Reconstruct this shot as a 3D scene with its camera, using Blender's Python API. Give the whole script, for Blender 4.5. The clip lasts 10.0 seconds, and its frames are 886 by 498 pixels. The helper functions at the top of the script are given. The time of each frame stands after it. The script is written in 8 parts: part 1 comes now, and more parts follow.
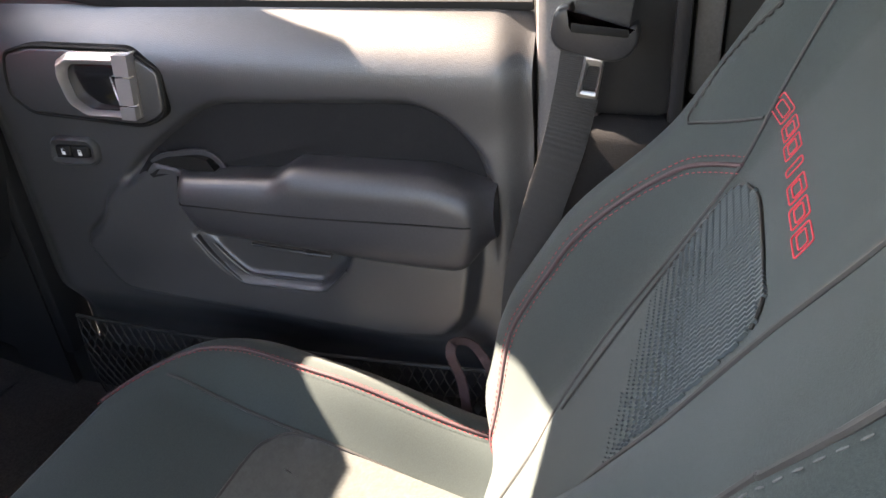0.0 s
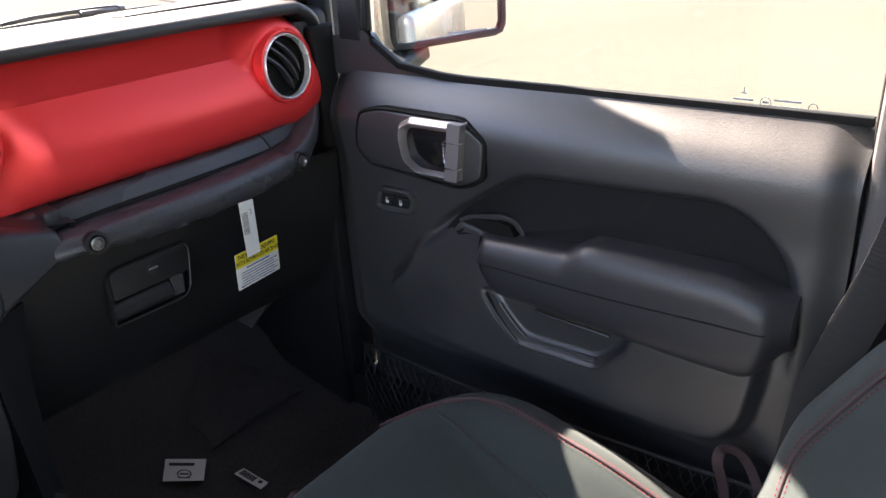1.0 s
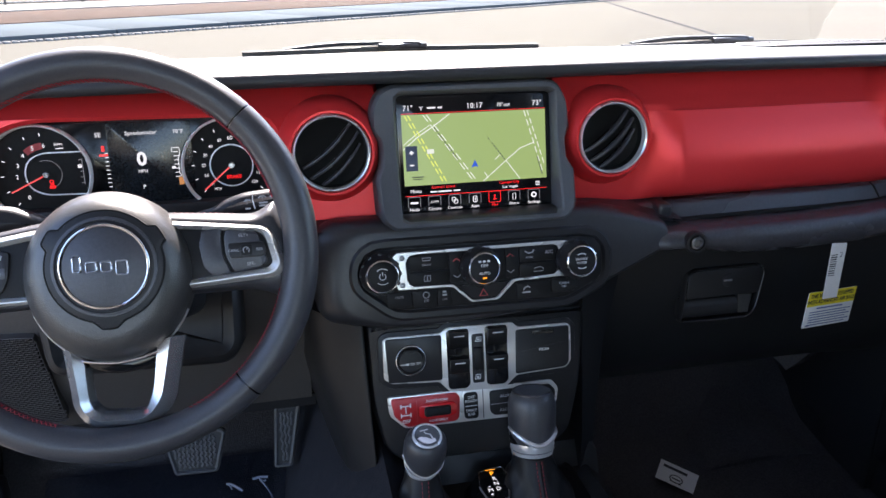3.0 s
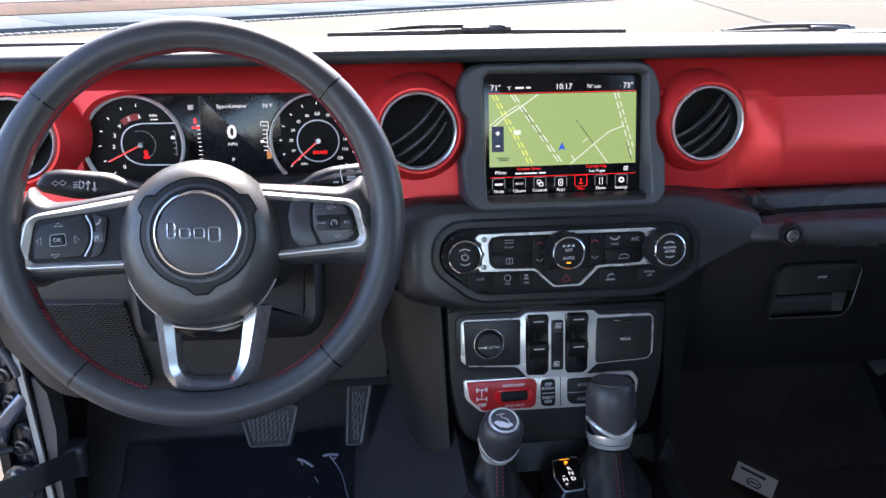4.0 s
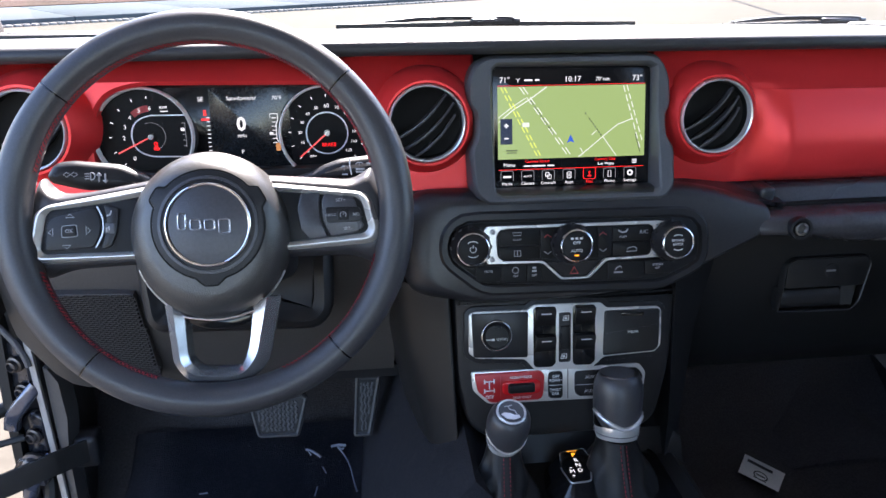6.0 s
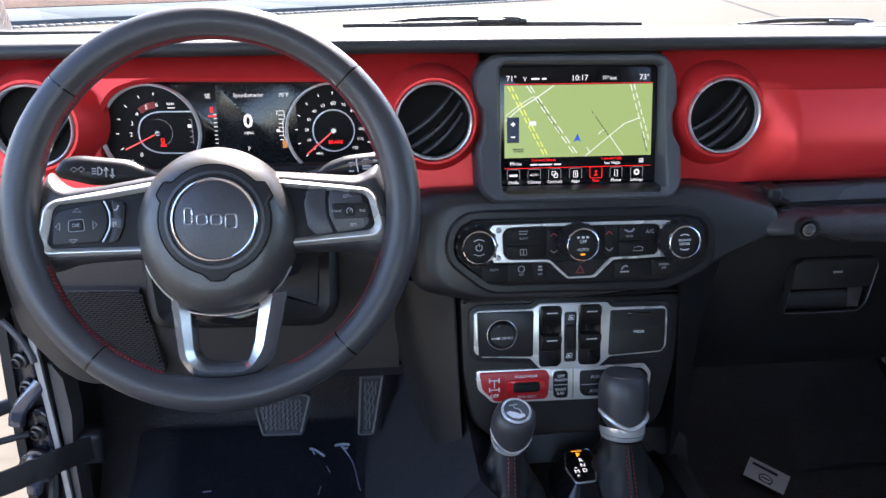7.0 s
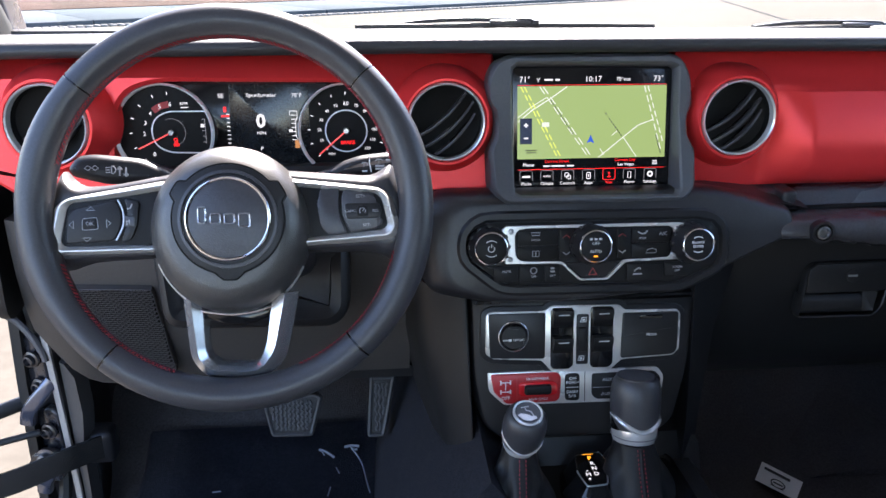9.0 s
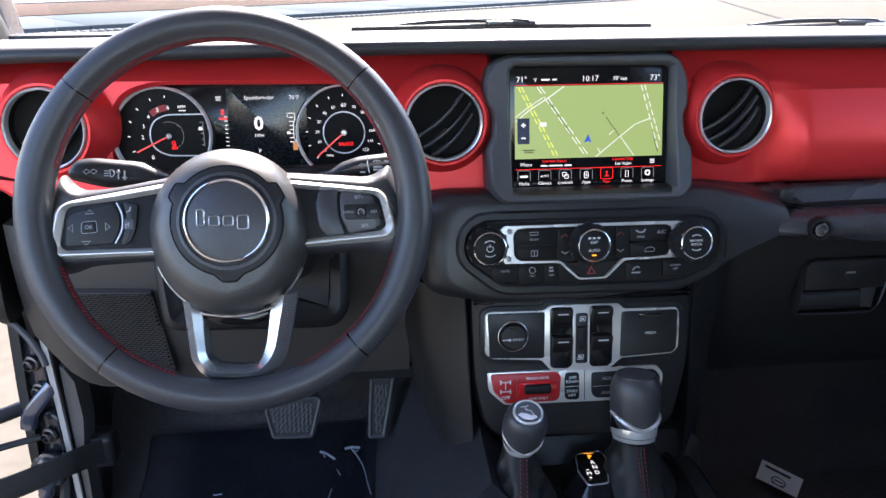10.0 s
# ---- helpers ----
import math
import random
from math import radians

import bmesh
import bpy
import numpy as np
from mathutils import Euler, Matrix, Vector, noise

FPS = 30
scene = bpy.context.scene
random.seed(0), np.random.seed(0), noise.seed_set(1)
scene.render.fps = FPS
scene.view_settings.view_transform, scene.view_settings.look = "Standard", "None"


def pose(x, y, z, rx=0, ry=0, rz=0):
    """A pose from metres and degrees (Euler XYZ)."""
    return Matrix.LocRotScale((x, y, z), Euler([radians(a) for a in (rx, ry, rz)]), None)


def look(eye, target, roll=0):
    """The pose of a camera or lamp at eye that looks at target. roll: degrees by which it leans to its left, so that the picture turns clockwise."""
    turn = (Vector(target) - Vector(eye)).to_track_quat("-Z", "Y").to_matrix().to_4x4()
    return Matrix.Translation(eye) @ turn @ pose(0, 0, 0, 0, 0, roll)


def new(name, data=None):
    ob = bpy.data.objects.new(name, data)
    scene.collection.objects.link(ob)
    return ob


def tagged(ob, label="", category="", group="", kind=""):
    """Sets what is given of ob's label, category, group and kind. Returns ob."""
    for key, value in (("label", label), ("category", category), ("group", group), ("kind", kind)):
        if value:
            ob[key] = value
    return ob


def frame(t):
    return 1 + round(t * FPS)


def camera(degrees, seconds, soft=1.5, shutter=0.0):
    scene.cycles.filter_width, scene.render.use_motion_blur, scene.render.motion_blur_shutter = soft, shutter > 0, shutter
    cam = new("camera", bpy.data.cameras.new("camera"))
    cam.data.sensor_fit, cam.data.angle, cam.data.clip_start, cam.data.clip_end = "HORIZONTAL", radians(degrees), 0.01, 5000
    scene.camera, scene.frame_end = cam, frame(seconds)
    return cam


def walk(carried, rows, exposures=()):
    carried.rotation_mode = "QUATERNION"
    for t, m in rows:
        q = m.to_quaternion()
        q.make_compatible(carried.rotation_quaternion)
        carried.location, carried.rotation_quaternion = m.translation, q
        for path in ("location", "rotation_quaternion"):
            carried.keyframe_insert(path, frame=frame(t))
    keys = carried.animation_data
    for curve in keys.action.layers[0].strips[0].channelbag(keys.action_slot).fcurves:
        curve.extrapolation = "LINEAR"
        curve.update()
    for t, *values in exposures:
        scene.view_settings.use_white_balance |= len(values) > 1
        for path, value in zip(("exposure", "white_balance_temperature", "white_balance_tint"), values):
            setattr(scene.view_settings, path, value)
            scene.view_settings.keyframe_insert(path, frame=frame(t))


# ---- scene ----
cam = camera(60.4, 10.0)

PATH = [
    (0, (-0.051, -0.853, 0.24), (1.566, -0.28, -0.788), -4.4),
    (0.5, (-0.069, -0.838, 0.257), (1.474, 0.016, -0.685), -4.4),
    (1, (-0.1, -0.822, 0.266), (1.307, 0.336, -0.559), -3.6),
    (1.5, (-0.139, -0.814, 0.273), (1.036, 0.619, -0.48), -2.3),
    (2, (-0.174, -0.815, 0.273), (0.729, 0.822, -0.437), -1.6),
    (2.5, (-0.203, -0.813, 0.277), (0.417, 0.955, -0.423), -0.9),
    (3, (-0.223, -0.812, 0.262), (0.18, 1.019, -0.434), -0.4),
    (3.2, (-0.23, -0.809, 0.255), (0.095, 1.039, -0.436), -0.6),
    (4.5, (-0.244, -0.803, 0.245), (-0.014, 1.047, -0.48), -0.1),
    (5, (-0.243, -0.805, 0.248), (-0.019, 1.043, -0.483), -0.4),
    (5.5, (-0.244, -0.805, 0.248), (-0.02, 1.043, -0.485), -0.2),
    (7, (-0.247, -0.806, 0.241), (-0.037, 1.047, -0.481), 0.2),
    (7.5, (-0.25, -0.804, 0.24), (-0.046, 1.05, -0.482), 0.3),
    (8, (-0.248, -0.805, 0.239), (-0.052, 1.052, -0.477), 0.2),
    (8.5, (-0.251, -0.804, 0.238), (-0.056, 1.054, -0.475), 0.4),
    (9, (-0.251, -0.804, 0.238), (-0.062, 1.055, -0.477), 0.3),
    (9.5, (-0.25, -0.806, 0.235), (-0.066, 1.056, -0.474), 0.3),
    (10, (-0.251, -0.806, 0.237), (-0.059, 1.054, -0.473), -0.2),
]
walk(cam, [(t, look(eye, target, roll)) for t, eye, target, roll in PATH],
     exposures=((0, 4.24, 8000, 20), (0.5, 4.02, 7850, 20), (1, 3.60, 7350, 20), (1.5, 3.30, 6950, 20), (2, 3.12, 6700, 20), (2.5, 3.06, 6500, 20), (4.5, 3.30, 6350, 20), (10, 3.30, 6400, 20)))

# ---- world, sun, exposure ----
SUN_EL, SUN_AZ = 45.0, -9.0          # degrees up; degrees from straight ahead towards the driver's side
world = bpy.data.worlds.new("world")
scene.world = world
world.use_nodes = True
wn = world.node_tree
sky = wn.nodes.new("ShaderNodeTexSky")
sky.sky_type, sky.sun_disc = "NISHITA", False
sky.sun_elevation, sky.sun_rotation = radians(SUN_EL), radians(-SUN_AZ)
wn.nodes["Background"].inputs["Strength"].default_value = 0.105
wn.links.new(sky.outputs["Color"], wn.nodes["Background"].inputs["Color"])
sun = new("sun", bpy.data.lights.new("sun", "SUN"))
sun.data.energy, sun.data.angle, sun.data.color = 5.0, radians(0.5), (1.0, 0.94, 0.84)
sun_dir = Vector((-math.sin(radians(SUN_AZ)) * math.cos(radians(SUN_EL)), math.cos(radians(SUN_AZ)) * math.cos(radians(SUN_EL)), math.sin(radians(SUN_EL))))
sun.matrix_world = look(sun_dir * 20, (0, 0, 0))


# ---- materials ----
def mat(name, col, rough=0.5, metal=0.0, var=0.18, grain=900.0, bump=0.15, big=4.0, kind="noise", coat=0.0, spec=0.5, rvar=0.08, dist=0.0004, sheen=0.0, dust=0.0):
    """A surface: base colour varied at two scales, relief of fine grain, uneven gloss, some dust."""
    m = bpy.data.materials.new(name)
    m.use_nodes = True
    nt = m.node_tree
    b = nt.nodes["Principled BSDF"]
    b.inputs["Metallic"].default_value = metal
    b.inputs["Specular IOR Level"].default_value = spec
    b.inputs["Coat Weight"].default_value = coat
    b.inputs["Coat Roughness"].default_value = 0.12
    b.inputs["Sheen Weight"].default_value = sheen
    b.inputs["Sheen Roughness"].default_value = 0.5
    tc = nt.nodes.new("ShaderNodeTexCoord")
    fine = nt.nodes.new("ShaderNodeTexNoise")
    fine.inputs["Scale"].default_value, fine.inputs["Detail"].default_value = grain * 0.45, 3.0
    wide = nt.nodes.new("ShaderNodeTexNoise")
    wide.inputs["Scale"].default_value, wide.inputs["Detail"].default_value = big, 5.0
    for n in (fine, wide):
        nt.links.new(tc.outputs["Object"], n.inputs["Vector"])
    add = nt.nodes.new("ShaderNodeMath")
    add.operation = "ADD"
    nt.links.new(fine.outputs["Fac"], add.inputs[0])
    nt.links.new(wide.outputs["Fac"], add.inputs[1])
    ramp = nt.nodes.new("ShaderNodeMapRange")
    ramp.inputs["From Min"].default_value, ramp.inputs["From Max"].default_value = 0.7, 1.3
    nt.links.new(add.outputs[0], ramp.inputs["Value"])
    mix = nt.nodes.new("ShaderNodeMix")
    mix.data_type = "RGBA"
    mix.inputs["A"].default_value = (*[c * (1 - var) for c in col], 1)
    mix.inputs["B"].default_value = (*[min(1, c * (1 + var)) for c in col], 1)
    nt.links.new(ramp.outputs["Result"], mix.inputs["Factor"])
    colour = mix.outputs["Result"]
    if dust:
        spots = nt.nodes.new("ShaderNodeTexNoise")
        spots.inputs["Scale"].default_value, spots.inputs["Detail"].default_value = 60.0, 8.0
        nt.links.new(tc.outputs["Object"], spots.inputs["Vector"])
        cut = nt.nodes.new("ShaderNodeMapRange")
        cut.inputs["From Min"].default_value, cut.inputs["From Max"].default_value, cut.inputs["To Max"].default_value = 0.55, 0.8, dust
        nt.links.new(spots.outputs["Fac"], cut.inputs["Value"])
        over = nt.nodes.new("ShaderNodeMix")
        over.data_type = "RGBA"
        over.inputs["B"].default_value = (0.32, 0.30, 0.27, 1)
        nt.links.new(cut.outputs["Result"], over.inputs["Factor"])
        nt.links.new(colour, over.inputs["A"])
        colour = over.outputs["Result"]
    nt.links.new(colour, b.inputs["Base Color"])
    rr = nt.nodes.new("ShaderNodeMapRange")
    rr.inputs["From Min"].default_value, rr.inputs["From Max"].default_value = 0.3, 0.7
    rr.inputs["To Min"].default_value, rr.inputs["To Max"].default_value = max(0.02, rough - rvar), min(1, rough + rvar)
    nt.links.new(wide.outputs["Fac"], rr.inputs["Value"])
    nt.links.new(rr.outputs["Result"], b.inputs["Roughness"])
    if bump:
        if kind == "noise":
            src, out = nt.nodes.new("ShaderNodeTexNoise"), "Fac"
            src.inputs["Detail"].default_value = 2.0
        elif kind == "weave":
            src, out = nt.nodes.new("ShaderNodeTexWave"), "Fac"
            src.inputs["Distortion"].default_value = 1.5
        else:
            src, out = nt.nodes.new("ShaderNodeTexVoronoi"), "Distance"
        src.inputs["Scale"].default_value = grain
        nt.links.new(tc.outputs["Object"], src.inputs["Vector"])
        bm_ = nt.nodes.new("ShaderNodeBump")
        bm_.inputs["Strength"].default_value, bm_.inputs["Distance"].default_value = bump, dist
        nt.links.new(src.outputs[out], bm_.inputs["Height"])
        nt.links.new(bm_.outputs["Normal"], b.inputs["Normal"])
    return m


def glow(name, col, strength):
    """What gives off light: a lit display or lamp."""
    m = bpy.data.materials.new(name)
    m.use_nodes = True
    b = m.node_tree.nodes["Principled BSDF"]
    b.inputs["Base Color"].default_value = (*[c * 0.1 for c in col], 1)
    b.inputs["Roughness"].default_value = 0.25
    b.inputs["Emission Color"].default_value = (*col, 1)
    b.inputs["Emission Strength"].default_value = strength
    return m


def pane_glass(name, tint, gloss=1.0):
    m = bpy.data.materials.new(name)
    m.use_nodes = True
    nt = m.node_tree
    nt.nodes.remove(nt.nodes["Principled BSDF"])
    out = nt.nodes["Material Output"]
    see, shine = nt.nodes.new("ShaderNodeBsdfTransparent"), nt.nodes.new("ShaderNodeBsdfGlossy")
    see.inputs["Color"].default_value = (*tint, 1)
    shine.inputs["Roughness"].default_value = 0.01
    fres = nt.nodes.new("ShaderNodeFresnel")
    fres.inputs["IOR"].default_value = 1.45
    mul = nt.nodes.new("ShaderNodeMath")
    mul.operation, mul.inputs[1].default_value = "MULTIPLY", gloss
    mx = nt.nodes.new("ShaderNodeMixShader")
    nt.links.new(fres.outputs[0], mul.inputs[0])
    nt.links.new(mul.outputs[0], mx.inputs[0])
    nt.links.new(see.outputs[0], mx.inputs[1])
    nt.links.new(shine.outputs[0], mx.inputs[2])
    nt.links.new(mx.outputs[0], out.inputs["Surface"])
    return m


M_PLASTIC = mat("black_plastic", (0.015, 0.015, 0.016), 0.42, grain=1600, bump=0.25, dust=0.015, spec=0.34)
M_SOFT = mat("soft_black_vinyl", (0.027, 0.027, 0.030), 0.34, grain=760, bump=0.22, kind="cells", dust=0.02, spec=0.45)
M_DOORVINYL = mat("grained_door_vinyl", (0.029, 0.029, 0.032), 0.39, grain=900, bump=0.40, kind="cells", dust=0.02, spec=0.9)
M_DASHTOP = mat("dash_top_vinyl", (0.025, 0.025, 0.027), 0.46, grain=1100, bump=0.30, kind="cells")
# blue lift in this black carries the tray's sky sheen
M_TRAY = mat("satin_black_sky_sheen", (0.048, 0.049, 0.057), 0.30, grain=900, bump=0.3, kind="cells")
M_BAR = mat("grab_bar_vinyl", (0.048, 0.047, 0.053), 0.28, grain=620, bump=0.3, kind="cells")
M_ARM = mat("armrest_vinyl", (0.030, 0.030, 0.034), 0.38, grain=760, bump=0.26, kind="cells", dust=0.02)
M_GLOSSBLACK = mat("gloss_black", (0.008, 0.008, 0.009), 0.12, grain=300, bump=0.0, rvar=0.04)
M_SATBLACK = mat("satin_black", (0.020, 0.020, 0.022), 0.36, grain=1500, bump=0.1, spec=0.28)
M_BEZEL = mat("screen_surround_grey", (0.075, 0.079, 0.088), 0.45, grain=1800, bump=0.2, dust=0.03)
M_LEATHER = mat("wheel_leather", (0.044, 0.044, 0.049), 0.36, grain=1300, bump=0.16, kind="cells", dust=0.02)
M_HUB = mat("hub_vinyl", (0.042, 0.041, 0.040), 0.36, grain=800, bump=0.45, kind="cells", spec=0.9)
M_RED = mat("red_satin_paint", (0.86, 0.045, 0.047), 0.35, metal=0.35, grain=3000, bump=0.06, var=0.06, big=6, rvar=0.04, spec=0.5, coat=0.0)
M_REDGLOSS = mat("glossy_red_plastic", (0.62, 0.020, 0.026), 0.16, grain=2000, bump=0.0, var=0.04, coat=0.5)
# black knee vinyl made warm and paler: ground bounce put into its colour
M_KNEE = mat("knee_vinyl_bounce_lit", (0.052, 0.047, 0.044), 0.46, grain=1200, bump=0.2, dust=0.02)
M_REDPLASTIC = mat("red_switch_plastic", (0.42, 0.018, 0.022), 0.4, grain=2000, bump=0.05, var=0.05)
M_SILVER = mat("satin_silver", (0.52, 0.52, 0.525), 0.30, metal=0.75, grain=3000, bump=0.05, var=0.05)
M_CHROME = mat("bright_chrome", (0.80, 0.80, 0.82), 0.14, metal=1.0, grain=900, bump=0.0, var=0.04, rvar=0.03)
M_DARKMETAL = mat("dark_metal", (0.10, 0.10, 0.11), 0.35, metal=1.0, grain=900, bump=0.1)
M_KEY = mat("matte_key", (0.012, 0.012, 0.013), 0.48, grain=2000, bump=0.1, spec=0.22)
M_CLOTH = mat("seat_cloth", (0.0265, 0.0355, 0.0355), 0.85, grain=1700, bump=0.5, kind="noise", sheen=0.1, var=0.22, spec=0.2, rvar=0.05)
M_THREAD = mat("red_thread", (0.55, 0.03, 0.05), 0.7, grain=3000, bump=0.2, var=0.2)
M_SEATTHREAD = mat("seat_red_thread", (0.26, 0.020, 0.030), 0.75, grain=3000, bump=0.2, var=0.25)
M_WHEELTHREAD = mat("dark_red_thread", (0.34, 0.022, 0.034), 0.7, grain=3000, bump=0.2, var=0.3)
M_INSET = mat("door_inset_vinyl", (0.011, 0.011, 0.012), 0.70, grain=700, bump=0.4, kind="cells", dust=0.01, spec=0.12)
M_RING = mat("bright_satin_ring", (0.80, 0.80, 0.81), 0.28, metal=0.55, grain=3000, bump=0.03, var=0.04)
M_STRAP = mat("maroon_webbing", (0.030, 0.014, 0.017), 0.75, grain=800, bump=0.6, kind="weave")
M_TONGUE = mat("brushed_steel", (0.24, 0.24, 0.25), 0.35, metal=1.0, grain=1500, bump=0.1)
# white base stands for the sky gleam on the silver dial rings
M_DIAL = mat("dial_ring_sky_white", (0.90, 0.90, 0.90), 0.3, metal=0.0, grain=2000, bump=0.0, var=0.03)
# near black, so hollows and gaps carry their shade in the colour
M_VOID = mat("vent_black", (0.008, 0.008, 0.008), 0.6, grain=600, bump=0.0, spec=0.15)
M_PLATE = mat("satin_plate", (0.74, 0.72, 0.69), 0.30, metal=0.5, grain=3000, bump=0.03, var=0.04)
M_SPOKE = mat("brushed_spoke_silver", (0.66, 0.67, 0.69), 0.22, metal=0.85, grain=2500, bump=0.03, var=0.05)
M_COLLAR = mat("bright_collar_silver", (0.80, 0.79, 0.78), 0.26, metal=0.65, grain=2500, bump=0.03, var=0.04)
M_THREADW = mat("grey_thread", (0.060, 0.064, 0.066), 0.7, grain=3000, bump=0.2, var=0.2)
M_PIPING = mat("dark_piping", (0.045, 0.022, 0.026), 0.65, grain=2500, bump=0.3)
M_CARPET = mat("black_carpet", (0.056, 0.053, 0.055), 0.95, grain=700, bump=1.0, var=0.35, dist=0.002, spec=0.08, dust=0.02)
M_MAT = mat("carpet_mat", (0.022, 0.023, 0.029), 0.9, grain=600, bump=1.0, var=0.3, dist=0.002, spec=0.12, dust=0.03)
M_WEB = mat("belt_webbing", (0.014, 0.0135, 0.0135), 0.7, grain=800, bump=0.8, kind="weave", var=0.2, sheen=0.05)
M_NET = mat("net_cord", (0.012, 0.012, 0.012), 0.7, grain=1500, bump=0.5)
M_PILLAR = mat("pillar_black", (0.011, 0.011, 0.012), 0.55, grain=1200, bump=0.2, spec=0.22, dust=0.015)
M_HANDLE = mat("handle_satin_metal", (0.40, 0.385, 0.39), 0.42, metal=0.85, grain=3000, bump=0.03, var=0.05)
M_PAPER = mat("white_paper", (0.72, 0.72, 0.70), 0.6, grain=900, bump=0.08, var=0.05)
M_YELLOW = mat("yellow_print", (0.75, 0.62, 0.02), 0.55, grain=900, bump=0.0, var=0.04)
M_INK = mat("black_ink", (0.03, 0.03, 0.03), 0.6, grain=900, bump=0.0)
M_GREYINK = mat("grey_ink", (0.30, 0.32, 0.36), 0.6, grain=900, bump=0.0)
M_WHITEINK = mat("white_print", (0.72, 0.72, 0.72), 0.5, grain=900, bump=0.0, var=0.03)
M_DIMINK = mat("dim_print", (0.38, 0.38, 0.40), 0.5, grain=900, bump=0.0, var=0.03)
M_REDINK = mat("red_print", (0.45, 0.05, 0.05), 0.5, grain=900, bump=0.0, var=0.03)
M_CONCRETE = mat("pale_concrete", (0.070, 0.064, 0.053), 0.95, grain=40, bump=0.15, var=0.13, big=0.22, dist=0.004, spec=0.03)
M_KERB = mat("grey_kerb", (0.050, 0.060, 0.068), 0.95, grain=60, bump=0.3, var=0.15, big=1.2, dist=0.004, spec=0.03)
M_GRAVEL = mat("brown_gravel", (0.050, 0.034, 0.027), 0.95, grain=25, bump=1.0, var=0.35, big=1.0, dist=0.02, spec=0.03)
M_STONE = mat("white_stone", (0.17, 0.163, 0.155), 0.95, grain=30, bump=0.5, var=0.15, dist=0.004, spec=0.03)
M_JOINT = mat("joint_sealant", (0.022, 0.022, 0.024), 0.95, grain=60, bump=0.2, spec=0.03)
M_BODY = mat("silver_body_paint", (0.055, 0.060, 0.070), 0.28, metal=0.5, grain=3000, bump=0.02, var=0.04, coat=0.5)
M_BODYDARK = mat("dark_jamb_paint", (0.085, 0.075, 0.082), 0.3, metal=0.4, grain=3000, bump=0.02, var=0.05, coat=0.5)
M_HINGE = mat("hinge_black_paint", (0.035, 0.035, 0.042), 0.24, metal=0.3, grain=900, bump=0.1, dust=0.10, coat=0.5)
# bluer and paler than the hinge: the arm's reflection is in the base colour
M_HINGEARM = mat("hinge_arm_sky_paint", (0.10, 0.11, 0.15), 0.16, metal=0.6, grain=900, bump=0.05, coat=0.6)
M_FLANGE = mat("pale_flange_paint", (0.33, 0.31, 0.29), 0.35, grain=900, bump=0.1, dust=0.1)
# paler grey holds the light on the kick trim's bevel
M_BEVEL = mat("lit_kick_plastic", (0.060, 0.057, 0.056), 0.45, grain=1200, bump=0.2, dust=0.06)
M_BEIGE = mat("grey_jamb_plastic", (0.085, 0.080, 0.083), 0.5, grain=1200, bump=0.2, dust=0.15)
M_RUBBER = mat("black_rubber", (0.014, 0.014, 0.014), 0.6, grain=900, bump=0.2)
M_PEDAL = mat("pedal_rubber_worn", (0.050, 0.051, 0.055), 0.55, grain=900, bump=0.3, dust=0.10)
M_FILM = pane_glass("clear_film", (0.86, 0.88, 0.92), 0.5)
M_GLASS = pane_glass("window_glass", (0.93, 0.96, 0.94), 0.7)
M_SCREEN = pane_glass("windshield_glass", (0.94, 0.96, 0.95), 0.12)
M_TINT = pane_glass("rear_glass", (0.92, 0.93, 0.92), 0.5)
M_MIRROR = mat("mirror_silver", (0.92, 0.93, 0.93), 0.03, metal=1.0, grain=100, bump=0.0, var=0.0, rvar=0.0)
M_HEADLINER = mat("grey_headliner", (0.62, 0.61, 0.59), 0.9, grain=900, bump=0.4)
M_WHITECAR = mat("white_car_paint", (0.20, 0.20, 0.20), 0.3, grain=900, bump=0.0, var=0.03, coat=0.6)
G_MAP = glow("map_green", (0.325, 0.445, 0.155), 0.121)
G_ROAD = glow("map_road_white", (0.75, 0.80, 0.66), 0.121)
G_ROADY = glow("map_road_yellow", (0.70, 0.78, 0.12), 0.134)
G_WHITE = glow("display_white", (0.9, 0.9, 0.9), 0.121)
G_GREY = glow("display_grey", (0.30, 0.31, 0.33), 0.080)
G_BLUE = glow("display_blue", (0.03, 0.10, 0.5), 0.134)
G_NAVY = glow("display_navy", (0.01, 0.015, 0.04), 0.134)
G_RED = glow("display_red", (0.9, 0.02, 0.02), 0.148)
G_NEEDLE = glow("needle_red", (0.85, 0.10, 0.10), 0.121)
G_AMBER = glow("amber_lamp", (1.0, 0.36, 0.02), 0.202)
G_ORANGE = glow("display_orange", (0.8, 0.35, 0.12), 0.080)


# ---- builders ----
ORIGIN = {}
PRINTED = {"print", "display_text", "numbers", "status_text", "red_text", "key_frames", "key_print", "knob_print", "red_print", "street_print", "road_print", "highway", "body_print", "header_text", "icons", "symbols", "gear_letters", "glass_print", "symbol_print", "ring_print", "socket_print", "zoom_print", "tape_print", "cap_print", "telltale"}


def thing(name, at, label, category, group="", kind=""):
    ob = new(name)
    ob.empty_display_size = 0.05
    ob.location = at
    ORIGIN[ob] = Vector(at)
    return tagged(ob, label, category, group, kind)


def finish(bm, angle=38):
    bmesh.ops.recalc_face_normals(bm, faces=bm.faces)
    me = bpy.data.meshes.new("m")
    bm.to_mesh(me)
    bm.free()
    for p in me.polygons:
        p.use_smooth = True
    me.set_sharp_from_angle(angle=radians(angle))
    return me


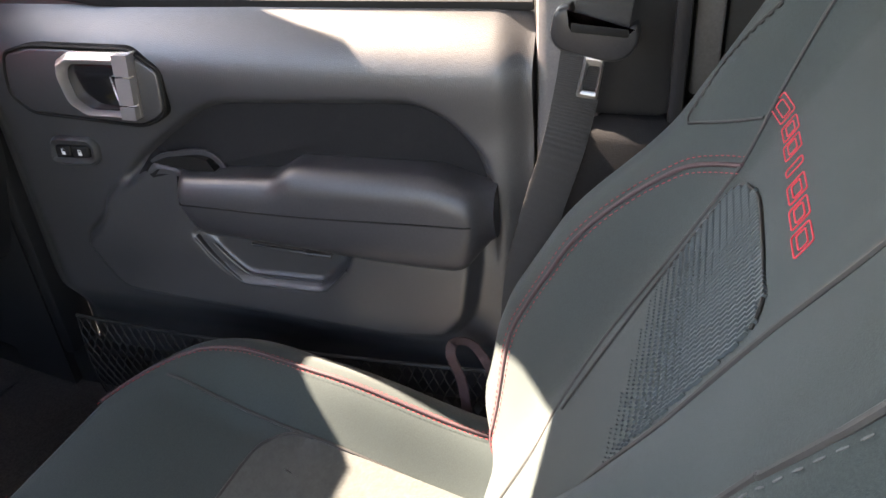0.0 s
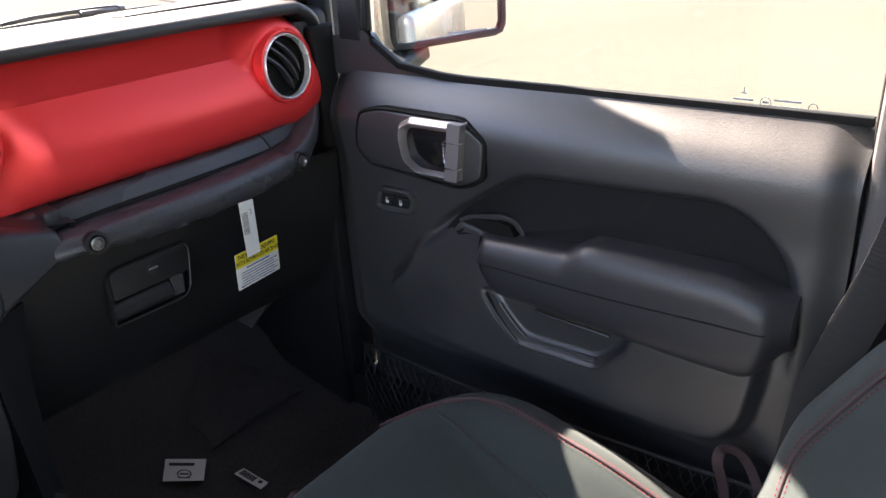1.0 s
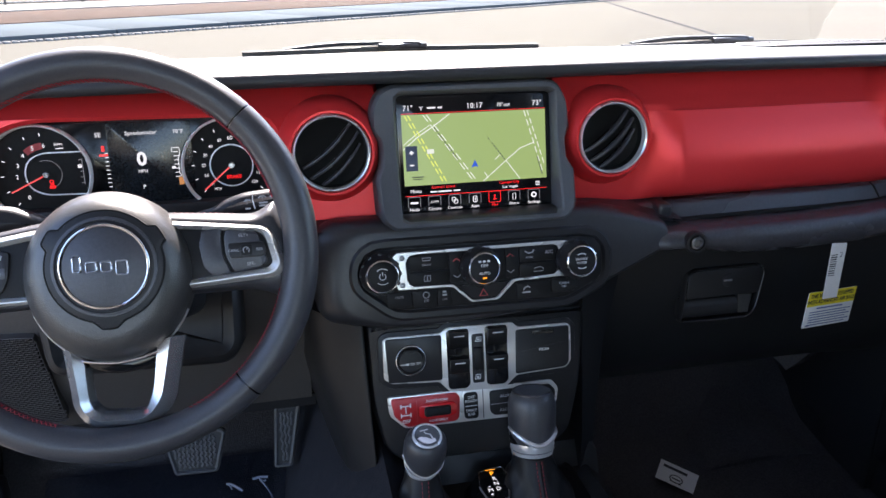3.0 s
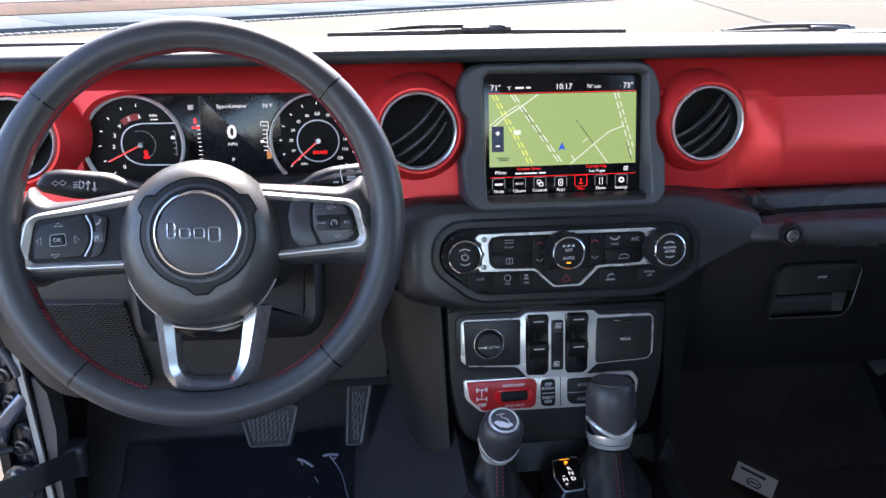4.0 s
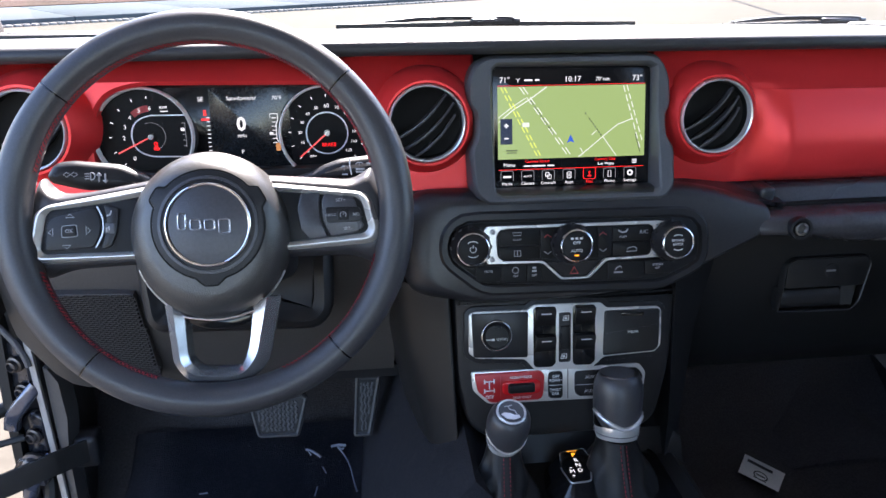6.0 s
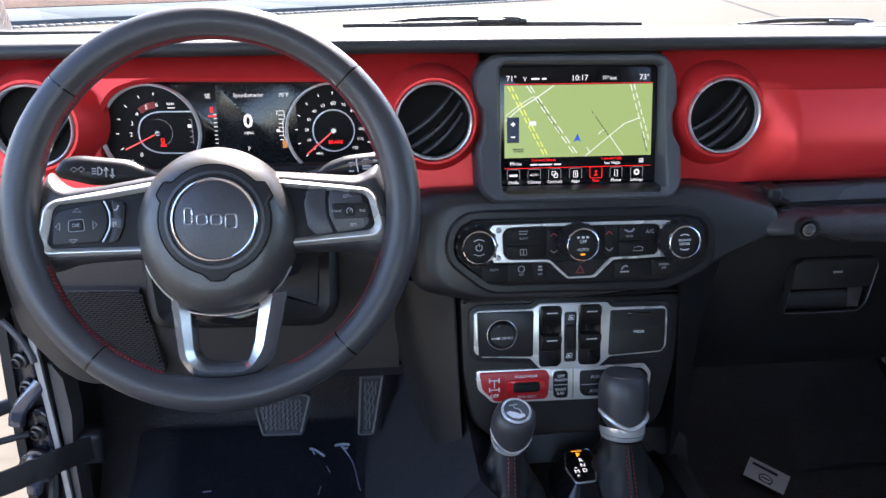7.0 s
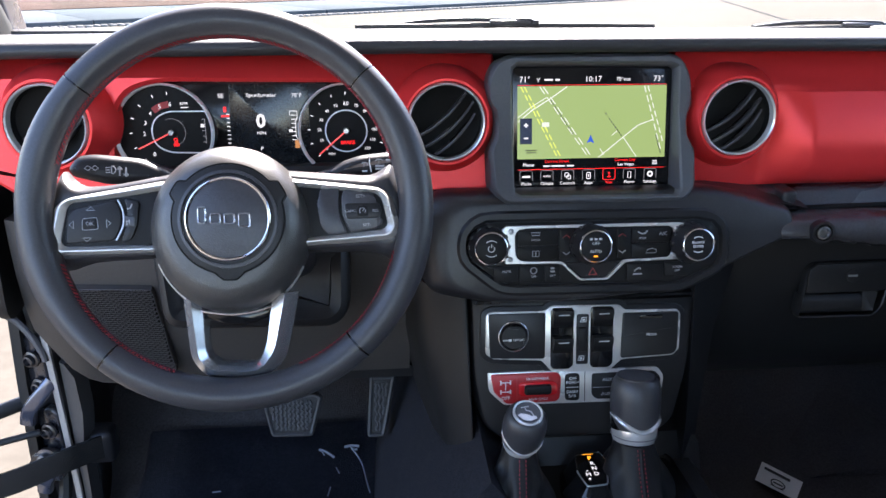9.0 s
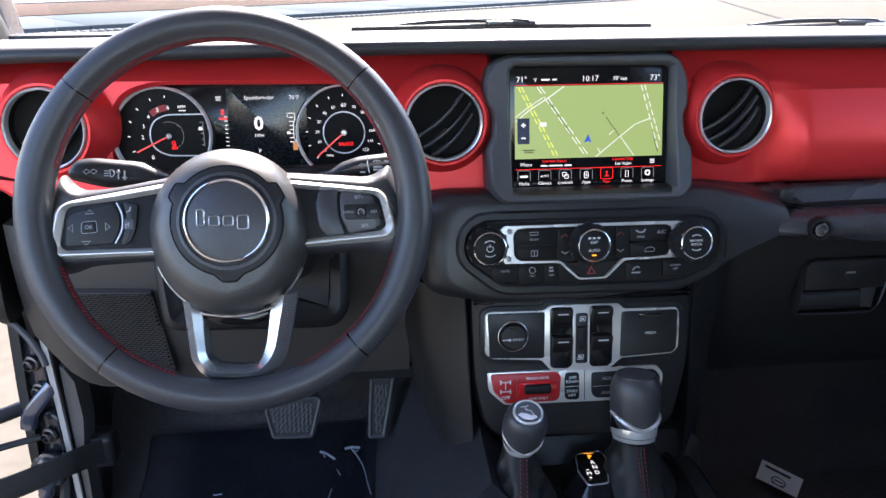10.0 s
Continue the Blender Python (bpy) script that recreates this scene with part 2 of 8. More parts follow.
def part(name, bm, material, parent, label="", m=None, angle=38):
    """One mesh under a thing or a part; the bmesh is in world metres, or in the frame m."""
    if m is not None:
        bm.transform(m)
    o = ORIGIN[parent]
    bm.transform(Matrix.Translation(-o))
    me = finish(bm, angle)
    me.name = name
    me.materials.append(material)
    ob = new(name, me)
    ob.parent = parent
    ORIGIN[ob] = o
    return tagged(ob, label, kind="stuff" if name in PRINTED else "")


def single(name, bm, material, label, category, group="", kind="", m=None, angle=38):
    """A thing that is one plain mesh."""
    if m is not None:
        bm.transform(m)
    co = [v.co for v in bm.verts]
    lo = Vector([min(c[i] for c in co) for i in range(3)])
    hi = Vector([max(c[i] for c in co) for i in range(3)])
    at = Vector(((lo.x + hi.x) / 2, (lo.y + hi.y) / 2, lo.z))
    bm.transform(Matrix.Translation(-at))
    me = finish(bm, angle)
    me.name = name
    me.materials.append(material)
    ob = new(name, me)
    ob.location = at
    ORIGIN[ob] = at
    return tagged(ob, label, category, group, kind)


def plane(o, tilt=0.0, turn=0.0):
    """Frame of a face turned to the rear: u right, v up, w out of the face; tilt leans its top ahead, turn swings it about z."""
    a = radians(tilt)
    m = Matrix(((1, 0, 0, 0), (0, math.sin(a), -math.cos(a), 0), (0, math.cos(a), math.sin(a), 0), (0, 0, 0, 1)))
    return Matrix.Translation(o) @ pose(0, 0, 0, 0, 0, turn) @ m


def rbox(lo, hi, r=0.002, seg=2):
    bm = bmesh.new()
    bmesh.ops.create_cube(bm, size=1)
    for v in bm.verts:
        v.co = Vector([(lo[i] + hi[i]) / 2 + v.co[i] * (hi[i] - lo[i]) for i in range(3)])
    if r:
        bmesh.ops.bevel(bm, geom=list(bm.edges), offset=r, segments=seg, profile=0.5, affect="EDGES", clamp_overlap=True)
    return bm


def fillet(pts, r, n=4):
    """A closed outline with its corners rounded; r may be one number or one per corner."""
    out, k = [], len(pts)
    rs = r if isinstance(r, (list, tuple)) else [r] * k
    for i in range(k):
        p, a, b = Vector(pts[i]), Vector(pts[i - 1]), Vector(pts[(i + 1) % k])
        d1, d2 = (a - p), (b - p)
        if rs[i] <= 0:
            out.append(p)
            continue
        q = min(rs[i], d1.length * 0.48, d2.length * 0.48)
        s, e = p + d1.normalized() * q, p + d2.normalized() * q
        for j in range(n + 1):
            t = j / n
            out.append(s * (1 - t) ** 2 + p * 2 * t * (1 - t) + e * t * t)
    return [tuple(v) for v in out]


def loops(bm, rings, closed_u=True, cap=(True, True), closed_v=False):
    """Faces between rings of vertices of equal number."""
    vs = [[bm.verts.new(p) for p in r] for r in rings]
    n = len(vs[0])
    count = len(vs) if closed_v else len(vs) - 1
    for i in range(count):
        a, b = vs[i], vs[(i + 1) % len(vs)]
        for j in range(n if closed_u else n - 1):
            k = (j + 1) % n
            bm.faces.new((a[j], a[k], b[k], b[j]))
    if closed_u and not closed_v:
        if cap[0]:
            bm.faces.new(list(reversed(vs[0])))
        if cap[1]:
            bm.faces.new(vs[-1])
    return bm


def inset(pts, d):
    """An outline drawn in by d (out, where d is below 0)."""
    k, out = len(pts), []
    area = sum(pts[i - 1][0] * pts[i][1] - pts[i][0] * pts[i - 1][1] for i in range(k))
    s = 1 if area > 0 else -1
    for i in range(k):
        p, a, b = Vector(pts[i][:2]), Vector(pts[i - 1][:2]), Vector(pts[(i + 1) % k][:2])
        e1, e2 = (p - a), (b - p)
        if e1.length < 1e-9 or e2.length < 1e-9:
            e1 = e2 = b - a
        n1, n2 = Vector((-e1.y, e1.x)).normalized() * s, Vector((-e2.y, e2.x)).normalized() * s
        nn = n1 + n2
        nn = nn.normalized() / max(0.4, math.sqrt(max(0.0, (1 + n1.dot(n2)) / 2))) if nn.length > 1e-6 else n1
        out.append(tuple(p + nn * d))
    return out


def prism(pts, w0, w1, r=0.001, seg=2, dome=0.0):
    """An outline in u, v made solid from w0 to w1, with a rounded front edge."""
    bm = bmesh.new()
    rings = [[(x, y, w0) for x, y in pts]]
    if r:
        for j in range(seg + 1):
            a = math.pi / 2 * j / seg
            rings.append([(x, y, w1 - r + r * math.sin(a)) for x, y in inset(pts, r * (1 - math.cos(a)))])
    else:
        rings.append([(x, y, w1) for x, y in pts])
    return loops(bm, rings)


def resample(pts, n):
    """n points evenly along a closed outline, from the one furthest along +u."""
    k = len(pts)
    cx, cy = sum(p[0] for p in pts) / k, sum(p[1] for p in pts) / k
    out = []
    for i in range(n):
        a = 2 * math.pi * i / n
        d = Vector((math.cos(a), math.sin(a)))
        best = 0.0
        for j in range(k):
            p, q = Vector(pts[j - 1][:2]) - Vector((cx, cy)), Vector(pts[j][:2]) - Vector((cx, cy))
            e = q - p
            den = d.x * e.y - d.y * e.x
            if abs(den) < 1e-12:
                continue
            t = (p.x * e.y - p.y * e.x) / den
            s = (p.x * d.y - p.y * d.x) / den
            if t > best and -1e-6 <= s <= 1 + 1e-6:
                best = t
        out.append((cx + d.x * best, cy + d.y * best))
    return out


def band(outer, inner, w0, w1, r=0.001, n=72, back=None):
    """A frame between two outlines, from w0 to w1, rounded at the front."""
    o, i = resample(outer, n), resample(inner, n)
    rings = [[(x, y, w0) for x, y in o], [(x, y, w1 - r) for x, y in o], [(x, y, w1) for x, y in inset(o, r)],
             [(x, y, w1) for x, y in inset(i, -r)], [(x, y, w1 - r) for x, y in i], [(x, y, w0 if back is None else back) for x, y in i]]
    return loops(bmesh.new(), rings, closed_v=True)


def lathe(profile, n=48, closed=False, cap=(True, True)):
    """A profile of (radius, height) turned about w."""
    bm = bmesh.new()
    rings = [[(r * math.cos(2 * math.pi * i / n), r * math.sin(2 * math.pi * i / n), h) for i in range(n)] for r, h in profile]
    return loops(bm, rings, closed_v=closed, cap=cap)


def circle(c, r, n=40, a0=0.0, a1=360.0):
    return [(c[0] + r * math.cos(radians(a0 + (a1 - a0) * i / n)), c[1] + r * math.sin(radians(a0 + (a1 - a0) * i / n))) for i in range(n if a1 - a0 == 360 else n + 1)]


def smooth(pts, n=8, closed=False):
    """A Catmull-Rom curve through the points."""
    P = [Vector(p) for p in pts]
    k, out = len(P), []
    for i in range(k if closed else k - 1):
        if closed:
            a, b, c, d = P[i - 1], P[i], P[(i + 1) % k], P[(i + 2) % k]
        else:
            a, b, c, d = P[max(i - 1, 0)], P[i], P[i + 1], P[min(i + 2, k - 1)]
        for j in range(n):
            t = j / n
            out.append(0.5 * (2 * b + (c - a) * t + (2 * a - 5 * b + 4 * c - d) * t * t + (3 * b - a - 3 * c + d) * t ** 3))
    if not closed:
        out.append(P[-1])
    return out


def sweep(path, section, closed=False, up=(0, 0, 1), scale=None):
    """A section (x across, y up) drawn along a path."""
    P = [Vector(p) for p in path]
    rings, U = [], Vector(up)
    for i, p in enumerate(P):
        a = P[i - 1] if (closed or i) else p
        b = P[(i + 1) % len(P)] if (closed or i < len(P) - 1) else p
        t = (b - a).normalized()
        x = t.cross(U)
        x = x.normalized() if x.length > 1e-5 else Vector((1, 0, 0))
        y = x.cross(t).normalized()
        k = scale[i] if scale else 1.0
        rings.append([p + x * sx * k + y * sy * k for sx, sy in section])
    return loops(bmesh.new(), rings, closed_v=closed)


def tube(path, r, n=10, closed=False, scale=None, up=(0, 0, 1)):
    return sweep(path, circle((0, 0), r, n), closed, up, scale)


def merge(*bms):
    """Several bmeshes as one."""
    out = bms[0]
    for b in bms[1:]:
        tmp = bpy.data.meshes.new("tmp")
        b.to_mesh(tmp)
        b.free()
        out.from_mesh(tmp)
        bpy.data.meshes.remove(tmp)
    return out


def moved(bm, m):
    bm.transform(m)
    return bm


def bars(rects, w0, w1):
    """Flat print: rectangles (u, v, width, height), centred."""
    bm = bmesh.new()
    for u, v, a, h in rects:
        b = [(u - a / 2, v - h / 2), (u + a / 2, v - h / 2), (u + a / 2, v + h / 2), (u - a / 2, v + h / 2)]
        loops(bm, [[(x, y, w0) for x, y in b], [(x, y, w1) for x, y in b]])
    return bm


def strip(points, width, w0, w1, closed=False):
    """A flat line of print along points in u, v."""
    P = [Vector(p) for p in points]
    bm = bmesh.new()
    vs = []
    for i, p in enumerate(P):
        a = P[i - 1] if (closed or i) else p
        b = P[(i + 1) % len(P)] if (closed or i < len(P) - 1) else p
        t = (b - a).normalized()
        nrm = Vector((-t.y, t.x)) * width / 2
        vs.append([(*(p + nrm), w0), (*(p - nrm), w0), (*(p - nrm), w1), (*(p + nrm), w1)])
    return loops(bm, vs, closed_v=closed)


def text(words, size, u, v, w, turn=0.0, align="CENTER", thick=0.0002, squeeze=1.0, bold=0.0):
    """Lettering in the built-in font, as a bmesh in u, v, w."""
    c = bpy.data.curves.new("t", "FONT")
    c.body, c.size, c.align_x, c.align_y = words, size, align, "CENTER"
    c.extrude, c.resolution_u, c.offset = thick, 2, bold
    ob = bpy.data.objects.new("t", c)
    scene.collection.objects.link(ob)
    me = bpy.data.meshes.new_from_object(ob.evaluated_get(bpy.context.evaluated_depsgraph_get()))
    bm = bmesh.new()
    bm.from_mesh(me)
    bpy.data.objects.remove(ob)
    bpy.data.curves.remove(c)
    bpy.data.meshes.remove(me)
    bm.transform(Matrix.Translation((u, v, w)) @ pose(0, 0, 0, 0, 0, turn) @ Matrix.Diagonal((squeeze, 1, 1, 1)))
    return bm


def grid_surface(fn, nu, nv, back=None):
    """A sheet from fn(i/nu, j/nv); closed behind by back(point) where given."""
    bm = bmesh.new()
    P = [[Vector(fn(i / nu, j / nv)) for i in range(nu + 1)] for j in range(nv + 1)]
    loops(bm, P, closed_u=False)
    if back:
        n = nu + 1
        bm.verts.ensure_lookup_table()
        edge = [bm.verts[i] for i in range(n)] + [bm.verts[j * n + nu] for j in range(1, nv + 1)]
        edge += [bm.verts[nv * n + i] for i in range(nu - 1, -1, -1)] + [bm.verts[j * n] for j in range(nv - 1, 0, -1)]
        low = [bm.verts.new(back(v.co)) for v in edge]
        k = len(edge)
        for i in range(k):
            bm.faces.new((edge[i], low[i], low[(i + 1) % k], edge[(i + 1) % k]))
        bm.faces.new(low)
    return bm


def stitches(path, material, parent, name="stitching", off=None, length=0.0042, gap=0.0030, r=0.00045, label=""):
    """A row of short thread pieces along a path."""
    P = [Vector(p) for p in path]
    run = [0.0]
    for a, b in zip(P, P[1:]):
        run.append(run[-1] + (b - a).length)

    def at(d):
        i = max(1, next((j for j, q in enumerate(run) if q >= d), len(run) - 1))
        t = (d - run[i - 1]) / max(1e-9, run[i] - run[i - 1])
        return P[i - 1].lerp(P[i], t)

    bm, d = bmesh.new(), 0.0
    while d + length < run[-1]:
        p0, p1 = at(d), at(d + length)
        e = p1 - p0
        x = e.cross(Vector((0.3, 0.5, 0.8))).normalized() * r
        y = e.cross(x).normalized() * r
        loops(bm, [[p0 + x * 0.6, p0 + y * 0.6, p0 - x * 0.6, p0 - y * 0.6], [p0.lerp(p1, 0.5) + v for v in (x, y, -x, -y)], [p1 + x * 0.6, p1 + y * 0.6, p1 - x * 0.6, p1 - y * 0.6]])
        d += length + gap
    return tagged(part(name, bm, material, parent, label), kind="stuff")


def shell(front, back, w_front, w_back, steps=6, deep=None):
    """A solid whose front outline rounds off to a larger back outline of as many points."""
    rings = [[(x, y, w_back if deep is None else deep) for x, y in back]]
    for j in range(steps + 1):
        a = math.pi / 2 * j / steps
        k = 1 - math.cos(a)
        rings.append([(b[0] + (f[0] - b[0]) * k, b[1] + (f[1] - b[1]) * k, w_back + (w_front - w_back) * math.sin(a)) for f, b in zip(front, back)])
    return loops(bmesh.new(), rings)


def ridge_band(outer, inner, w0, wo, wr, wi, at=0.45):
    """A frame between two outlines of as many points, with a ridge between its edges."""
    mid = [(a[0] + (b[0] - a[0]) * at, a[1] + (b[1] - a[1]) * at) for a, b in zip(outer, inner)]
    m2 = [(a[0] + (b[0] - a[0]) * (at + 0.12), a[1] + (b[1] - a[1]) * (at + 0.12)) for a, b in zip(outer, inner)]
    return loops(bmesh.new(), [[(x, y, w) for x, y in q] for q, w in ((outer, w0), (outer, wo), (mid, wr), (m2, wr), (inner, wi), (inner, w0))], closed_v=True)


def clamp(x, a=0.0, b=1.0):
    return max(a, min(b, x))


def ease(x, a, b):
    t = clamp((x - a) / (b - a))
    return t * t * (3 - 2 * t)


# ---- outside ----
GZ = -1.20
ground = single("ground", loops(bmesh.new(), [[(-150, -150, GZ), (150, -150, GZ), (150, 150, GZ), (-150, 150, GZ)], [(-150, -150, GZ - 0.3), (150, -150, GZ - 0.3), (150, 150, GZ - 0.3), (-150, 150, GZ - 0.3)]]),
                M_CONCRETE, "pale sunlit concrete car park pavement with stains", "ground", kind="structure")
KD = Vector((0.81, 0.58, 0)).normalized()                   # along the kerb
KN = Vector((-KD.y, KD.x, 0))
K0 = Vector((-1.0, 20.3, GZ))                               # a point on the foot of the kerb


def along(a, b, n0, n1, z0, z1, r=0.01):
    """A box along the kerb line: from a to b, n0 to n1 across it, z0 to z1 over the ground."""
    bm = rbox((a, n0, z0), (b, n1, z1), r)
    m = Matrix(((KD.x, KN.x, 0, K0.x), (KD.y, KN.y, 0, K0.y), (0, 0, 1, GZ), (0, 0, 0, 1)))
    bm.transform(m)
    return bm


single("kerb", merge(*[along(i * 3.0, i * 3.0 + 2.98, 0.35, 4.4, -0.05, 0.14, 0.03) for i in range(-9, 16)]), M_KERB, "grey concrete kerb in long cast pieces", "kerb", kind="structure")
single("planting_strip", along(-27, 48, 4.42, 10.5, -0.05, 0.16, 0.02), M_GRAVEL, "brown gravel planting strip behind the kerb", "gravel", kind="structure")
single("path", along(-27, 48, 10.5, 15.0, -0.05, 0.20, 0.02), M_STONE, "white concrete path beyond the gravel strip", "path", kind="structure")
edging = thing("stone_edging", K0 + KN * 0.2, "row of small white stones along the kerb foot", "edging", kind="structure")
em = rbox((-0.075, -0.07, -0.02), (0.075, 0.07, 0.05), 0.02, 1)
stone_mesh = finish(em)
stone_mesh.materials.append(M_STONE)
for i in range(220):
    st = new("stone", stone_mesh)
    st.parent = edging
    st.location = KD * (-14 + i * 0.17) + KN * random.uniform(-0.03, 0.03) + Vector((0, 0, 0.0))
    st.rotation_euler = (0, 0, math.atan2(KD.y, KD.x) + random.uniform(-0.3, 0.3))
rail = thing("fence", K0 + KN * 15.5, "dark metal railing beyond the path", "fence")
part("rail", along(-27, 48, 15.5, 15.56, 0.95, 1.0, 0.005), M_DARKMETAL, rail)
part("rail", along(-27, 48, 15.5, 15.56, 0.22, 0.27, 0.005), M_DARKMETAL, rail)
for i in range(-9, 12):
    part("post", along(i * 3.0, i * 3.0 + 0.07, 15.49, 15.57, 0.0, 1.05, 0.005), M_DARKMETAL, rail)


def ground_strip(a, b, w, h=0.006):
    a, b = Vector(a), Vector(b)
    d = (b - a).normalized()
    nn = Vector((-d.y, d.x)) * w / 2
    q = [a + nn, a - nn, b - nn, b + nn]
    return loops(bmesh.new(), [[(p.x, p.y, GZ - 0.02) for p in q], [(p.x, p.y, GZ + h) for p in q]])


single("pavement_joint", ground_strip((14.5, 33.0), (7.4, 7.5), 0.12), M_JOINT, "dark sealed joint across the concrete pavement", "joint", kind="structure")
single("pavement_joint", ground_strip((4.5, -20), (4.5, 6.0), 0.02), M_JOINT, "dark sealed joint across the concrete pavement", "joint", kind="structure")

# ---- body shell ----
FLOOR = -0.525
single("floor", loops(bmesh.new(), [[(-0.74, y, z), (0.66, y, z), (0.66, y, z - 0.04), (-0.74, y, z - 0.04)] for y, z in
       ((-2.3, FLOOR), (0.10, FLOOR), (0.20, FLOOR + 0.02), (0.36, FLOOR + 0.14), (0.44, FLOOR + 0.30), (0.46, 0.10))]),
       M_CARPET, "black carpeted car floor rising to the toe board", "floor", kind="structure")
single("sill", rbox((0.655, -2.3, -0.62), (0.76, 0.42, -0.46), 0.02), M_PLASTIC, "black plastic passenger door sill", "sill", kind="structure")
roof = single("ceiling", rbox((-0.72, -2.34, 0.66), (0.72, -0.02, 0.71), 0.01), M_HEADLINER, "grey lined roof panel over the cabin", "ceiling", kind="structure")
single("windshield_header", rbox((-0.72, -0.08, 0.610), (0.72, 0.045, 0.70), 0.015), M_PLASTIC, "black header rail over the windshield", "header", kind="structure")
single("wall_rear", rbox((-0.72, -2.34, -0.6), (0.72, -2.28, -0.10), 0.01), M_PLASTIC, "black rear body panel", "wall", kind="structure")
for s in (-1, 1):
    x0, x1 = (0.68, 0.74) if s > 0 else (-0.74, -0.68)
    single("wall_quarter", rbox((x0, -2.3, -0.6), (x1, -1.05, -0.05), 0.01), M_PLASTIC, "black trimmed rear side panel", "wall", kind="structure")
    single("roof_rail", rbox((x0 - (0.0 if s > 0 else 0.01), -1.3, 0.635), (x1 - 0.02, 0.0, 0.70), 0.015), M_PLASTIC, "black padded roof side rail", "rail", kind="structure")
    single("pillar_bar", rbox((x0, -1.30, -0.1), (x1, -1.18, 0.62), 0.01), M_PLASTIC, "black padded roll bar post", "pillar", kind="structure")
    single("rear_pillar", rbox((x0, -2.34, -0.1), (x1, -2.16, 0.66), 0.01), M_PLASTIC, "black trimmed rear corner post", "pillar", kind="structure")
    # front pillar, from the cowl to the header
    a = smooth([(s * 0.722, 0.22, -0.02), (s * 0.712, 0.155, 0.13), (s * 0.702, 0.095, 0.24), (s * 0.692, 0.050, 0.40), (s * 0.677, 0.005, 0.63)], 6)
    pil = thing("front_pillar", (s * 0.72, 0.30, 0.1), "black plastic windshield pillar with handle mount", "pillar", kind="structure")
    part("pillar_trim", sweep(a, fillet([(-0.033, -0.03), (0.033, -0.03), (0.033, 0.03), (-0.033, 0.03)], 0.02), up=(0, 1, 0.5), scale=[1 + 0.6 * (1 - ease(p.z, 0.10, 0.30)) for p in a]), M_PILLAR, pil)
    # unseen rounded upper corner of the windshield opening, shaped to shade the seat bolster
    cor = [(s * x, z) for x, z in ((0.50, 0.63), (0.530, 0.583), (0.568, 0.541), (0.607, 0.512), (0.645, 0.460), (0.660, 0.40), (0.70, 0.40), (0.70, 0.63))]
    part("corner_trim", loops(bmesh.new(), [[(x, y, z) for x, z in cor] for y in (-0.030, 0.000)]), M_PILLAR, pil)
    part("handle_mount", rbox((min(s * 0.668, s * 0.70), 0.085, 0.175), (max(s * 0.668, s * 0.70), 0.145, 0.225), 0.010, 3), M_SATBLACK, pil)
    c = [(s * 0.757, 0.15, -0.6), (s * 0.755, 0.12, 0.12), (s * 0.735, 0.105, 0.64)] if s > 0 else [(s * 0.755, 0.36, -0.6), (s * 0.755, 0.36, 0.12), (s * 0.73, 0.12, 0.64)]
    if s > 0:
        part("inner_jamb", sweep([(0.737, 0.060, -0.12), (0.737, 0.052, 0.20), (0.727, 0.045, 0.40)], fillet([(-0.034, -0.02), (0.034, -0.02), (0.034, 0.02), (-0.034, 0.02)], 0.008), up=(0, 1, 0)), M_PILLAR, pil)
    part("jamb", sweep(c, fillet([(-0.03, -0.030), (0.03, -0.030), (0.03, 0.030), (-0.03, 0.030)], 0.01), up=(0, 1, 0), scale=[1, 0.9, 0.6]), M_BODYDARK, pil)
rear_glass = thing("window_rear", (0, -2.32, -0.1), "clear rear window glass", "window", kind="structure")
part("pane", rbox((-0.68, -2.315, -0.10), (0.68, -2.309, 0.66), 0), M_TINT, rear_glass)
for s in (-1, 1):
    side_glass = thing("window_side", (s * 0.70, -1.6, -0.05), "clear rear side window glass", "window", kind="structure")
    part("pane", rbox((s * 0.705 - 0.003, -2.17, -0.05), (s * 0.705 + 0.003, -1.295, 0.64), 0), M_TINT, side_glass)
    part("pane", rbox((s * 0.705 - 0.003, -1.185, -0.05), (s * 0.705 + 0.003, -0.86 if s < 0 else -1.06, 0.64), 0), M_TINT, side_glass)
M_SEALGREY = mat("grey_seal", (0.075, 0.072, 0.070), 0.5, grain=900, bump=0.3)
# middle pillar on the passenger side with the belt
bp = thing("middle_pillar", (0.71, -0.86, -0.5), "grey painted and black trimmed body pillar behind the door", "pillar", kind="structure")
part("pillar_body", rbox((0.656, -0.775, -0.60), (0.74, -0.7095, 0.66), 0.012), M_BEIGE, bp, "grey painted door jamb")
part("pillar_cover", rbox((0.655, -0.840, -0.040), (0.735, -0.742, 0.66), 0.012), M_PLASTIC, bp)
part("pillar_strip", rbox((0.650, -0.850, -0.042), (0.70, -0.836, 0.66), 0.004), M_SATBLACK, bp)
part("lower_cover", rbox((0.643, -1.10, -0.60), (0.74, -0.730, -0.038), 0.025, 3), M_INSET, bp)
part("pillar_backing", rbox((0.712, -1.10, -0.04), (0.738, -0.74, 0.66), 0.004), M_PLASTIC, bp)
part("seal", rbox((0.685, -1.06, -0.02), (0.72, -0.880, 0.66), 0.006), M_RUBBER, bp)
part("rear_seal", rbox((0.672, -0.878, -0.02), (0.711, -0.853, 0.66), 0.004), M_SEALGREY, bp)
